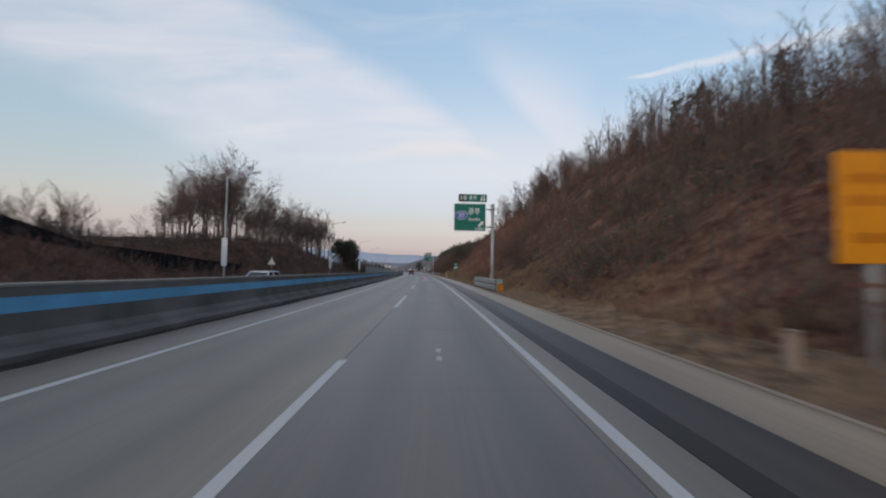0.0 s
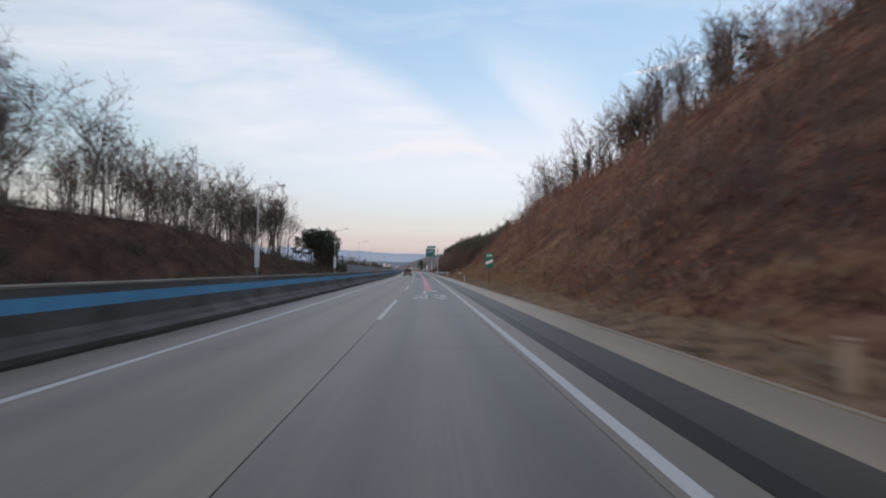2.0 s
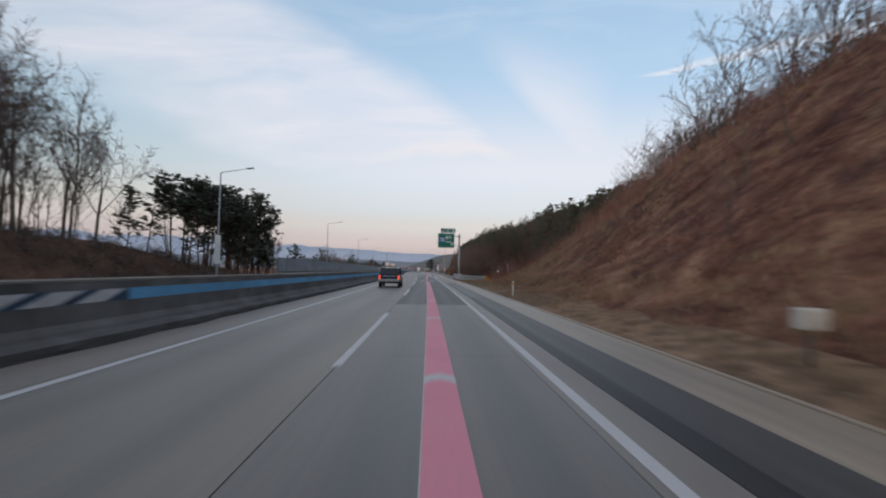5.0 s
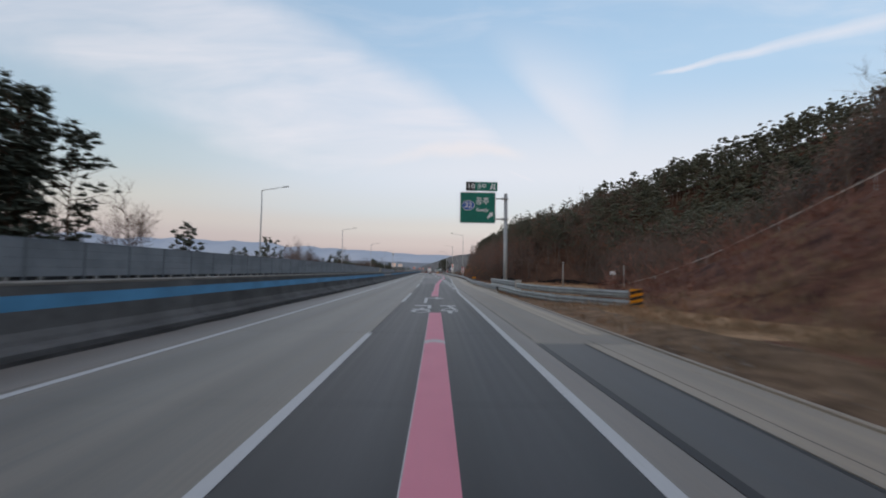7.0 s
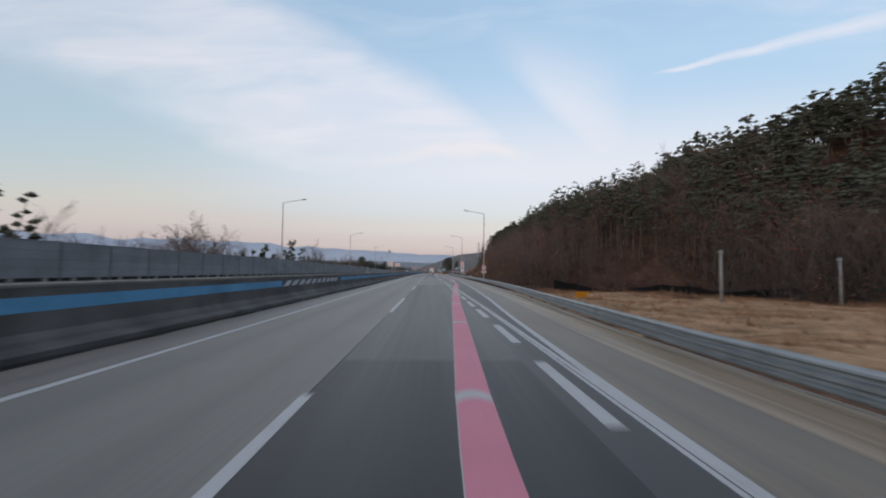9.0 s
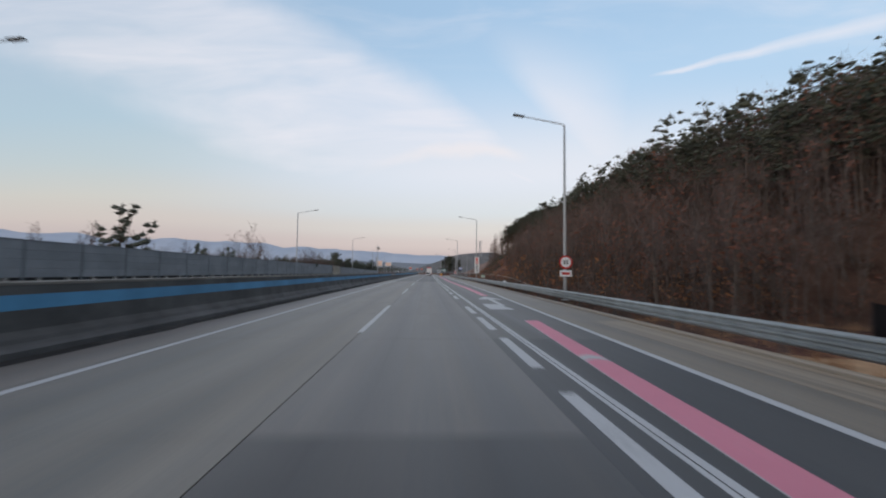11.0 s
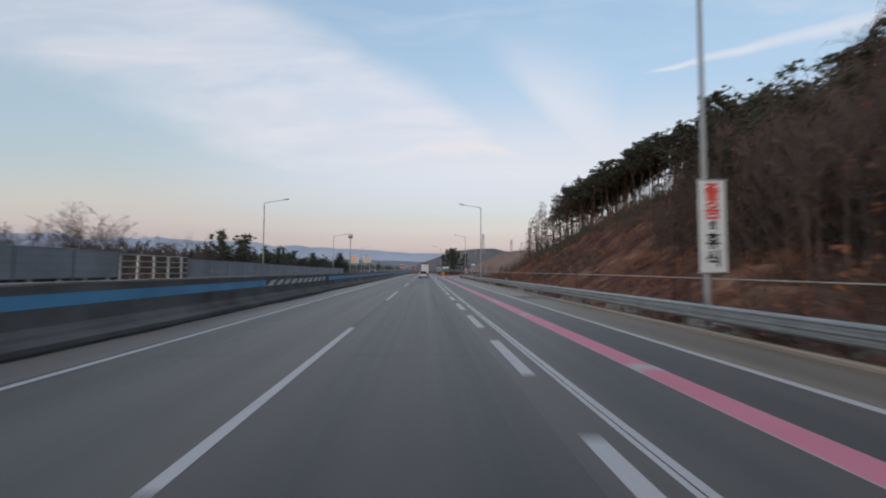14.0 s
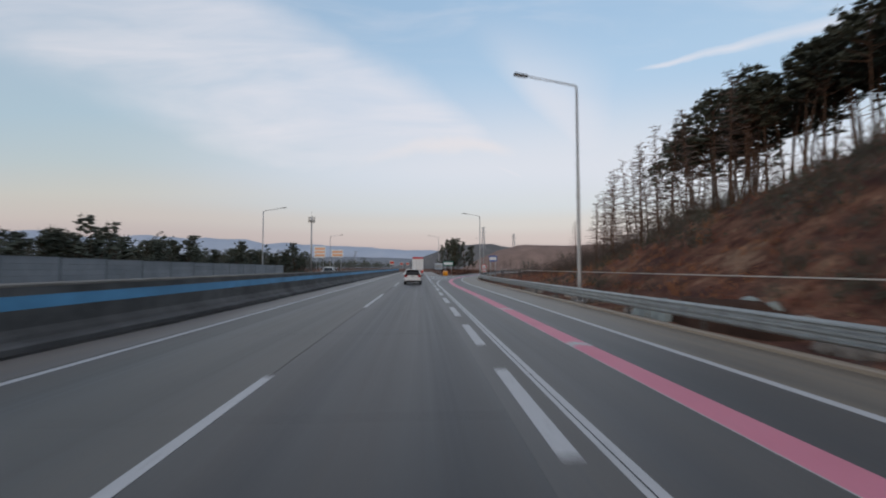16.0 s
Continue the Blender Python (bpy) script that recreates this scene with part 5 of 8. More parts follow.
def tuft(pc, rng, c, size, n, mi, wide=0.24):
    """A spray of needles: narrow blades fanning up and out."""
    for _ in range(n):
        d = Vector((rng.gauss(0, 1), rng.gauss(0, 1), abs(rng.gauss(0.25, 0.6)))).normalized()
        p = Vector(c) + Vector((rng.uniform(-1, 1), rng.uniform(-1, 1), rng.uniform(-0.5, 0.5))) * size * 0.35
        pc.blade(p, p + d * size * rng.uniform(0.6, 1.1), size * wide, mi, rng)


def clump_core(pc, rng, c, r, mi, flat=0.42, sides=5):
    """A small ragged, flattened mass of needles."""
    k = len(pc.v)
    a0 = rng.uniform(0, 6.28)
    for i in range(sides):
        a = a0 + i * 6.2832 / sides
        pc.v.append((c[0] + r * math.cos(a) * rng.uniform(0.6, 1.25), c[1] + r * math.sin(a) * rng.uniform(0.6, 1.25), c[2] + r * rng.uniform(-0.2, 0.14)))
    pc.v += [(c[0], c[1], c[2] + r * flat * rng.uniform(0.7, 1.3)), (c[0], c[1], c[2] - r * flat * 0.6)]
    for i in range(sides):
        pc.f += [(k + i, k + (i + 1) % sides, k + sides), (k + (i + 1) % sides, k + i, k + sides + 1)]
        pc.m += [mi, mi]


def pine_tree(seed, height=11.0, crown=0.45, limbs=16, clump=15, full=1.0, spread=1.0):
    """A red pine: a bare leaning stem under a layered, broken crown. 0 wood, 1 needles."""
    rng = random.Random(seed)
    pc = Piece()
    tr = bent(rng, (0, 0, -0.5), (rng.uniform(-0.12, 0.12), rng.uniform(-0.12, 0.12), 1), height * 0.96 + 0.5, 8, 0.05, 0.04)
    r = 0.0102 * height
    rad = [r * (1 - 0.85 * i / 8) for i in range(9)]
    for i in range(8):
        pc.stick(tr[i], tr[i + 1], rad[i], rad[i + 1], 6, 0)
    for k in range(5):
        f = rng.uniform(0.25, 1 - crown)
        i = min(7, int(f * 8))
        d = side_dir(rng, Vector((0, 0, 1)), rng.uniform(1.2, 1.7))
        pc.stick(tr[i], tr[i] + d * rng.uniform(0.4, 1.3), 0.025, 0.008, 3, 0)
    for k in range(limbs):
        f = 1 - crown + crown * (k + rng.random()) / limbs
        i = min(7, int(f * 8))
        p = tr[i].lerp(tr[i + 1], f * 8 - i)
        top = (f - (1 - crown)) / crown
        l1 = height * 0.23 * spread * (1.05 - 0.72 * top) * rng.uniform(0.6, 1.2)
        b1 = bent(rng, p, side_dir(rng, Vector((0, 0, 1)), rng.uniform(1.0, 1.5) - 0.5 * top), l1, 3, 0.18, 0.10)
        for j in range(3):
            pc.stick(b1[j], b1[j + 1], 0.05 - 0.013 * j, 0.037 - 0.013 * j, 3, 0)
        for q in range(max(2, int(4 * full))):
            g = 0.4 + 0.6 * (q + rng.random()) / 4
            j = min(2, int(g * 3))
            c = b1[j].lerp(b1[j + 1], min(1, g * 3 - j)) + Vector((rng.gauss(0, 0.28), rng.gauss(0, 0.28), rng.uniform(0.0, 0.3)))
            tuft(pc, rng, c, rng.uniform(0.40, 0.58), max(7, clump // 2 - 2), 1, 0.2)
            clump_core(pc, rng, c, rng.uniform(0.24, 0.40), 1)
    tuft(pc, rng, tr[-1], 0.6, clump, 1)
    return pc


def fan_pine(seed, height=8.0, open_out=0.75):
    """A bushy pine: several stems fanning up from one foot, each ringed with tufts. 0 wood, 1 needles."""
    rng = random.Random(seed)
    pc = Piece()
    a0 = rng.uniform(0, 6.28)
    for k in range(8):
        a = a0 + 6.283 * k / 8 * 2.4 + rng.uniform(-0.3, 0.3)
        tilt = open_out * (k + 0.4) / 8 + rng.uniform(-0.08, 0.08)
        ln = height * rng.uniform(0.82, 1.02) * (1 - 0.32 * k / 8)
        b = bent(rng, (0, 0, -0.3), (math.cos(a) * math.sin(tilt), math.sin(a) * math.sin(tilt), math.cos(tilt)), ln, 6, 0.07, 0.05)
        for j in range(6):
            pc.stick(b[j], b[j + 1], 0.075 - 0.011 * j, 0.064 - 0.011 * j, 4, 0)
        for q in range(15):
            f = 0.14 + 0.84 * (q + rng.random()) / 15
            j = min(5, int(f * 6))
            p = b[j].lerp(b[j + 1], f * 6 - j)
            e = side_dir(rng, (b[j + 1] - b[j]).normalized(), rng.uniform(0.7, 1.3))
            c = p + e * height * 0.13 * (1.25 - f) * rng.uniform(0.5, 1.3)
            pc.stick(p, c, 0.022, 0.012, 3, 0)
            tuft(pc, rng, c, rng.uniform(0.36, 0.55), 9, 1, 0.2)
            clump_core(pc, rng, c, rng.uniform(0.26, 0.42), 1, 0.7)
        tuft(pc, rng, b[-1], 0.5, 9, 1, 0.2)
    return pc


def bush(seed, h=1.6, stems=9, leaf=0.35):
    """A dry thicket: 0 stems, 1 clinging dead leaves."""
    rng = random.Random(seed)
    pc = Piece()
    for _ in range(stems):
        d = Vector((rng.gauss(0, 0.45), rng.gauss(0, 0.45), 1))
        b = bent(rng, (rng.gauss(0, 0.22), rng.gauss(0, 0.22), -0.1), d, h * rng.uniform(0.5, 1.15), 2, 0.22, 0.05)
        for j in range(2):
            pc.blade(b[j], b[j + 1] + (b[j + 1] - b[j]) * 0.2, 0.05 - 0.014 * j, 0, rng)
        for _ in range(4):
            j = rng.randint(0, 1)
            p = b[j].lerp(b[j + 1], rng.random())
            e = side_dir(rng, (b[j + 1] - b[j]).normalized(), rng.uniform(0.4, 1.0))
            q = p + e * h * rng.uniform(0.15, 0.42)
            pc.blade(p, q, 0.028, 0, rng)
            if rng.random() < leaf:
                pc.blade(q, q + Vector((rng.gauss(0, 0.1), rng.gauss(0, 0.1), rng.gauss(0, 0.08))), 0.13, 1, rng)
                pc.blade(p, p + Vector((rng.gauss(0, 0.1), rng.gauss(0, 0.1), rng.gauss(0, 0.08))), 0.11, 1, rng)
    return pc


def grass(seed, h=0.45, n=9):
    rng = random.Random(seed)
    pc = Piece()
    for _ in range(n):
        p = Vector((rng.gauss(0, 0.14), rng.gauss(0, 0.14), -0.04))
        q = p + Vector((rng.gauss(0, 0.22), rng.gauss(0, 0.22), rng.uniform(0.4, 1.0))) * h
        pc.blade(p, q, 0.035, 0, rng)
    return pc


def scatter(name, label, category, templates, spots, mats):
    """One object of many copies of the templates. spots: (x, y, z, turn, size, tall, which)."""
    arr = [t.arrays() for t in templates]
    V, L, T, Mi, base = [], [], [], [], 0
    for x, y, z, turn, k, tall, wh in spots:
        v, f, m = arr[wh]
        c, s = math.cos(turn) * k, math.sin(turn) * k
        o = np.empty_like(v)
        o[:, 0], o[:, 1], o[:, 2] = v[:, 0] * c - v[:, 1] * s + x, v[:, 0] * s + v[:, 1] * c + y, v[:, 2] * k * tall + z
        V.append(o)
        L.append((base, wh))
        base += len(v)
    flat = [np.array([i for fc in a[1] for i in fc], dtype=np.int32) for a in arr]
    tot = [np.array([len(fc) for fc in a[1]], dtype=np.int32) for a in arr]
    loops = np.concatenate([flat[wh] + b for b, wh in L])
    totals = np.concatenate([tot[wh] for b, wh in L])
    mi = np.concatenate([arr[wh][2] for b, wh in L])
    V = np.concatenate(V)
    me = bpy.data.meshes.new(name)
    me.vertices.add(len(V))
    me.vertices.foreach_set("co", V.ravel())
    me.loops.add(len(loops))
    me.loops.foreach_set("vertex_index", loops)
    me.polygons.add(len(totals))
    me.polygons.foreach_set("loop_start", np.concatenate([[0], np.cumsum(totals)[:-1]]).astype(np.int32))
    me.polygons.foreach_set("loop_total", totals)
    for m in mats:
        me.materials.append(m)
    me.polygons.foreach_set("material_index", mi)
    me.polygons.foreach_set("use_smooth", np.ones(len(totals), dtype=bool))
    me.update(calc_edges=True)
    return thing(name, label, category, kind="stuff", me=me)


def tree_thing(name, label, pc, wood, leaf, group, crown="crown"):
    t = thing(name, label, "tree", group=group)
    part("trunk", pc.mesh("trunk", [wood], {0}), t)
    part(crown, pc.mesh(crown, [leaf], {1}), t)
    return t


def far_tree(seed, kind, h=9.5):
    """A cheap tree for the far woods: 0 wood, 1 needles or twigs."""
    rng = random.Random(seed)
    pc = Piece()
    lean = Vector((rng.uniform(-0.08, 0.08), rng.uniform(-0.08, 0.08), 1)) * h
    pc.stick((0, 0, -0.5), lean * 0.92, (0.0075 if kind == "belt" else 0.010) * h, 0.015, 4, 0)
    if kind == "dim":
        for k in range(11):
            f = 0.42 + 0.55 * (k + rng.random()) / 11
            a = rng.uniform(0, 6.28)
            q = lean * f + Vector((math.cos(a), math.sin(a), 0.1)) * h * 0.24 * (1.3 - f) * rng.uniform(0.3, 1.2)
            clump_core(pc, rng, q, rng.uniform(0.45, 0.75), 1, 0.6, 4)
    elif kind in ("pine", "fine"):
        lo, hi, many = (0.36, 0.60, 3) if kind == "pine" else (0.20, 0.36, 6)
        for k in range(14):
            f = 0.40 + 0.60 * (k + rng.random()) / 14
            a = rng.uniform(0, 6.28)
            d = Vector((math.cos(a), math.sin(a), 0.12))
            ln = h * 0.27 * (1.1 - 0.75 * (f - 0.42) / 0.58) * rng.uniform(0.6, 1.15)
            c = lean * f
            pc.blade(c, c + d * ln, 0.08, 0, rng)
            q = c + d * ln * rng.uniform(0.55, 0.9)
            for _ in range(2):
                clump_core(pc, rng, q + Vector((rng.gauss(0, 0.4), rng.gauss(0, 0.4), rng.gauss(0, 0.16))), rng.uniform(lo, hi), 1, 0.55, 4)
            tuft(pc, rng, q, rng.uniform(0.5, 0.75), many, 1, 0.2)
        clump_core(pc, rng, lean * 0.93, 0.5, 1, 0.8)
        tuft(pc, rng, lean * 0.95, 0.7, 7, 1, 0.25)
    else:
        many = {"bare": (8, 6), "oak": (9, 7), "belt": (13, 11)}[kind]
        for k in range(many[0]):
            f = 0.25 + 0.68 * (k + rng.random()) / many[0]
            p = lean * f
            b = bent(rng, p, side_dir(rng, lean.normalized(), rng.uniform(0.35, 0.8)), h * (0.55 - 0.35 * f), 3, 0.2, 0.15)
            for jj in range(3):
                pc.blade(b[jj], b[jj + 1] + (b[jj + 1] - b[jj]) * 0.15, 0.09 - 0.02 * jj, 0, rng)
            for _ in range(many[1]):
                jj = rng.randint(0, 2)
                p2 = b[jj].lerp(b[jj + 1], rng.random())
                pc.blade(p2, p2 + side_dir(rng, (b[jj + 1] - b[jj]).normalized(), rng.uniform(0.3, 0.8)) * h * rng.uniform(0.08, 0.22), 0.045 if kind != "belt" else 0.03, 2, rng)
                if kind == "oak" and rng.random() < 0.6:
                    q2 = p2 + Vector((rng.gauss(0, 0.4), rng.gauss(0, 0.4), rng.gauss(0, 0.3)))
                    pc.blade(q2, q2 + Vector((rng.gauss(0, 0.2), rng.gauss(0, 0.2), rng.gauss(-0.1, 0.15))), 0.22, 3, rng)
    return pc


def vase_tree(seed, height=11.0, fork=0.3, spread=0.5, twig=1.0):
    """A broad leafless tree: a short bole parting into rising limbs, with a rounded haze of twigs. 0 wood, 1 twigs."""
    rng = random.Random(seed)
    pc = Piece()
    bole = bent(rng, (0, 0, -0.5), (rng.uniform(-0.08, 0.08), rng.uniform(-0.08, 0.08), 1), height * fork + 0.5, 3, 0.05)
    r = 0.0105 * height
    for i in range(3):
        pc.stick(bole[i], bole[i + 1], r * (1 - 0.1 * i), r * (0.9 - 0.1 * i), 6, 0)
    lead = rng.randint(3, 5)
    a0 = rng.uniform(0, 6.28)
    for k in range(lead):
        a = a0 + 6.283 * k / lead + rng.uniform(-0.4, 0.4)
        tilt = spread * rng.uniform(0.35, 1.15)
        d = Vector((math.cos(a) * math.sin(tilt), math.sin(a) * math.sin(tilt), math.cos(tilt)))
        ln = height * (1 - fork) * rng.uniform(0.72, 0.98)
        b = bent(rng, bole[3 if k % 2 else 2], d, ln, 5, 0.12, 0.05)
        for j in range(5):
            pc.stick(b[j], b[j + 1], r * 0.5 * (1 - 0.18 * j), r * 0.5 * (0.82 - 0.18 * j), 4, 0)
        for q in range(9):
            g = 0.22 + 0.76 * (q + rng.random()) / 9
            j = min(4, int(g * 5))
            p = b[j].lerp(b[j + 1], g * 5 - j)
            l2 = ln * (0.50 - 0.24 * g) * rng.uniform(0.7, 1.2)
            b2 = bent(rng, p, side_dir(rng, (b[j + 1] - b[j]).normalized(), rng.uniform(0.5, 0.95)), l2, 3, 0.2, 0.12)
            for jj in range(3):
                pc.stick(b2[jj], b2[jj + 1], (0.034 - 0.009 * jj) * twig, (0.025 - 0.009 * jj) * twig, 3, 1)
            for w in range(8):
                gg = 0.15 + 0.85 * (w + rng.random()) / 8
                jj = min(2, int(gg * 3))
                p3 = b2[jj].lerp(b2[jj + 1], gg * 3 - jj)
                e = side_dir(rng, (b2[jj + 1] - b2[jj]).normalized(), rng.uniform(0.4, 0.9))
                p4 = p3 + e * l2 * rng.uniform(0.28, 0.5)
                pc.blade(p3, p4, 0.032 * twig, 1, rng)
                e2 = side_dir(rng, e, rng.uniform(0.4, 0.8))
                p5 = p3.lerp(p4, rng.uniform(0.3, 0.9))
                pc.blade(p5, p5 + e2 * l2 * rng.uniform(0.16, 0.34), 0.034 * twig, 1, rng)
    return pc


def crown_tree(seed, height=11.0, fork=0.34, spread=0.5):
    """A tall leafless tree whose limbs part high up into a domed haze of fine twigs. 0 wood, 1 twigs."""
    rng = random.Random(seed)
    pc = Piece()
    bole = bent(rng, (0, 0, -0.5), (rng.uniform(-0.1, 0.1), rng.uniform(-0.1, 0.1), 1), height * fork + 0.5, 3, 0.06)
    r = 0.0112 * height
    for i in range(3):
        pc.stick(bole[i], bole[i + 1], r * (1 - 0.1 * i), r * (0.9 - 0.1 * i), 6, 0)
    lead, a0 = rng.randint(4, 5), rng.uniform(0, 6.28)
    for k in range(lead):
        a = a0 + 6.283 * k / lead + rng.uniform(-0.4, 0.4)
        tilt = spread * (0.25 if k == 0 else rng.uniform(0.6, 1.25))
        d = Vector((math.cos(a) * math.sin(tilt), math.sin(a) * math.sin(tilt), math.cos(tilt)))
        ln = height * (1 - fork) * (0.98 if k == 0 else rng.uniform(0.62, 0.9))
        b = bent(rng, bole[3 if k % 2 == 0 else 2], d, ln, 5, 0.11, 0.04)
        for j in range(5):
            pc.stick(b[j], b[j + 1], r * 0.46 * (1 - 0.18 * j), r * 0.46 * (0.82 - 0.18 * j), 4, 0)
        for q in range(8):
            g = 0.25 + 0.73 * (q + rng.random()) / 8
            j = min(4, int(g * 5))
            p = b[j].lerp(b[j + 1], g * 5 - j)
            l2 = ln * (0.52 - 0.26 * g) * rng.uniform(0.75, 1.2)
            b2 = bent(rng, p, side_dir(rng, (b[j + 1] - b[j]).normalized(), rng.uniform(0.5, 1.0)), l2, 3, 0.2, 0.10)
            for jj in range(3):
                pc.stick(b2[jj], b2[jj + 1], 0.026 - 0.007 * jj, 0.019 - 0.007 * jj, 3, 1)
            for w in range(8):
                gg = 0.15 + 0.85 * (w + rng.random()) / 8
                jj = min(2, int(gg * 3))
                p3 = b2[jj].lerp(b2[jj + 1], gg * 3 - jj)
                e = side_dir(rng, (b2[jj + 1] - b2[jj]).normalized(), rng.uniform(0.4, 0.9))
                p4 = p3 + e * l2 * rng.uniform(0.32, 0.56)
                pc.blade(p3, p4, 0.032, 1, rng)
                for _ in range(3):
                    e2 = side_dir(rng, e, rng.uniform(0.4, 0.9))
                    p5 = p3.lerp(p4, rng.uniform(0.25, 0.95))
                    pc.blade(p5, p5 + e2 * l2 * rng.uniform(0.16, 0.36), 0.036, 1, rng)
    return pc


def larch_tree(seed, height=12.0):
    """A bare larch: a straight stem with many short, level side shoots, widest low down. 0 wood, 1 twigs."""
    rng = random.Random(seed)
    pc = Piece()
    tr = bent(rng, (0, 0, -0.5), (rng.uniform(-0.05, 0.05), rng.uniform(-0.05, 0.05), 1), height + 0.5, 8, 0.025)
    for i in range(8):
        pc.stick(tr[i], tr[i + 1], 0.0085 * height * (1 - 0.115 * i), 0.0085 * height * (0.885 - 0.115 * i), 5, 0)
    for k in range(62):
        f = 0.16 + 0.83 * (k + rng.random()) / 62
        i = min(7, int(f * 8))
        p = tr[i].lerp(tr[i + 1], f * 8 - i)
        a = rng.uniform(0, 6.28)
        ln = height * 0.21 * (1.1 - f) * rng.uniform(0.6, 1.25) + 0.25
        b = bent(rng, p, (math.cos(a), math.sin(a), rng.uniform(-0.2, 0.25)), ln, 2, 0.1, 0.03)
        for j in range(2):
            pc.stick(b[j], b[j + 1], 0.042 - 0.012 * j, 0.030 - 0.012 * j, 3, 1)
        for _ in range(7):
            j = rng.randint(0, 1)
            q = b[j].lerp(b[j + 1], rng.random())
            pc.blade(q, q + Vector((rng.gauss(0, 0.22), rng.gauss(0, 0.22), rng.gauss(0.02, 0.14))), 0.05, 1, rng)
    return pc


R = random.Random(11)
BARE = [bare_tree(i, 11.0, 10, 3) for i in (1, 2, 3, 4)] + [bare_tree(7, 9.0, 8, 3, True), bare_tree(8, 6.0, 8, 3, True)] + [bare_tree(i, 11.0, 14, 4, slim=1.0, tw=1.2) for i in (9, 10, 12)] + [bare_tree(i, 8.0, 7, 2, True, 0.8, 2.0) for i in (13, 14)] + [vase_tree(i, 11.0, f, q, 1.1) for i, f, q in ((201, 0.30, 0.55), (202, 0.36, 0.48), (203, 0.24, 0.62), (204, 0.40, 0.42), (205, 0.30, 0.68))]
CROWN = [crown_tree(i, 11.0, f, q) for i, f, q in ((301, 0.36, 0.50), (302, 0.42, 0.55), (303, 0.30, 0.60), (304, 0.44, 0.45), (305, 0.38, 0.66))]
PINES = [pine_tree(i, 11.5, 0.45, 17, 22, 1.25, 1.15) for i in (21, 22, 23, 24)] + [pine_tree(26, 9.0, 0.74, 24, 24, 1.2, 1.2), pine_tree(27, 8.0, 0.82, 24, 24, 1.3, 1.25), pine_tree(28, 6.0, 0.96, 28, 16, 1.4, 1.5), pine_tree(29, 11.0, 0.44, 22, 28, 1.4, 1.5)] + [pine_tree(i, 11.5, 0.38, 20, 24, 1.5, 1.3) for i in (31, 32, 33, 34)]
FANS = [fan_pine(51, 8.0), fan_pine(52, 8.0, 0.55), fan_pine(53, 6.0, 1.0)]
LARCH = [larch_tree(41), larch_tree(42), larch_tree(43)]
bare_src = [tree_thing("bare_tree", "leafless grey-brown broadleaf tree on a grassy bank", p, M_TRUNK, M_TWIG, "bare trees on the banks") for p in BARE]
crown_src = [tree_thing("bare_tree", "tall leafless tree with a domed haze of fine grey twigs", p, M_TRUNK, M_TWIG, "bare trees on the banks") for p in CROWN]
pine_src = [tree_thing("pine_tree", "red-stemmed pine with a dark layered crown", p, M_PBARK, M_NEED, "pines on the banks") for p in PINES]
fan_src = [tree_thing("pine_tree", "bushy many-stemmed pine with dark ragged tufts behind the noise wall", p, M_PBARK, M_NEED, "pines behind the noise wall") for p in FANS]
used = set()


def plant(src, k, s, n, size, tall=1.0):
    """Stands the next copy of a tree at station s, offset n."""
    z = ground_z(s, n)
    m = at(s, n, z, R.uniform(0, 360)) @ Matrix.Diagonal((size, size, size * tall, 1))
    o = src[k]
    if o.name in used:
        c = copy_thing(o, m)
        c.matrix_basis = m
        return c
    used.add(o.name)
    o.matrix_basis = m
    return o


RC = random.Random(78)
GROVE = []


def stand(k, s, n, size):
    """One more bare tree for the joined thickets, too many to tell apart."""
    x, y, z = P(s, n, ground_z(s, n))
    GROVE.append((x, y, z, R.uniform(0, 6.28), size, 1.0, k))


# left bank: a thick belt of tall bare trees, then a clump of pines
for i in range(94):
    s = 53 + 108 * (i / 93) ** 1.15 + R.uniform(-1.6, 1.6)
    n = -R.uniform(30.5, min(46.0, max(31.5, (s - 14) / 1.36)))
    want = lerp(((53, 13.8), (62, 17.8), (75, 20.4), (84, 19.6), (95, 17.6), (110, 17.8), (125, 18.6), (161, 19.6)), s)
    want -= max(0, 9 - (s + 1.36 * n - 14)) * 0.55
    k = R.choice((0, 0, 1, 1, 2, 3, 3, 4))
    z = ground_z(s, n)
    plant(crown_src, k, s, n, max(0.4, (want - z) / 10.6) * R.uniform(0.82, 1.04))
for i in range(70):
    stand(R.choice((5, 9, 10, 11)), R.uniform(22, 58), -R.uniform(31, 48), R.uniform(0.36, 0.56))
for i in range(36):
    s = 160 + 27 * R.random()
    n = -R.uniform(25.0, 32.0) - max(0, s - 170) * 0.08
    k = R.choice((0, 2, 4, 7, 7, 7, 5))
    plant(pine_src, k, s, n, (R.uniform(10.6, 13.0) - ground_z(s, n)) / (9.0 if k == 4 else 8.0 if k == 5 else 11.2) * (0.75 if k == 5 else 1))
for s, n, q in ((185.5, -27, 1.22), (188.5, -29.5, 1.3), (187, -33, 1.3), (190.5, -27.5, 1.1)):
    plant(pine_src, 7, s, n, q)
for s, n, k, q in ((184, -27, 5, 1.25), (187, -28.5, 5, 1.35), (190, -30.5, 4, 1.2), (183, -31, 5, 1.4), (186.5, -25.5, 5, 0.95), (191.5, -28, 5, 0.9)):
    plant(pine_src, k, s, n, q)
for s, n, q in ((193, -29, 1.0), (194, -33, 0.9), (197, -33, 0.85), (203, -36, 0.75), (190, -44, 1.15), (199, -30, 0.7)):
    plant(bare_src, R.choice((0, 1, 2)), s, n, q)
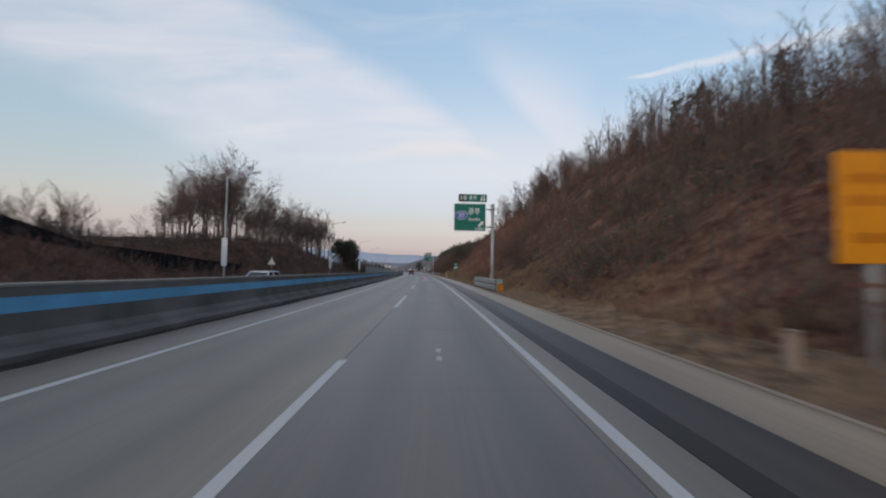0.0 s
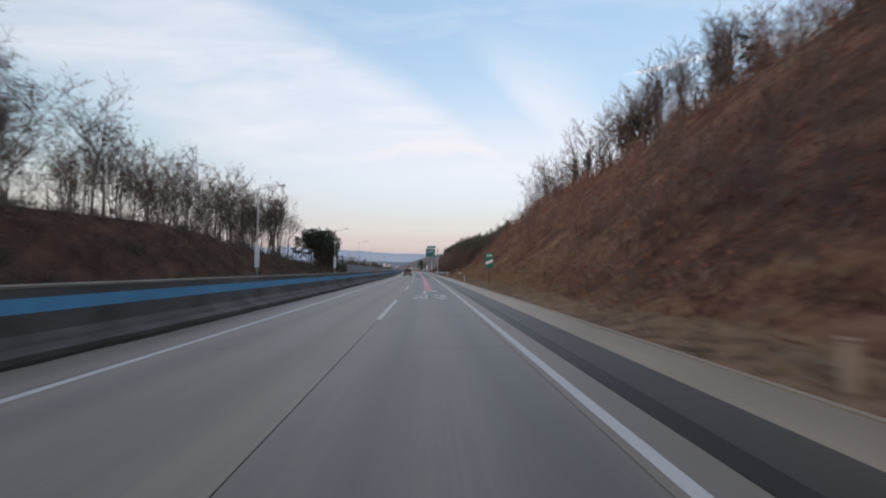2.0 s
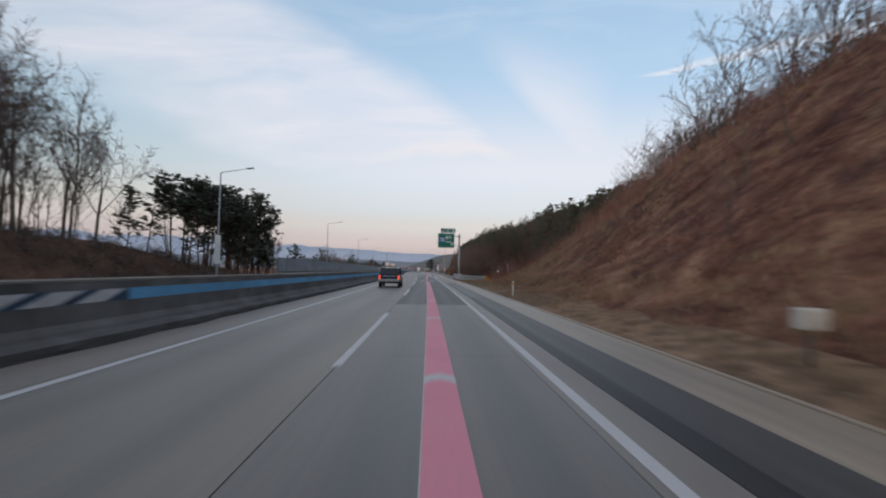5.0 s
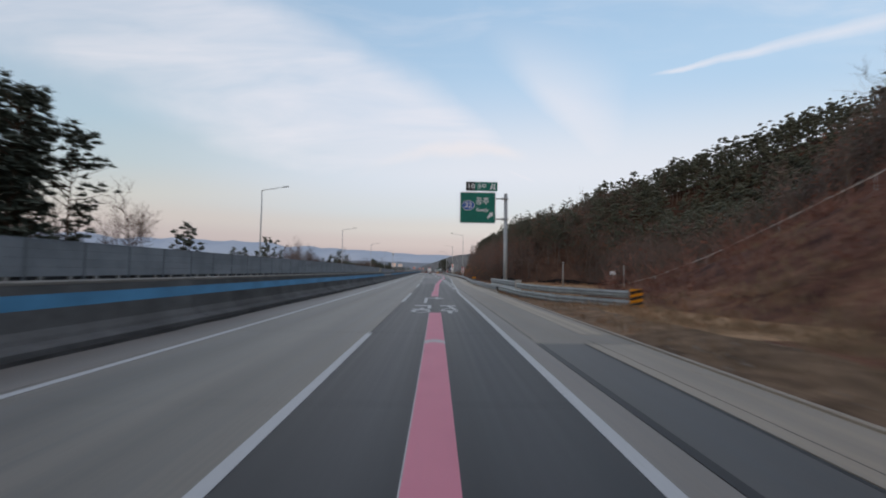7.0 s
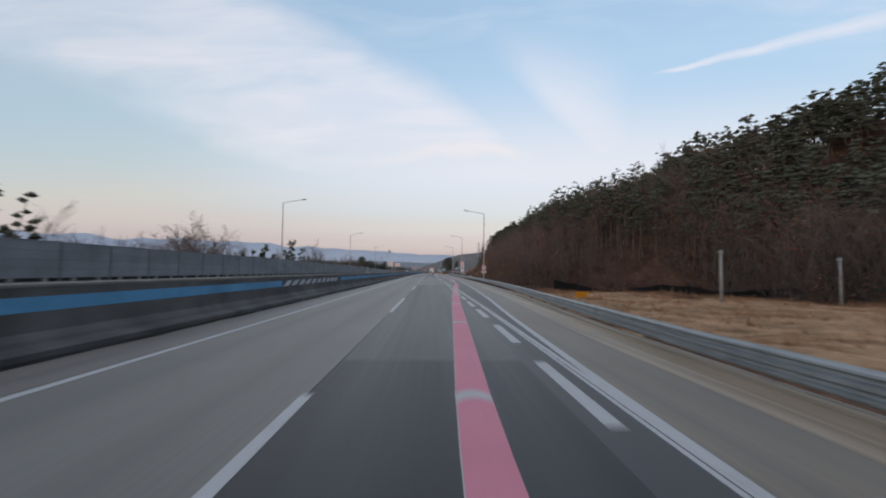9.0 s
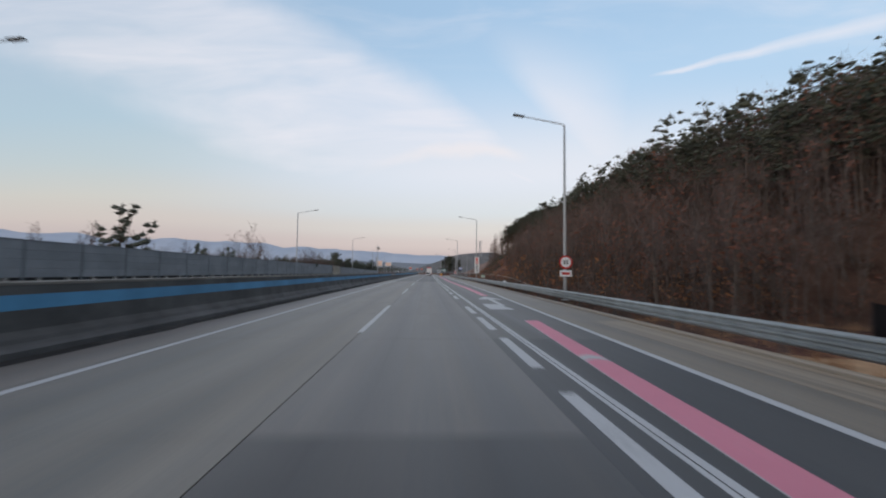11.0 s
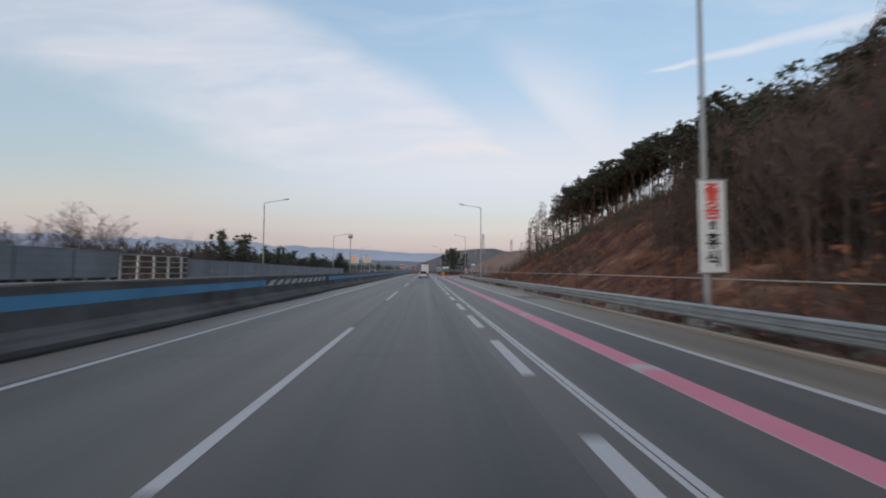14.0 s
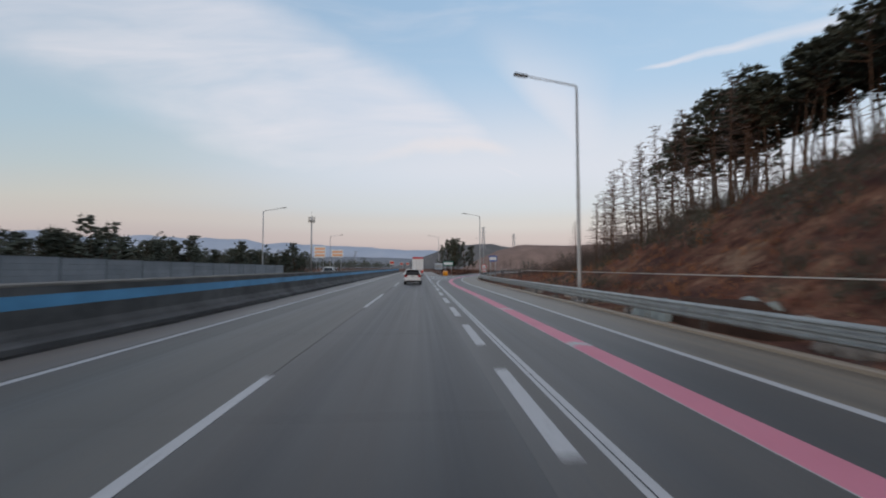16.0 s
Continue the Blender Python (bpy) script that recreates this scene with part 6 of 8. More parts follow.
# right cutting: pines and bare trees along its crest, thinner ones on the face
for i in range(44):
    s = 14 + 76 * i / 43 + R.uniform(-1.5, 1.5)
    n = R.uniform(27.0, 38.0)
    if s > 34 and R.random() < 0.28:
        k = R.choice((5, 4))
        plant(pine_src, k, s, n + 1, R.uniform(0.42, 0.7) * (1.15 if s < 55 else 1))
    else:
        plant(bare_src, R.choice((0, 4, 9, 10)), s, n, R.uniform(0.5, 0.78) * (1.08 if s < 50 else 0.82))
for i in range(52):
    s = 86 + 82 * i / 51 + R.uniform(-1.5, 1.5)
    stand(R.choice((9, 10, 11, 13)), s, R.uniform(28.0, 34.0), 1.05 * R.uniform(0.6, 1.0) * lerp(((92, 1.15), (110, 1.1), (118, 0.95), (128, 1.05), (140, 1.2), (156, 1.25), (168, 0.8)), s))
for i in range(30):
    s = 80 + 24 * RC.random()
    if i % 6:
        stand(RC.choice((11, 12, 14)), s, RC.uniform(26.5, 33), RC.uniform(0.58, 0.85))
    else:
        plant(pine_src, RC.choice((4, 5, 4)), s, RC.uniform(28, 33), RC.uniform(0.5, 0.74))
for s, n, q in ((84, 31, 0.6), (97, 33, 0.55), (116, 30, 0.62), (120, 31.5, 0.75), (122.5, 29.5, 0.7), (125, 31, 0.62), (119, 34, 0.7)):
    plant(pine_src, R.choice((4, 5)), s, n, q * 0.85)
for i in range(46):
    stand(R.choice((1, 5, 9, 10)), R.uniform(10, 140), R.uniform(13, 26), R.uniform(0.3, 0.52))
for i in range(34):
    stand(R.choice((8, 9, 10)), R.uniform(12, 84), R.uniform(22, 31), R.uniform(0.4, 0.7))
# right wood beyond the field: brown trunks at its edge
for i in range(44):
    s = 270 + 50 * R.random()
    n = R.uniform(16.5, 36) + max(0, 284 - s) * 1.2
    plant(bare_src, R.choice((0, 1, 2, 3)), s, n, R.uniform(0.55, 0.82))
# pines on the brow of the bank: bare stems close together, their crowns one belt
for i in range(40):
    s = 306 + 56 * R.random()
    n = R.uniform(29.5, 47)
    if s < 338 and R.random() < 0.4:
        plant(bare_src, R.choice((0, 1, 2)), s, n - 6, R.uniform(0.7, 0.95))
    else:
        plant(pine_src, R.choice((0, 1, 2, 3)), s, n, R.uniform(0.9, 1.12) * 0.76)
for i in range(16):
    s, n = 341 + 18 * R.random(), R.uniform(22.5, 31)
    plant(pine_src, R.choice((0, 1, 4, 5)), s, n, R.uniform(0.5, 0.74))
RP = random.Random(91)
for i in range(124):
    s = 358 + 52 * (i + RP.random()) / 124
    n = (RP.uniform(30.5, 34.0), RP.uniform(33.5, 37.5), RP.uniform(37, 43))[i % 3] + max(0, 372 - s) * 0.15
    high = lerp(((360, 8.2), (385, 8.8), (395, 10.6), (405, 11.4), (410, 10.5)), s) + (n - 33) * 0.16
    plant(pine_src, RP.choice((8, 9, 10, 11)), s, n, high / 11.5 * RP.uniform(0.86, 1.05))
larch_src = [tree_thing("larch_tree", "bare conical larch with short dark side shoots", p, M_PBARK, M_TWIG, "larches at the wood's end") for p in LARCH]
for s, n, q in ((402, 26, 1.0), (405, 29, 1.1), (408, 27.5, 1.05), (411, 30, 1.1), (413, 26, 1.0), (417, 29, 1.0), (421, 27.5, 0.9), (425, 31, 0.85), (430, 28, 0.7), (399, 31, 1.05), (401, 35, 1.1), (404, 33, 1.1), (407, 34, 1.0), (410, 25, 0.9), (414, 33, 1.05), (419, 32, 0.95), (396, 29, 1.0), (403.5, 30.5, 1.05), (406.5, 26.5, 0.95), (409, 32, 1.1), (412, 28, 1.0), (415.5, 31, 1.05), (416, 26.5, 0.85), (400.5, 28, 0.95), (398, 33, 1.1), (420, 29.5, 0.9), (423, 28.5, 0.8)):
    plant(larch_src, R.choice((0, 1, 2)), s, n, q * 0.98)
for s, n, q in ((428, 23, 0.62), (434, 26, 0.66), (440, 24, 0.6), (446, 30, 0.7)):
    plant(bare_src, 5, s, n, q)
# behind the noise walls
for s, n, k, top in ((206.5, -27, 1, 7.4), (220.5, -26.5, 2, 5.2), (223.5, -29, 2, 5.4), (229.6, -26, 0, 7.2), (271, -25.3, 2, 6.2), (287.7, -26, 0, 7.8), (300.8, -26, 2, 5.3), (304, -28, 2, 4.6), (310.4, -27, 1, 5.2),
                     (366.5, -26, 2, 4.3), (369, -27, 2, 4.4), (374.9, -26, 1, 7.5), (378.3, -27, 0, 7.3), (381.5, -25.5, 2, 5.9), (389.7, -26, 0, 5.8), (398.6, -26, 0, 6.4), (403, -27.5, 0, 6.2), (408, -28, 2, 4.9)):
    plant(fan_src, k, s, n, (top - ground_z(s, n)) / (6.0 if k == 2 else 7.8))
for s, n, top in ((201.7, -30, 8.8), (205, -33, 8.0), (255, -30, 6.4), (259, -31, 7.0), (262, -32, 8.6), (264, -29, 6.6), (266, -33, 7.2), (269, -31, 7.4), (274, -30, 6.2), (333.5, -35, 8.2), (336, -34, 9.2), (353, -26.5, 6.4), (356, -28, 6.6), (350.5, -27, 5.6)):
    plant(crown_src, R.choice((0, 2, 4)), s, n, (top - ground_z(s, n)) / 10.6)
for s, n, k, q in ((248, -36, 4, 0.6), (270, -38, 4, 0.62), (276, -42, 0, 0.55), (283, -39, 5, 0.8), (318, -42, 4, 0.66), (330, -44, 0, 0.5), (350, -50, 5, 0.8), (356, -54, 4, 0.7), (364, -47, 5, 0.75), (370, -52, 4, 0.6)):
    plant(bare_src, k, s, n, q * 1.35)
for i in range(34):
    s = 386 + 84 * i / 33 + R.uniform(-1.5, 1.5)
    n = -R.uniform(26.5, 36)
    plant(pine_src, 6, s, n, (R.uniform(3.9, 5.6) - ground_z(s, n)) / 6.0 * (1.25 if i % 7 == 2 else 1.0))
for i in range(44):
    stand(R.choice((9, 10)), R.choice((R.uniform(236, 292), R.uniform(236, 292), R.uniform(236, 292), R.uniform(346, 361), R.uniform(297, 302), R.uniform(238, 264), R.uniform(311, 320))), -R.uniform(25, 31), R.uniform(0.62, 0.92))
RB = random.Random(77)
for i in range(7):
    plant(pine_src, RB.choice((4, 5, 6)), 376 + 26 * RB.random(), -RB.uniform(25.5, 33), RB.uniform(0.5, 0.72))
for i in range(22):
    stand(RB.choice((11, 13, 15)), RB.uniform(346, 376), -RB.uniform(25, 36), RB.uniform(0.42, 0.62))
for i in range(46):
    s = RB.choice((RB.uniform(226, 262), RB.uniform(226, 262), RB.uniform(356, 372), RB.uniform(376, 384), RB.uniform(310, 322)))
    stand(RB.choice((11, 13, 15)), s, -RB.uniform(24.5, 33), RB.uniform(0.42, 0.62))
# tall bare trees along the top of the wood
for i in range(46):
    stand(RB.choice((11, 12, 14)), RB.uniform(306, 346), RB.uniform(33, 45), RB.uniform(0.95, 1.18))
scatter("bare_thicket", "thickets of small leafless trees along banks and walls", "thicket", BARE, GROVE, [M_TRUNK, M_TWIG])
# a dark evergreen creeper spilling over the noise wall
vine = Piece()
rv = random.Random(5)
for i in range(46):
    a, q = rv.uniform(0, 6.28), rv.random() ** 0.5
    tuft(vine, rv, (0.10 * rv.random(), 0.42 * q * math.cos(a), 0.42 * q * math.sin(a)), 0.17, 8, 0, 0.5)
thing("creeper", "dark evergreen creeper spilling over the noise wall", "climbing plant", at(334.0, -20.58, 2.78), me=vine.mesh("creeper", [M_NEED]))
# the clump on the gore, far ahead
for s, n, k, q in ((498, 9.0, 4, 0.95), (500, 11.0, 4, 1.12), (502, 13.0, 4, 1.22), (499, 14.5, 5, 1.3), (504, 15.5, 4, 1.24), (501, 17.0, 4, 1.1), (505, 11.8, 7, 0.98), (506, 18.5, 5, 1.12), (503, 20.0, 4, 0.85), (507, 14.0, 7, 1.0), (497, 12.5, 5, 1.1)):
    plant(pine_src, k, s, n, q)

# templates that stand nowhere are taken away
for o in bare_src + crown_src + pine_src + fan_src + larch_src:
    if o.name not in used:
        for c in list(o.children_recursive) + [o]:
            bpy.data.objects.remove(c)

# ---- brush and dry grass on the banks ----
BUSH = [bush(i, 1.5) for i in range(60, 66)] + [bush(70, 2.6, 16, 0.15), bush(71, 3.2, 18, 0.1)]


def spots(count, s0, s1, n0, n1, k0, k1, kinds, keep=None, lo=0.7, hi=1.2):
    out = []
    for _ in range(count):
        s, n = R.uniform(s0, s1), R.uniform(n0, n1)
        if keep and not keep(s, n):
            continue
        x, y, z = P(s, n, ground_z(s, n) - 0.03)
        out.append((x, y, z, R.uniform(0, 6.28), R.uniform(k0, k1), R.uniform(lo, hi), R.choice(kinds)))
    return out


def patchy(s, n, t=0.0, f=0.11):
    x, y, _ = P(s, n)
    return noise.noise((x * f, y * f, 3.3)) > t


face = lambda s, n: n > lerp(R_TOE, s) - 0.4 + 1.2 * noise.noise((s * 0.3, 0, 0)) and patchy(s, n, -0.12 + 0.25 * max(0.0, 1 - (n - 8.5) / 6))
scatter("brush", "tangled reddish-brown dry brush covering the cut slope", "brush", BUSH,
        spots(1500, 66, 190, 8.5, 36, 0.55, 1.15, (0, 1, 2, 3, 4, 5, 6), lambda s, n: face(s, n) and (not 68 < s < 165 or patchy(s, n, 0.0, 0.2))), [M_BRUSH, M_RUST])
scatter("brush", "tall red-brown thicket in clumps high on the cut slope", "brush", BUSH,
        spots(560, 68, 168, 14, 30, 0.5, 1.0, (5, 6, 7), lambda s, n: patchy(s, n, 0.08, 0.13)), [M_BRUSH, M_RUST])
scatter("brush", "dense grey-brown twiggy thicket on the cut slope", "brush", BUSH,
        spots(1300, -12, 70, 8.5, 36, 0.6, 1.25, (0, 1, 2, 3, 4, 5, 6), face), [M_TWIG, M_RUST])
scatter("brush", "brown leafless thicket along the top of the cut slope", "brush", BUSH,
        spots(480, -12, 180, 26, 37, 0.8, 1.4, (5, 6, 7), lambda s, n: patchy(s, n, -0.4)), [M_BRUSH, M_TWIG])
scatter("brush", "dark dry brush on the bank across the road", "brush", BUSH,
        spots(800, 66, 170, -35, -22.4, 0.6, 1.1, (0, 1, 2, 3), lambda s, n: patchy(s, n, -0.35)) + spots(700, 4, 68, -38, -22.4, 0.6, 1.1, (0, 1, 2, 3)), [M_TRUNK, M_TWIG])
scatter("brush", "dry brown scrub in front of the black net", "brush", BUSH,
        spots(420, 8, 62, -27.5, -22.3, 0.6, 1.15, (0, 1, 2, 3, 4)), [M_BRUSH, M_TWIG])
scatter("brush", "russet undergrowth at the foot of the wood", "brush", BUSH,
        spots(1050, 262, 335, 11, 42, 0.55, 1.2, (0, 1, 2, 3, 4, 6), lambda s, n: n > 11.5 and (n > 40 or s > 272) and patchy(s, n, -0.3)), [M_TRUNK, M_RUST])
scatter("brush", "saplings still holding orange dead leaves at the wood's edge", "brush", BUSH,
        spots(220, 266, 332, 13, 26, 1.2, 2.3, (0, 1, 2, 3, 4), lambda s, n: n > 13.5 + max(0, 284 - s) * 1.2 and patchy(s, n, -0.05, 0.16)), [M_TRUNK, M_FERN])
# stems take the darker bark colour in place of the hill's shadow here
scatter("brush", "tall grey-brown thicket along the wood's edge, coloured darker for the hill's shade", "brush", BUSH,
        spots(380, 203, 276, 41, 54, 1.1, 2.0, (5, 6, 7)), [M_TRUNK, M_RUST])
scatter("brush", "low reddish brush on the slope under the pines", "brush", BUSH,
        spots(1300, 320, 470, 13.5, 38, 0.35, 0.85, (0, 1, 2, 3, 4), lambda s, n: n > lerp(R_TOE, s) - 1 and patchy(s, n, -0.1)), [M_RUST, M_RUST])
scatter("brush", "dark evergreen thicket in clumps on the cut slope", "brush", BUSH,
        spots(900, 5, 66, 10, 30, 0.7, 1.3, (0, 2, 4, 6), lambda s, n: n > lerp(R_TOE, s) + 0.5 and noise.noise((s * 0.09, n * 0.16, 5.5)) > 0.30), [M_TRUNK, M_NEED])
scatter("brush", "orange dead fern and bracken on the slope under the pines", "brush", BUSH,
        spots(700, 312, 440, 14, 36, 0.35, 0.75, (0, 1, 2, 3, 4), lambda s, n: n > lerp(R_TOE, s) + 0.5 and noise.noise((s * 0.10, n * 0.22, 2.2)) < 0.12), [M_FERN, M_FERN])
scatter("brush", "dark low shrubs in the shade of the pines", "brush", BUSH,
        spots(900, 300, 420, 22, 40, 0.8, 1.4, (0, 2, 4), lambda s, n: patchy(s, n, -0.1 + 0.4 * max(0.0, (28 - n) / 5), 0.2)), [M_TRUNK, M_NEED])
scatter("brush", "tall dark tangle of bare undergrowth among the pine stems", "brush", BUSH,
        spots(340, 362, 432, 30.5, 44, 0.6, 1.2, (5, 6, 7), lambda s, n: n > lerp(((362, 33.5), (385, 32), (400, 30.5), (432, 27)), s)) +
        spots(150, 398, 436, 25.5, 32, 0.8, 1.3, (5, 6, 7)) +
        spots(170, 432, 505, 22, 44, 0.7, 1.1, (5, 6, 7), lambda s, n: n > lerp(PINKN, s) + 9), [M_TRUNK, M_TRUNK])
scatter("brush", "dark brown tangle of bare scrub high on the slope", "brush", BUSH,
        spots(420, 332, 364, 21, 37, 1.0, 1.9, (5, 6, 7), lambda s, n: n > 21 + max(0, s - 350) * 0.75), [M_TRUNK, M_RUST])
scatter("brush", "dark green low shrubs in patches on the cleared slope", "brush", BUSH,
        spots(700, 362, 415, 17, 31, 0.4, 0.8, (0, 2, 4), lambda s, n: noise.noise((s * 0.10, n * 0.22, 2.2)) > 0.04), [M_NEED, M_TRUNK])
def gravel(seed):
    rng = random.Random(seed)
    pc = Piece()
    for _ in range(7):
        p = Vector((rng.gauss(0, 0.25), rng.gauss(0, 0.25), rng.uniform(0.0, 0.03)))
        r = rng.uniform(0.015, 0.05)
        k = len(pc.v)
        pc.v += [tuple(p + Vector(d) * r * rng.uniform(0.7, 1.3)) for d in ((1, 0, 0), (-0.5, 0.87, 0), (-0.5, -0.87, 0), (0, 0, 0.9))]
        pc.f += [(k, k + 1, k + 3), (k + 1, k + 2, k + 3), (k + 2, k, k + 3)]
        pc.m += [0, 0, 0]
    return pc


scatter("gravel", "loose pale stones and clods along the verge", "gravel", [gravel(i) for i in (1, 2, 3)],
        spots(1300, -5, 192, 6.5, 9.0, 0.8, 1.6, (0, 1, 2), lambda s, n: patchy(s, n, -0.2, 0.4)), [M_ROCK])
scatter("brush", "dry scrub on the ground between the road and the ramp", "brush", BUSH,
        spots(420, 462, 560, 8, 42, 0.4, 0.8, (0, 1, 2, 3), lambda s, n: n < lerp(INNER, min(s, 519)) - 2.0 and n > 7.5), [M_BRUSH, M_RUST])
GRASS = [grass(i) for i in range(80, 84)]
scatter("dry_grass", "orange-brown dead grass on the open field", "grass", GRASS,
        spots(4600, 200, 272, 9.4, 46, 0.5, 1.2, (0, 1, 2, 3), lambda s, n: n > lerp(R_EDGE, s) + 0.9) +
        spots(1300, 168, 200, 6.8, 14, 0.4, 0.9, (0, 1, 2, 3), lambda s, n: n > lerp(R_EDGE, s) + 0.3) +
        spots(900, 226, 262, 15, 50, 1.3, 2.3, (0, 1, 2, 3), lambda s, n: s < 263 - 0.548 * (n - 20) and patchy(s, n, 0.0, 0.15)), [M_FGRASS])
scatter("dry_grass", "straw-coloured dry grass on the verge and slopes", "grass", GRASS,
        spots(5200, -10, 178, 6.95, 11.5, 0.5, 1.1, (0, 1, 2, 3), lambda s, n: patchy(s, n, -0.45, 0.5)) +
        spots(2600, 8, 120, 8.7, 13.5, 0.5, 1.1, (0, 1, 2, 3), lambda s, n: patchy(s, n, -0.3, 0.3)) +
        spots(3000, -10, 190, 10, 16, 0.7, 1.4, (0, 1, 2, 3), lambda s, n: not patchy(s, n, 0.1)) +
        spots(2600, -10, 190, 15, 32, 0.8, 1.7, (0, 1, 2, 3), lambda s, n: not patchy(s, n, -0.1)) +
        spots(4200, 68, 165, 9, 30, 0.7, 1.5, (0, 1, 2, 3), lambda s, n: not patchy(s, n, 0.05, 0.2)) +
        spots(1500, 158, 200, 9, 25, 0.7, 1.4, (0, 1, 2, 3), lambda s, n: patchy(s, n, -0.1, 0.2)) +
        spots(2200, 272, 470, 9.9, 30, 0.6, 1.2, (0, 1, 2, 3), lambda s, n: n > lerp(R_EDGE, s) + 0.6 and patchy(s, n, -0.1)) +
        spots(1500, 0, 180, -30, -21.9, 0.6, 1.2, (0, 1, 2, 3)), [M_GRASS])

# ---- far woods ----
FAR = [far_tree(i, "pine", 9.5) for i in (91, 92, 93, 94)] + [far_tree(i, "bare", 9.0) for i in (95, 96, 97)] + [far_tree(i, "belt", 9.5) for i in (101, 102, 103)] + [far_tree(i, "oak", 8.5) for i in (104, 105)] + [far_tree(i, "dim", 9.5) for i in (106, 107, 108)] + [far_tree(i, "fine", 9.5) for i in (109, 110, 111)]


def wood_spots(count, s0, s1, n0, n1, mix, size=(0.85, 1.25), keep=None, bare=(4, 5, 6), tall=(0.85, 1.15), climb=0.0, dim=False):
    out = []
    for _ in range(count):
        s, n = R.uniform(s0, s1), n0 + (n1 - n0) * R.random() ** 1.25
        if keep and not keep(s, n):
            continue
        x, y, z = P(s, n, ground_z(s, n) - 0.2)
        p = 0.5 + 0.9 * noise.noise((x * 0.02, y * 0.02, 8.8)) + mix + climb * (n - 75)
        wh = (R.choice((12, 13, 14)) if dim or n > 92 else R.choice((15, 16, 17) if n < 52 else (0, 1, 2, 3))) if R.random() < p else R.choice(bare)
        out.append((x, y, z, R.uniform(0, 6.28), R.uniform(*size), R.uniform(*tall), wh))
    return out


scatter("woodland", "dense wooded hillside of dark pines and bare brown trees", "woodland", FAR,
        wood_spots(1900, 200, 380, 52, 118, 0.75, (1.05, 1.5), lambda s, n: n > 48 - max(0, s - 262) * 0.8, (4, 5, 6, 10), (0.6, 0.79), 0.03) +
        wood_spots(480, 203, 300, 43, 60, -0.75, (0.9, 1.25), None, (4, 5, 6, 4, 5, 10), (0.7, 0.95)) +
        wood_spots(330, 270, 335, 18, 33, -0.9, (0.55, 0.85), None, (4, 5, 7, 8, 10, 11, 11)) +
        wood_spots(600, 262, 340, 30, 64, 0.38, (0.9, 1.25), lambda s, n: n > 46 - (s - 262) * 0.8, (4, 5, 10, 11)) +
        wood_spots(70, 364, 392, 44, 58, -0.1, (0.7, 0.95), None, (4, 5, 7, 8)) +
        wood_spots(330, 335, 368, 36, 72, 0.0, (0.8, 1.1), None, (4, 5, 7, 8)) +
        wood_spots(230, 326, 358, 19, 37, -0.45, (0.55, 0.85), lambda s, n: n > 17 + (s - 326) * 0.38, (4, 5, 7, 8, 10)) +
        wood_spots(420, 6, 78, 12, 31, -3.0, (0.28, 0.52), lambda s, n: patchy(s, n, -0.25, 0.15), (4, 5, 6, 10)) +
        wood_spots(400, 380, 900, 75, 240, -0.1, keep=lambda s, n: n > 70 + (s - 330) * 0.12, dim=True) +
        wood_spots(1700, 185, 400, 108, 200, 0.65, (0.8, 1.1), dim=True) +
        wood_spots(760, 160, 230, 33, 104, -0.55, (0.8, 1.15), None, (4, 5, 6, 10), (0.64, 0.85), 0.035) +
        wood_spots(430, -20, 165, 33, 52, -0.1, (0.45, 0.7), lambda s, n: s > 38) + wood_spots(200, 10, 66, 25, 37, -0.2, (0.5, 0.8), lambda s, n: True),
        [M_TRUNK, M_NEED, M_TWIG, M_RUST])
scatter("woodland", "low line of dim trees beyond the road", "woodland", FAR,
        wood_spots(900, 440, 1000, -150, -29, 0.5, (0.6, 0.95), dim=True) + wood_spots(160, 180, 440, -120, -60, -0.2, (0.4, 0.7), dim=True) + wood_spots(520, 385, 500, -60, -30, 0.6, (0.5, 0.74)) +
        wood_spots(120, 62, 165, -52, -34, -2.0, (0.75, 1.15), lambda s, n: s + 1.36 * n > 18, (7, 8, 9)) +
        wood_spots(160, 445, 560, 30, 70, -0.5, (0.3, 0.55)), [M_TRUNK, M_NEED, M_TWIG, M_RUST])

# ---- lettering painted on the road: two syllables drawn long, stroke by stroke ----
def road_word(ds, dn):
    def stroke(pts, z):
        vs = [P(s + ds, n + dn, z) for s, n in pts]
        me = mesh("stroke", vs, [tuple(range(len(vs)))], M_WHITE)
        if me.polygons[0].normal.z < 0:
            me.flip_normals()
        part("stroke", me, marks, "white painted lettering stroke")

    def bar(s0, s1, n0, n1, z=0.0075):
        stroke([(s0, n0), (s0, n1), (s1, n1), (s1, n0)], z)

    bar(176.5, 176.95, 0.75, 1.52)
    bar(175.2, 176.5, 1.36, 1.52)
    bar(174.92, 175.42, 1.05, 1.20)
    bar(174.6, 174.92, 0.72, 1.49)
    ring = [(math.cos(2 * math.pi * i / 28), math.sin(2 * math.pi * i / 28)) for i in range(28)]
    vs = [P(173.93 + ds + 0.62 * a, 1.12 + dn + 0.41 * b, 0.0085) for a, b in ring] + [P(173.93 + ds + 0.36 * a, 1.12 + dn + 0.27 * b, 0.0085) for a, b in ring]
    part("stroke", mesh("stroke", vs, [(i, i + 28, (i + 1) % 28 + 28, (i + 1) % 28) for i in range(28)], M_WHITE), marks, "white painted lettering ring")
    bar(176.45, 176.95, 1.91, 2.67)
    stroke([(176.45, 2.24), (176.45, 2.42), (174.75, 2.66), (174.75, 2.48)], 0.0075)
    stroke([(175.5, 2.32), (175.5, 2.46), (174.75, 2.08), (174.75, 1.92)], 0.0095)
    bar(174.0, 174.4, 1.90, 2.65)
    bar(173.2, 174.0, 2.20, 2.38)


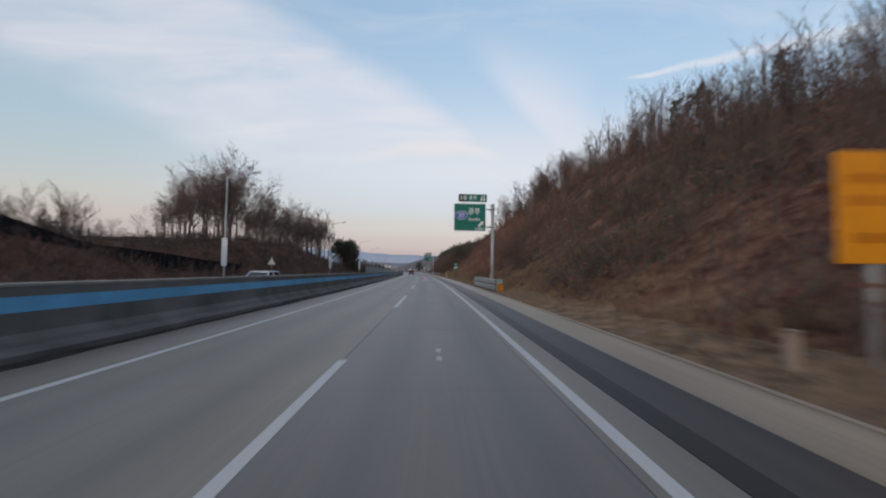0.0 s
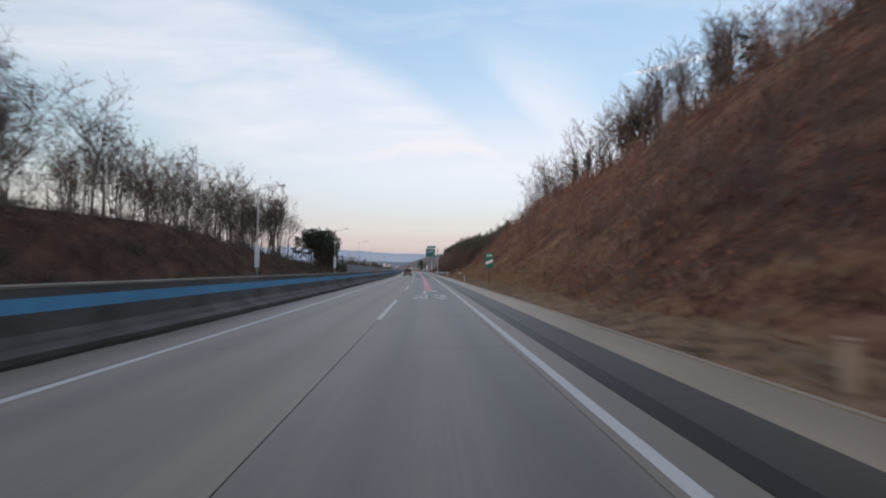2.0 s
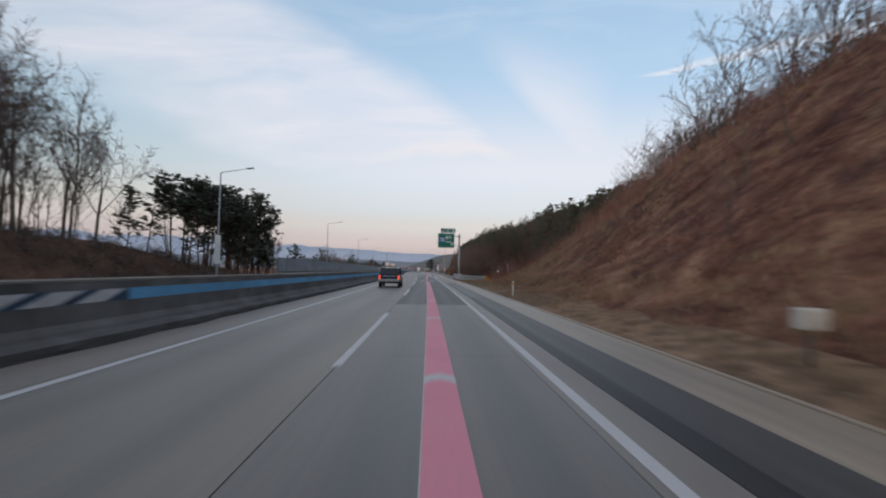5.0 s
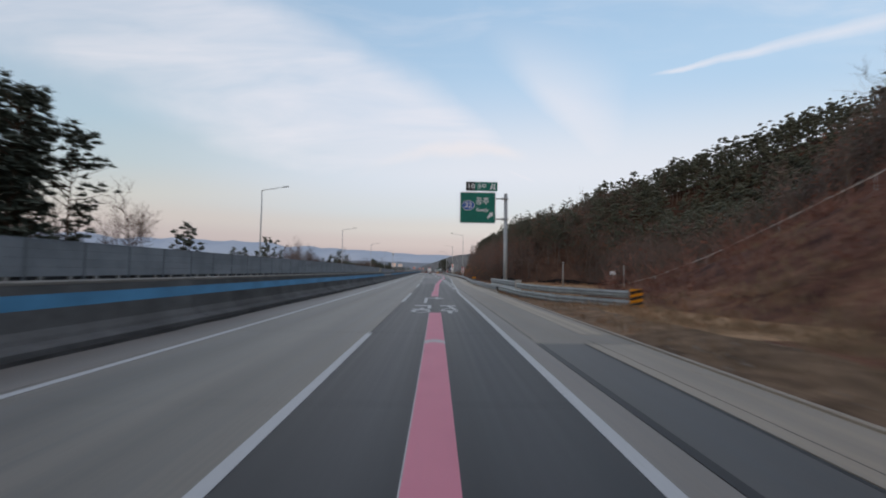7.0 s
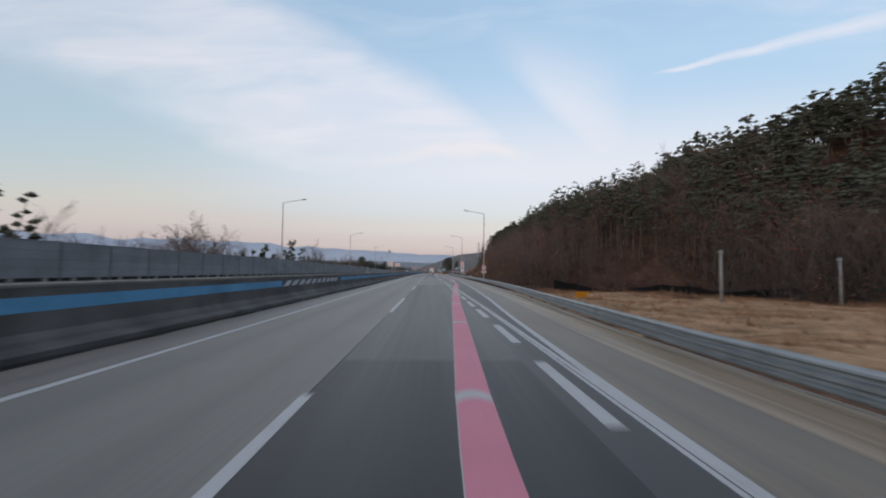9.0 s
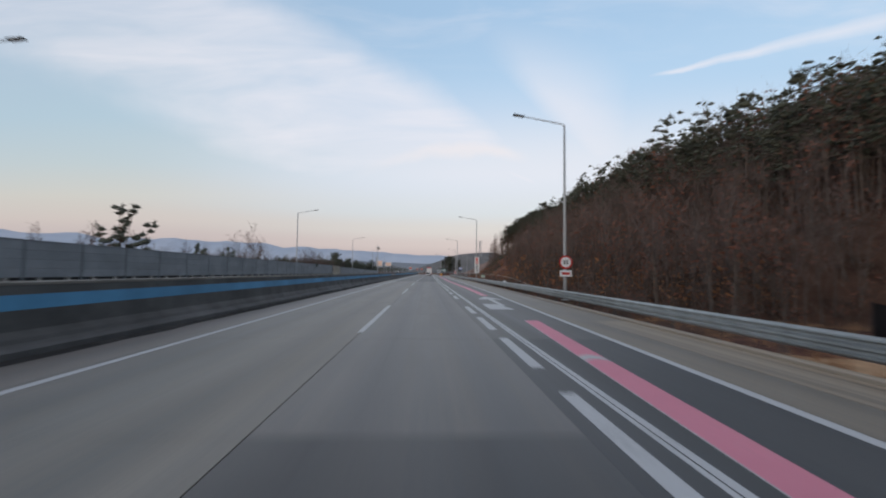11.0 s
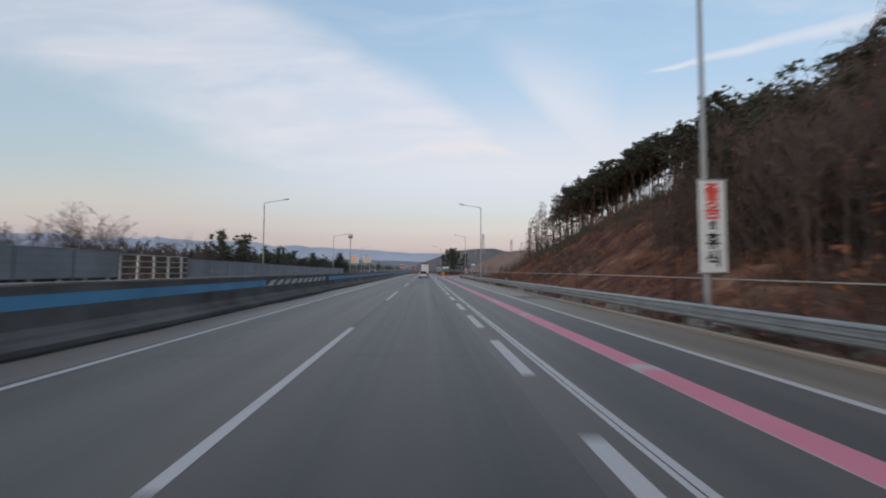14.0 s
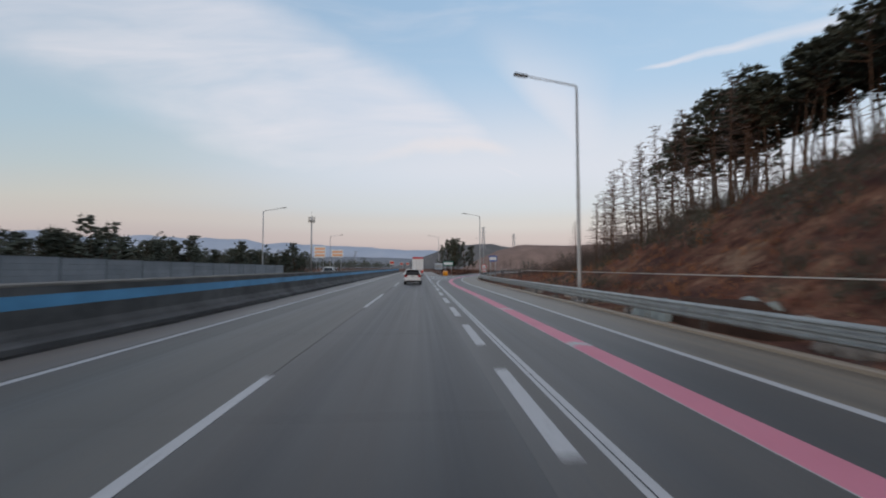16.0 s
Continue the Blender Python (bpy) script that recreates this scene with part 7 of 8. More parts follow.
road_word(-105.15, 0.15)
road_word(0.0, 0.0)

# ---- roadside signs, posts and boxes ----
og = thing("work_sign", "large orange board with faint dark lettering on a steel post", "road sign", at(6.5, 8.0, 0))
part("board", bx("board", (1.30, 0.03, 1.80), M_YELL, (0.62, 0, 2.74), 0.01), og, "orange board")
for z, w in ((3.2, 0.9), (2.85, 1.0), (2.25, 0.8)):
    part("bar", bx("bar", (w, 0.006, 0.16), M_ORLINE, (0.62, -0.018, z)), og, "dark orange bar of lettering")
part("post", tb("post", [(0.62, 0.09, -0.2), (0.62, 0.09, 3.5)], 0.075, M_POLE, 10), og)
part("rib", bx("rib", (1.1, 0.05, 0.06), M_ALU, (0.62, 0.04, 3.2)), og)
part("rib", bx("rib", (1.1, 0.05, 0.06), M_ALU, (0.62, 0.04, 2.2)), og)

gd = thing("guide_sign", "green distance board with a white diagonal bar on a post", "road sign", at(85.75, 7.75, 0))
part("board", plate("board", rrect(-0.36, 0.36, 1.80, 3.22, 0.05), 0.025, M_GREEN), gd, "green board")
part("diagonal", plate("diagonal", [(-0.355, 2.06), (0.355, 2.34), (0.355, 2.62), (-0.355, 2.34)], 0.004, M_SIGNW, -0.005), gd, "white diagonal bar")
part("bar", plate("bar", rrect(-0.25, 0.25, 2.86, 3.08, 0.03), 0.004, M_MINT, -0.005), gd, "pale bar of lettering")
part("post", tb("post", [(0, 0.06, -0.2), (0, 0.06, 3.1)], 0.045, M_RAILPOST, 10), gd)
part("clamp", bx("clamp", (0.5, 0.04, 0.05), M_STEEL, (0, 0.03, 2.1)), gd)
part("clamp", bx("clamp", (0.5, 0.04, 0.05), M_STEEL, (0, 0.03, 2.95)), gd)


def marker_post(s, n, w=0.30, h=0.72, label="squat pale concrete marker post on the verge"):
    mp = thing("marker_post", label, "marker post", at(s, n, ground_z(s, n)), "marker posts on the verge")
    bm = bmesh.new()
    box(bm, (w, w * 0.6, h), (0, 0, h / 2 - 0.1), 0.03)
    part("shaft", from_bm("shaft", bm, M_POSTC), mp)
    part("cap", bx("cap", (w * 1.06, w * 0.66, 0.05), M_POSTC, (0, 0, h - 0.09), 0.015), mp)
    return mp


marker_post(6.9, 7.55, 0.24, 0.76)
marker_post(50.6, 7.05, 0.22, 0.8)
cp = thing("concrete_post", "square pale concrete post with a wider cap behind the rail", "post", at(39.4, 7.35, ground_z(39.4, 7.35)))
part("shaft", bx("shaft", (0.16, 0.16, 1.45), M_PALE, (0, 0, 0.6), 0.01), cp)
part("cap", bx("cap", (0.34, 0.30, 0.05), M_PALE, (0, 0, 1.35), 0.008), cp)


def delineator(s, n, left=False):
    dl = thing("delineator_post", "slim white roadside post with an orange reflector", "delineator", at(s, n, ground_z(s, n) if not left else -0.1), "delineator posts")
    part("shaft", tb("shaft", [(0, 0, -0.1), (0, 0, 0.95)], 0.05, M_SIGNW, 10), dl)
    part("reflector", bx("reflector", (0.1, 0.02, 0.14), M_YELL, (0, -0.055, 0.82), 0.006), dl, "orange reflector")
    part("cap", tb("cap", [(0, 0, 0.95), (0, 0, 1.0)], [0.052, 0.03], M_SIGNW, 10), dl)


for s, n in ((101.9, 6.95), (140.0, 7.2)):
    delineator(s, n)

bxs = thing("cable_box", "small pale cabinet on a short post at the slope's foot", "cabinet", at(118.7, 7.9, ground_z(118.7, 7.9)))
part("body", bx("body", (0.42, 0.28, 0.36), M_PALE, (0, 0, 0.82), 0.02), bxs)
part("door", bx("door", (0.34, 0.012, 0.28), M_PALE, (0, -0.146, 0.82), 0.008), bxs)
part("post", tb("post", [(0, 0, -0.1), (0, 0, 0.7)], 0.04, M_RAILPOST, 8), bxs)

tri = thing("warning_sign", "pale triangular sign seen from its weathered face", "traffic sign", at(65.2, -21.9, -0.1))
part("plate", plate("plate", [(-0.62, 2.35), (0.62, 2.35), (0.06, 3.45), (-0.06, 3.45)], 0.02, M_PALE), tri)
part("inner_plate", plate("inner_plate", [(-0.46, 2.45), (0.46, 2.45), (0, 3.28)], 0.004, M_SIGNW, -0.005), tri)
part("post", tb("post", [(0, 0.05, 0.0), (0, 0.05, 3.3)], 0.04, M_POLE, 8), tri)

for s, n in ((219.8, 7.9),):
    ob = thing("marker_plate", "small orange plate on a stake behind the guard rail", "marker", at(s, n, 0))
    part("plate", bx("plate", (0.52, 0.02, 0.24), M_YELL, (0, 0, 0.72), 0.006), ob, "orange plate")
    part("stake", tb("stake", [(0, 0.03, -1.2), (0, 0.03, 0.78)], 0.025, M_STEEL, 6), ob)

pl = thing("marker_plate", "small plate, green above and pale below, on a stake", "marker", at(317.4, 10.97, 0))
part("plate", bx("plate", (0.66, 0.02, 0.42), M_PALE, (0, 0, 0.96), 0.006), pl, "pale plate")
part("field", bx("field", (0.56, 0.006, 0.2), M_MINT, (0, -0.0135, 1.03)), pl, "pale green field")
part("stake", tb("stake", [(0, 0.04, -1.2), (0, 0.04, 1.1)], 0.025, M_STEEL, 6), pl)
for s, n, z in ((298.0, 11.0, 0.55), (186.8, 14.45, 1.64)):
    ob = thing("white_box", "small white box on a stake behind the guard rail", "marker", at(s, n, 0))
    part("box", bx("box", (0.34, 0.2, 0.26), M_SIGNW, (0, 0, z), 0.02), ob)
    part("stake", tb("stake", [(0, 0, -0.7), (0, 0, z)], 0.03, M_STEEL, 6), ob)


def utility_pole(s, n, h=4.8):
    z = ground_z(s, n)
    up = thing("utility_pole", "slim grey concrete pole standing in the dry field", "pole", at(s, n, z), "poles in the field")
    part("shaft", tb("shaft", [(0, 0, -0.3), (0, 0, h)], [0.15, 0.11], M_CONC, 10), up)
    part("crossarm", bx("crossarm", (0.6, 0.08, 0.08), M_DARK, (0, 0, h - 0.35), 0.01), up)
    for x in (-0.22, 0.22):
        part("insulator", tb("insulator", [(x, 0, h - 0.31), (x, 0, h - 0.12)], [0.04, 0.03], M_PALE, 8), up)


utility_pole(239.5, 27.7, 4.7)
utility_pole(241.7, 41.0, 4.7)

# black windbreak net across the field
nf = thing("net_fence", "black windbreak net on low posts across the dry field", "fence")
for k in range(12):
    s0, n0, s1, n1 = 264.5 - 1.7 * k, 20.0 + 3.1 * k, 264.5 - 1.7 * (k + 1), 20.0 + 3.1 * (k + 1)
    z0, z1 = ground_z(s0, n0), ground_z(s1, n1)
    h0, h1 = 0.95 + 0.9 * noise.noise((k * 0.7 + 0.3, 0, 0)), 0.95 + 0.9 * noise.noise((k * 0.7 + 1.0, 0, 0))
    mid = ((s0 + s1) / 2, (n0 + n1) / 2)
    top = [P(s0, n0, z0 + h0), P(*mid, (z0 + z1) / 2 + (h0 + h1) / 2 - 0.12), P(s1, n1, z1 + h1)]
    bot = [P(s0, n0, z0 - 0.1), P(*mid, (z0 + z1) / 2 - 0.1), P(s1, n1, z1 - 0.1)]
    back = [(x, y + 0.03, z) for x, y, z in top + bot]
    part("net", mesh("net", top + bot + back, [(0, 1, 4, 3), (1, 2, 5, 4), (9, 10, 7, 6), (10, 11, 8, 7), (0, 6, 7, 1), (1, 7, 8, 2), (3, 4, 10, 9), (4, 5, 11, 10)], M_NET), nf, "black net")
    part("post", tb("post", [P(s0, n0 - 0.06, z0 - 0.3), P(s0, n0 - 0.06, z0 + h0 + 0.04)], 0.03, M_DARK, 6), nf)

# a second black net along the bank at the start
NTOP = ((16, 7.1), (28, 5.6), (37, 3.6), (44, 3.1), (51, 2.6), (60, 2.2))
NOFF = ((16, -29.0), (37, -27.5), (44, -25.2), (60, -24.2))
nf = thing("net_fence", "black windbreak net on posts along the grassy bank", "fence")
ss = steps(16, 60, 2.0)
for s0, s1 in zip(ss, ss[1:]):
    ends = [(s, lerp(NOFF, s), ground_z(s, lerp(NOFF, s)) - 0.1, lerp(NTOP, s)) for s in (s0, s1)]
    front = [P(s, n, z) for s, n, lo, hi in ends for z in (lo, max(hi, lo + 0.5))]
    back = [P(s, n - 0.03, z) for s, n, lo, hi in ends for z in (lo, max(hi, lo + 0.5))]
    part("net", mesh("net", front + back, [(0, 2, 3, 1), (5, 7, 6, 4), (1, 3, 7, 5), (0, 4, 6, 2), (0, 1, 5, 4), (2, 6, 7, 3)], M_NET), nf, "black net")
    s, n, lo, hi = ends[0]
    part("post", tb("post", [P(s, n + 0.05, lo - 0.2), P(s, n + 0.05, max(hi, lo + 0.5) + 0.06)], 0.03, M_DARK, 6), nf)

# a pipe handrail along the brow of the cutting, and the pipe fence by the exit lane
hr = thing("pipe_fence", "thin pale pipe handrail running down the grassy brow", "fence", group="pipe fences")
pts = [(174, 27.0), (180, 26.6), (186, 26.0), (193, 25.4), (200, 24.6), (207, 23.6)]
for (s0, n0), (s1, n1) in zip(pts, pts[1:]):
    a, b = Vector(P(s0, n0, ground_z(s0, n0) + 0.9)), Vector(P(s1, n1, ground_z(s1, n1) + 0.9))
    part("rail", tb("rail", [a, b], 0.04, M_PALE, 6), hr)
    part("post", tb("post", [a - Vector((0, 0, 1.1)), a], 0.035, M_STEEL, 6), hr)
pf = thing("pipe_fence", "long pale pipe fence with mesh posts behind the guard rail", "fence", group="pipe fences")
FEN = lambda s: lerp(G_LINE, s) + 3.4
FTOP = ((288, 0.1), (291, 0.2), (302, 0.9), (314, 1.2), (326, 1.3), (340, 1.36), (440, 1.34))
for s in np.arange(290, 440, 4.0):
    a, b = Vector(P(s, FEN(s), lerp(FTOP, s))), Vector(P(s + 4, FEN(s + 4), lerp(FTOP, s + 4)))
    part("rail", tb("rail", [a, b], 0.022, M_PALE, 6), pf)
    part("post", tb("post", [Vector(P(s, FEN(s), -1.3)), a], 0.018, M_DARK, 6), pf)
    part("wire", tb("wire", [a - Vector((0, 0, 0.6)), b - Vector((0, 0, 0.6))], 0.004, M_DARK, 4), pf)


def stain(s, n, rs, rn, seed):
    """A thin ragged patch of spilt oil on the paving."""
    rng = random.Random(seed)
    vs = [P(s + rs * math.cos(a) * k, n + rn * math.sin(a) * k, 0.0052) for a, k in ((6.2832 * i / 22, rng.uniform(0.62, 1.1)) for i in range(22))]
    part("oil_stain", mesh("oil_stain", vs, [tuple(range(22))], M_ASPHD), road, "black oil stain on the shoulder")


stain(341.4, 7.95, 0.9, 0.32, 1)
stain(340.5, 8.35, 0.7, 0.26, 2)
stain(339.0, 8.65, 0.35, 0.14, 3)


def cover_sheet(name, label, s0, s1, n0, n1, heights, mat, seed):
    """A crumpled cover thrown over a low heap, its edges reaching the ground."""
    vs, fs, ns, nn = [], [], 26, 12
    for i in range(ns + 1):
        s = s0 + (s1 - s0) * i / ns
        for j in range(nn + 1):
            n = n0 + (n1 - n0) * j / nn
            x, y, _ = P(s, n)
            k = math.sin(math.pi * j / nn) ** 0.6 * min(1.0, 6 * i / ns, 6 * (1 - i / ns)) ** 0.5
            g = ground_z(s, n) - 0.05
            vs.append((x, y, g + k * (lerp(heights, s) - g) + 0.16 * k * noise.noise((x * 1.7, y * 1.7, seed)) + 0.06 * k * noise.noise((x * 5, y * 5, seed))))
    fs = [(i * (nn + 1) + j, i * (nn + 1) + j + 1, (i + 1) * (nn + 1) + j + 1, (i + 1) * (nn + 1) + j) for i in range(ns) for j in range(nn)]
    return thing(name, label, "cover", me=mesh(name, vs, fs, mat, smooth=True))


cover_sheet("mound", "dark mound of dug soil behind the rail", 373.0, 379.0, 12.2, 14.2, ((373, 0.62), (375, 0.55), (379, 0.3)), M_LITTER, 1.0)
cover_sheet("plastic_sheet", "dirty pale plastic sheet lying over a soil heap", 373.4, 375.6, 12.9, 13.6, ((373.4, 0.62), (375.6, 0.55)), M_TARP, 5.0)
cover_sheet("tarpaulin", "crumpled grey-green tarpaulin on the ground behind the rail", 377.6, 380.2, 11.8, 12.8, ((377.6, 0.42), (380.2, 0.2)), M_TARP, 9.0)


def boulder(seed, s, n, r):
    rng = random.Random(seed)
    bm = bmesh.new()
    bmesh.ops.create_icosphere(bm, subdivisions=2, radius=r)
    for v in bm.verts:
        q = noise.noise(v.co * (1.6 / r) + Vector((seed, 0, 0)))
        v.co = Vector((v.co.x * 1.5, v.co.y, v.co.z * 0.7)) * (1 + 0.35 * q)
    me = from_bm("boulder", bm, M_ROCK)
    thing("boulder", "rough grey-brown boulder lying at the foot of the slope", "rock", at(s, n, ground_z(s, n) + r * 0.15, rng.uniform(0, 360)), "rocks at the slope's foot", me)


for i in range(46):
    s = R.uniform(322, 398)
    boulder(i, s, FEN(s) + R.uniform(-1.6, 2.4), R.uniform(0.25, 0.75))

stain = slab("dark_patch", 339.8, 342.6, 7.6, 8.75, 0.006, M_ASPH, 1, 0.004)
part("dark_patch", stain, road, "dark asphalt patch")


# ---- far signs, mast and crash cushion by the exit ----
def far_board(s, n, z0, z1, w, label, mats, bars):
    ob = thing("roadside_board", label, "road sign", at(s, n, 0), "far roadside boards")
    part("board", bx("board", (w, 0.06, z1 - z0), mats[0], (0, 0, (z0 + z1) / 2), 0.02), ob)
    for k in range(bars):
        z = z0 + (z1 - z0) * (k + 0.7) / (bars + 0.4)
        part("bar", bx("bar", (w * 0.86, 0.01, (z1 - z0) * 0.55 / bars), mats[1], (0, -0.035, z)), ob, "bar of lettering")
    for x in (-w * 0.3, w * 0.3):
        part("post", tb("post", [(x, 0.08, -0.2), (x, 0.08, z1 - 0.1)], 0.07, M_POLE, 8), ob)


far_board(480, -25.5, 4.4, 7.5, 3.1, "large white roadside board with amber rows on posts", (M_SIGNW, M_AMBER), 3)
far_board(480, -20.7, 4.5, 6.6, 3.2, "wide white roadside board with amber rows on posts", (M_SIGNW, M_AMBER), 2)
far_board(640, -16.4, 3.6, 6.1, 2.8, "pale roadside board far down the road", (M_PALE, M_RED), 1)
far_board(640, -10.0, 3.2, 4.9, 2.0, "small pale roadside board far down the road", (M_PALE, M_RED), 1)
far_board(640, -6.0, 3.2, 4.9, 2.0, "small pale roadside board far down the road", (M_PALE, M_RED), 1)
far_board(462, 6.6, 1.2, 2.6, 1.8, "pale information board by the exit gore", (M_SIGNW, M_PALE), 1)
far_board(462, 8.9, 2.0, 3.1, 2.5, "green exit board with pale lettering by the gore", (M_GREEN, M_SIGNW), 1)
far_board(440, 15.9, 2.75, 3.85, 1.5, "blue service board with pale marks on a post", (M_SHIELD, M_SIGNW), 1)
copy_thing(rs, at(434, 13.3, -0.6))
cu = thing("crash_cushion", "orange crash cushion with a pale top at the exit gore", "crash cushion", at(446, 7.4, -0.1))
for k in range(3):
    part("drum", tb("drum", [(0, k * 1.0, 0), (0, k * 1.0, 0.5), (0, k * 1.0, 1.0)], [0.42, 0.45, 0.40], M_YELL, 14), cu, "orange drum")
    part("lid", tb("lid", [(0, k * 1.0, 1.0), (0, k * 1.0, 1.06)], [0.40, 0.3], M_PALE, 14), cu)
ms = thing("signal_mast", "tall grey mast with aerials and a ring platform", "mast", at(470, -25.3, -0.8))
part("shaft", tb("shaft", [(0, 0, 0), (0, 0, 8), (0, 0, 15.4)], [0.24, 0.2, 0.15], M_POLE, 10), ms)
part("platform", tb("platform", [(0, 0, 14.2), (0, 0, 14.35)], 0.7, M_DARK, 12), ms)
for k in range(6):
    a = radians(60 * k)
    part("aerial", bx("aerial", (0.16, 0.12, 1.5), M_PALE, (0.75 * math.cos(a), 0.75 * math.sin(a), 14.6), 0.02), ms)
part("rod", tb("rod", [(0, 0, 15.4), (0, 0, 16.6)], 0.03, M_STEEL, 6), ms)


def pylon(s, n, h, z=None):
    z = ground_z(s, n) if z is None else z
    py = thing("power_pylon", "grey lattice power pylon on a distant hill", "pylon", at(s, n, z), "power pylons")
    for sx in (-1, 1):
        for sy in (-1, 1):
            part("leg", tb("leg", [(sx * h * 0.09, sy * h * 0.09, -1), (sx * 0.5, sy * 0.5, h)], 0.16, M_FARSTEEL, 4), py)
    for k in range(6):
        f0, f1 = k / 6, (k + 1) / 6
        w0, w1 = h * 0.09 * (1 - f0) + 0.5 * f0, h * 0.09 * (1 - f1) + 0.5 * f1
        for sy in (-1, 1):
            part("brace", tb("brace", [(-w0, sy * w0, f0 * h), (w1, sy * w1, f1 * h)], 0.1, M_FARSTEEL, 3), py)
            part("brace", tb("brace", [(w0, sy * w0, f0 * h), (-w1, sy * w1, f1 * h)], 0.1, M_FARSTEEL, 3), py)
    for f in (0.72, 0.85, 0.97):
        part("cross_arm", tb("cross_arm", [(-h * 0.15, 0, f * h), (h * 0.15, 0, f * h)], 0.16, M_FARSTEEL, 4), py)


pylon(760, 62, 19, 21.0)
pylon(800, 100, 17, 20.0)
pylon(1000, -95, 27)

# this hill and the knoll after it carry their haze as surface colour
# the bare red-brown hill beyond the exit
bm = bmesh.new()
bmesh.ops.create_grid(bm, x_segments=44, y_segments=16, size=0.5)
for v in bm.verts:
    x, y = v.co.x, v.co.y
    k = ease((0.5 - abs(x)) / 0.2) * ease((y + 0.5) / 0.4)
    v.co = Vector((x * 330, y * 160, 23.0 * k + k * 3.0 * noise.noise((x * 9, y * 6, 1.0)) - 2.5))
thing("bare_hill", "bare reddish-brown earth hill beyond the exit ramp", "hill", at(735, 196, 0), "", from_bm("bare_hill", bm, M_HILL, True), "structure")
bm = bmesh.new()
bmesh.ops.create_grid(bm, x_segments=30, y_segments=14, size=0.5)
for v in bm.verts:
    x, y = v.co.x, v.co.y
    k = ease((0.5 - abs(x)) / 0.45) * ease((y + 0.5) / 0.5)
    v.co = Vector((x * 330, y * 200, 40.0 * k + k * 5.0 * noise.noise((x * 7, y * 5, 4.0)) - 3.0))
thing("wooded_knoll", "wooded knoll greyed by painted haze, rising behind the traffic", "hill", at(1010, 95, 0), "", from_bm("wooded_knoll", bm, M_KNOLL, True), "structure")


# ---- vehicles ----
def loft(name, sections, mat, smooth=False):
    """A closed shell through sections (y, [(x, z), ...]) with equal counts."""
    k = len(sections[0][1])
    vs = [(x, y, z) for y, sec in sections for x, z in sec]
    fs = [(i * k + j, i * k + (j + 1) % k, (i + 1) * k + (j + 1) % k, (i + 1) * k + j) for i in range(len(sections) - 1) for j in range(k)]
    fs += [tuple(range(k)), tuple((len(sections) - 1) * k + j for j in reversed(range(k)))]
    bm = bmesh.new()
    bv = [bm.verts.new(v) for v in vs]
    for f in fs:
        bm.faces.new([bv[i] for i in f])
    return from_bm(name, bm, mat, smooth)


def shell(w, z0, z1, r=0.09):
    """A car's cross-section with rounded shoulders."""
    return [(-w + r, z0), (-w + 0.02, z0 + r), (-w, (z0 + z1) * 0.5), (-w + 0.03, z1 - r), (-w + r + 0.03, z1), (w - r - 0.03, z1), (w - 0.03, z1 - r), (w, (z0 + z1) * 0.5), (w - 0.02, z0 + r), (w - r, z0)]


def wheel(parent, x, y, r=0.34, w=0.22):
    sg = 1 if x > 0 else -1
    wh = part("wheel", tb("wheel", [(x - w / 2, y, r), (x - w / 2 + 0.03, y, r), (x + w / 2 - 0.03, y, r), (x + w / 2, y, r)], [r * 0.9, r, r, r * 0.9], M_TYRE, 20), parent, "black tyre")
    part("rim", tb("rim", [(x + sg * (w / 2 - 0.02), y, r), (x + sg * (w / 2 + 0.01), y, r)], [r * 0.64, r * 0.56], M_STEEL, 14), wh, "grey rim")


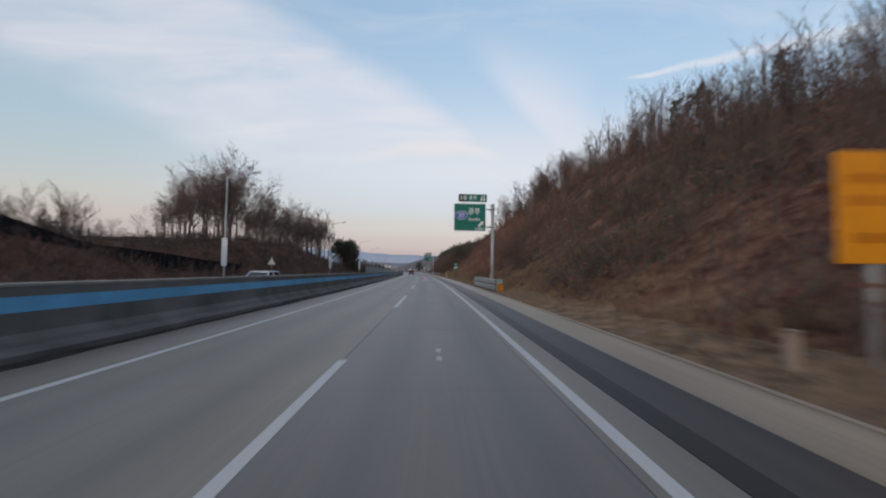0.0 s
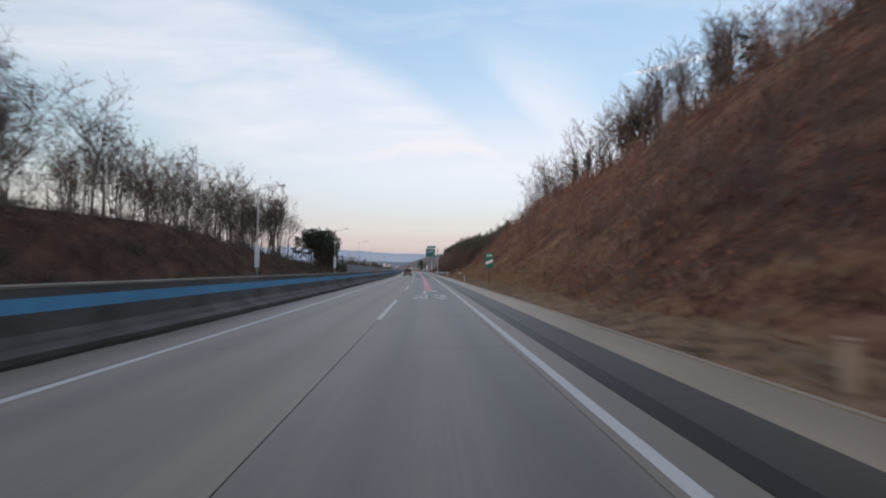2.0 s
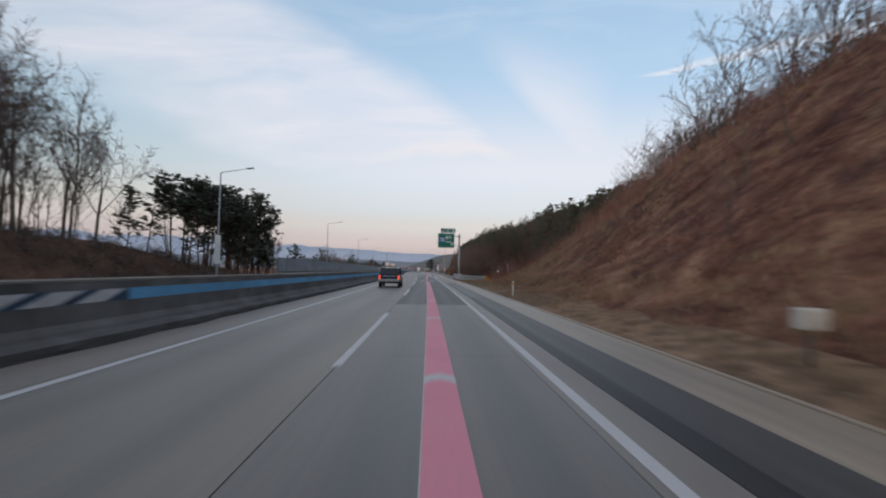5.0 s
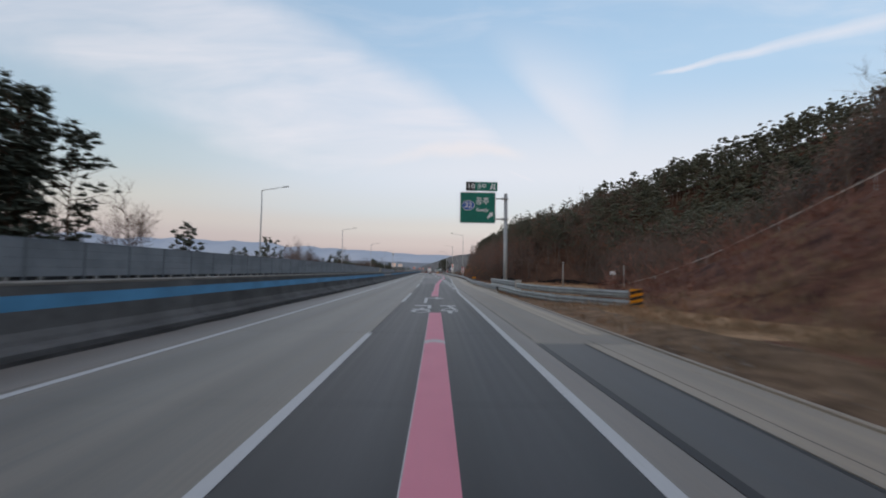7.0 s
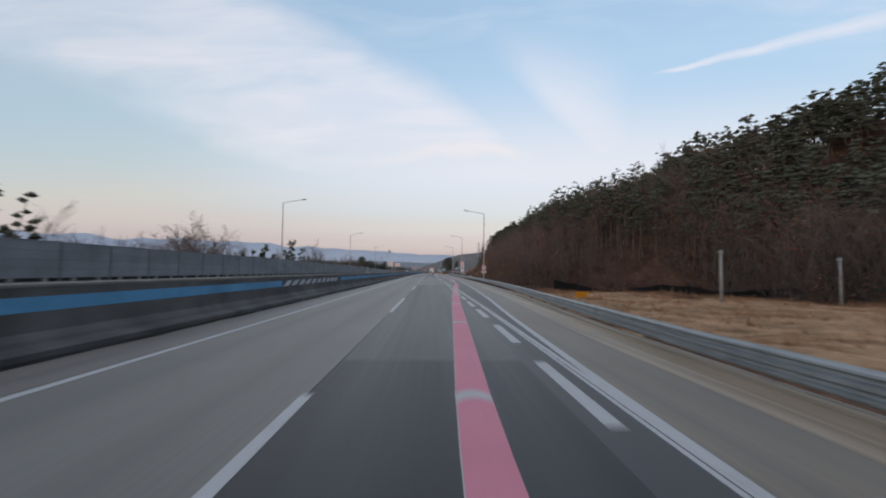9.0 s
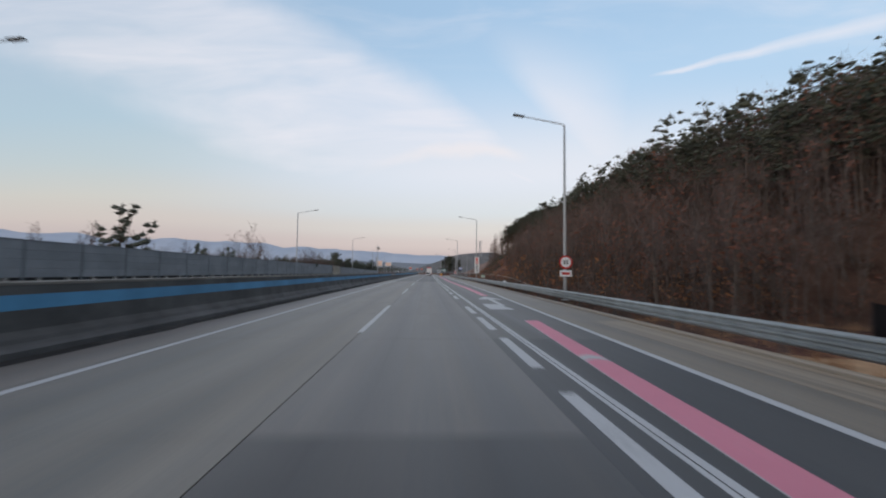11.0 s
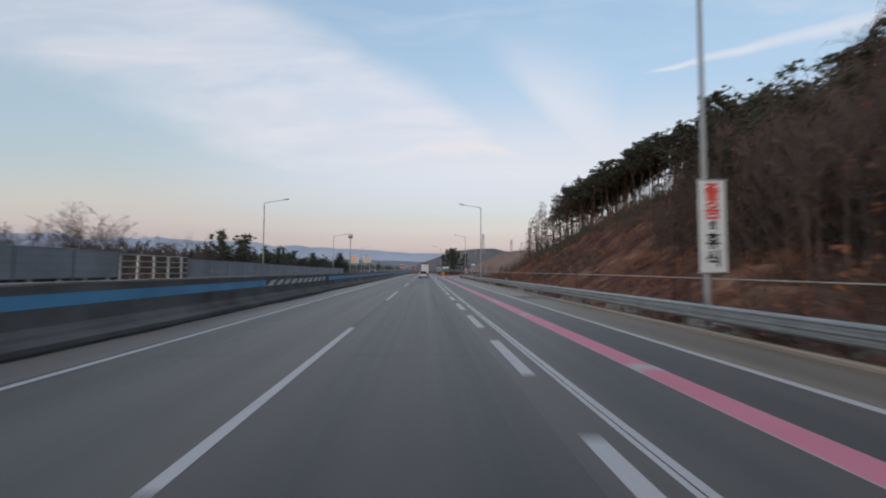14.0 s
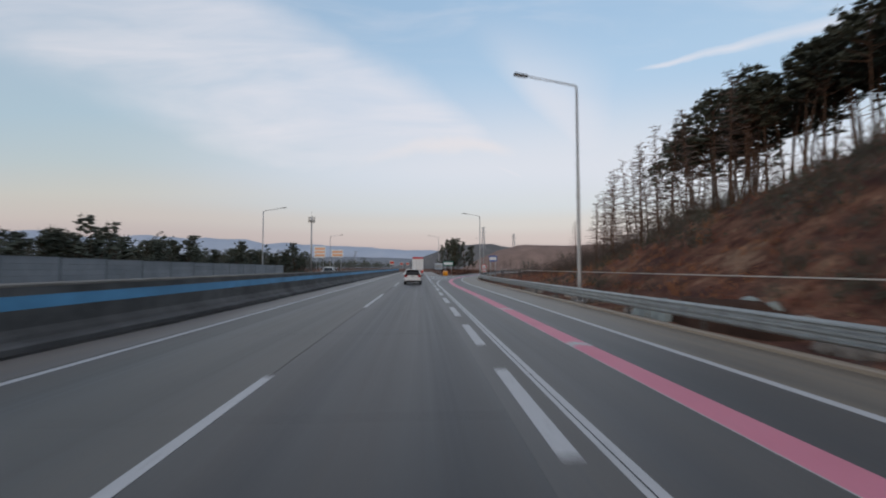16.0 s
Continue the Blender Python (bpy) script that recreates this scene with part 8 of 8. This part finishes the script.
def car(name, label, m, paint, length, width, height, cab, hood, pickup=False, lit=0.0, back=0.75):
    """A car with its tail at y = 0, facing +y. cab: (rear, front) of the roof; hood: bonnet height."""
    c = thing(name, label, "car" if not pickup else "pickup truck", m, "vehicles on the motorway")
    w = width / 2
    low, belt = 0.24 if not pickup else 0.42, hood
    rear = belt if not pickup else belt + 0.06
    part("body", loft("body", [(0.0, shell(w * 0.90, low + 0.16, rear - 0.12)), (0.08, shell(w * 0.97, low + 0.04, rear - 0.02)), (0.5, shell(w, low, rear)), (length * 0.5, shell(w, low, belt)),
                               (length * 0.76, shell(w, low, belt - 0.05)), (length - 0.35, shell(w * 0.96, low, belt - 0.14)), (length, shell(w * 0.86, low + 0.1, belt - 0.3))], paint), c)
    a, b = cab
    gw = w * 0.90
    part("cabin_glass", loft("cabin_glass", [(a, shell(gw, belt - 0.06, belt + 0.03, 0.02)), (a + 0.32 * (0.4 if pickup else 1), shell(gw * (0.92 if pickup else 0.84), belt - 0.06, height - 0.09, 0.12)), (a + 0.65, shell(gw * (0.9 if pickup else 0.86), belt - 0.06, height - 0.05, 0.05)),
                                             (b - 0.7, shell(gw * (0.9 if pickup else 0.86), belt - 0.06, height - 0.05, 0.05)), (b, shell(gw, belt - 0.06, belt + 0.0, 0.02))], M_GLASS), c, "dark tinted glass")
    part("roof", loft("roof", [(a + 0.28 * (0.4 if pickup else 1), shell(gw * (0.86 if pickup else 0.76), height - 0.10, height - 0.04, 0.03)), (a + 0.7, shell(gw * (0.87 if pickup else 0.8), height - 0.10, height, 0.06)), (b - 0.95, shell(gw * (0.87 if pickup else 0.8), height - 0.10, height, 0.06)), (b - 0.6, shell(gw * 0.84, height - 0.13, height - 0.06, 0.02))], paint), c)
    for sx in (-1, 1):
        for y0, y1, z1 in ((a + 0.02, a + 0.34, height - 0.07), (b - 0.02, b - 0.66, height - 0.07), ((a + b) / 2, (a + b) / 2, height - 0.07)):
            part("pillar", tb("pillar", [(sx * gw * 0.985, y0, belt - 0.02), (sx * gw * (0.90 if pickup else 0.80), y1, z1)], 0.06, paint, 6), c)
        part("mirror", bx("mirror", (0.2, 0.12, 0.15), paint, (sx * (w + 0.1), b - 0.35, belt + 0.06), 0.03), c)
        part("tail_lamp", bx("tail_lamp", (0.17 if pickup else 0.30, 0.12, 0.36 if pickup else 0.22), M_TAIL if lit else M_LENS, (sx * (w - (0.13 if pickup else 0.2)), 0.03, belt - (0.24 if pickup else 0.13)), 0.03), c, "red tail lamp")
        part("reflector", bx("reflector", (0.2, 0.03, 0.05), M_LENS, (sx * (w - 0.25), -0.055 if not pickup else -0.06, low + 0.22), 0.008), c, "red reflector")
        for y in (length * 0.19, length * 0.80):
            wheel(c, sx * (w - 0.12), y, 0.38 if pickup else 0.31)
            part("wheel_arch", tb("wheel_arch", [(sx * (w - 0.19), y, 0.40 if pickup else 0.33), (sx * (w + 0.006), y, 0.40 if pickup else 0.33)], 0.44 if pickup else 0.365, M_DARK, 18), c, "dark wheel arch")
    part("bumper", bx("bumper", (width * 0.94, 0.20, 0.26), M_STEEL if pickup else paint, (0, -0.02, low + 0.22), 0.05), c, "chrome bumper" if pickup else "")
    part("lower_bumper", bx("lower_bumper", (width * 0.84, 0.16, 0.2), M_DARK, (0, -0.06, low + 0.05), 0.03), c, "dark lower bumper")
    part("plate", bx("plate", (0.5, 0.012, 0.13), M_SIGNW, (0, -0.128 if pickup else -0.002, low + (0.24 if pickup else 0.56)), 0.004), c, "pale number plate")
    part("bar", bx("bar", (0.36, 0.006, 0.06), M_SIGNB, (0, -0.137 if pickup else -0.011, low + (0.24 if pickup else 0.56))), c, "dark bar of numerals")
    part("door_seam", bx("door_seam", (width + 0.012, 0.012, belt - low - 0.2), M_DARK, (0, (a + b) / 2, (low + belt) / 2)), c)
    if pickup:
        part("tailgate", bx("tailgate", (width * 0.78, 0.06, belt - low - 0.34), paint, (0, -0.005, (belt + low) / 2 + 0.12), 0.02), c)
        part("trim_bar", bx("trim_bar", (width * 0.6, 0.02, 0.07), M_STEEL, (0, -0.042, belt - 0.12), 0.01), c, "chrome trim bar")
        part("canopy", loft("canopy", [(0.10, shell(w * 0.90, belt + 0.03, belt + 0.08, 0.02)), (0.36, shell(w * 0.86, belt + 0.03, height - 0.06, 0.06)), (a + 0.1, shell(w * 0.86, belt + 0.03, height - 0.03, 0.06))], M_GLASS), c, "dark glazed bed canopy")
        for sx in (-1, 1):
            part("roof_rail", tb("roof_rail", [(sx * w * 0.72, 0.5, height - 0.01), (sx * w * 0.72, b - 1.0, height + 0.05)], 0.03, M_STEEL, 6), c)
    else:
        part("spoiler", bx("spoiler", (width * 0.72, 0.22, 0.05), paint, (0, a + 0.22, height - 0.05), 0.015), c)
        part("wiper", tb("wiper", [(0.0, a + 0.10, belt + 0.12), (0.35, a + 0.12, belt + 0.16)], 0.01, M_DARK, 4), c)
    return c


car("pickup_truck", "dark navy pickup with a glazed canopy and lit tail lamps", at(150.0, -1.95, 0.0), M_NAVY, 5.2, 1.94, 1.84, (1.5, 4.0), 1.14, True, 1)
car("hatchback_car", "white compact hatchback with a dark rear window", at(403.0, 1.55, 0.0), M_CARW, 4.05, 1.74, 1.50, (0.05, 3.1), 0.94)
car("sedan_car", "silver car behind the median barrier on the far carriageway", at(35.0, -11.2, 0.0, 180), M_CARS, 4.6, 1.84, 1.47, (0.3, 3.4), 0.95)
car("sedan_car", "dark red car far ahead on the motorway", at(560, -1.8, 0.0), M_CARR, 4.5, 1.8, 1.5, (0.2, 3.3), 0.95)
car("sedan_car", "white car far across the median barrier", at(431, -12.0, 0.0, 180), M_CARW, 4.6, 1.84, 1.75, (0.1, 3.4), 1.05)

tk = thing("box_truck", "white and red box truck driving far ahead", "truck", at(452, 1.75, 0.0), "vehicles on the motorway")
part("cargo_box", bx("cargo_box", (2.35, 6.2, 2.45), M_CARW, (0, 3.1, 2.25), 0.03), tk, "white cargo box")
part("roof_fairing", bx("roof_fairing", (2.3, 6.0, 0.42), M_RED, (0, 3.1, 3.66), 0.05), tk, "red band along the top")
for x in (-0.58, 0.58):
    part("rear_door", bx("rear_door", (1.12, 0.03, 2.3), M_CARW, (x, -0.012, 2.25), 0.01), tk)
    part("door_bar", tb("door_bar", [(x * 0.5, -0.045, 1.15), (x * 0.5, -0.045, 3.35)], 0.018, M_STEEL, 6), tk)
    part("tail_lamp", bx("tail_lamp", (0.3, 0.05, 0.16), M_TAIL, (x * 1.65, -0.02, 0.82), 0.01), tk, "red tail lamp")
part("chassis", bx("chassis", (1.1, 8.2, 0.25), M_DARK, (0, 4.2, 0.85), 0.02), tk)
part("under_bar", bx("under_bar", (2.2, 0.1, 0.18), M_RED, (0, 0.03, 0.6), 0.01), tk, "red underrun bar")
part("cab", bx("cab", (2.2, 1.9, 1.9), M_CARW, (0, 7.4, 1.75), 0.12), tk)
part("cab_glass", bx("cab_glass", (2.0, 0.05, 0.7), M_GLASS, (0, 8.35, 2.25), 0.02), tk, "dark windscreen")
for x in (-0.9, 0.9):
    for y in (1.3, 7.4):
        wheel(tk, x, y, 0.48, 0.3)
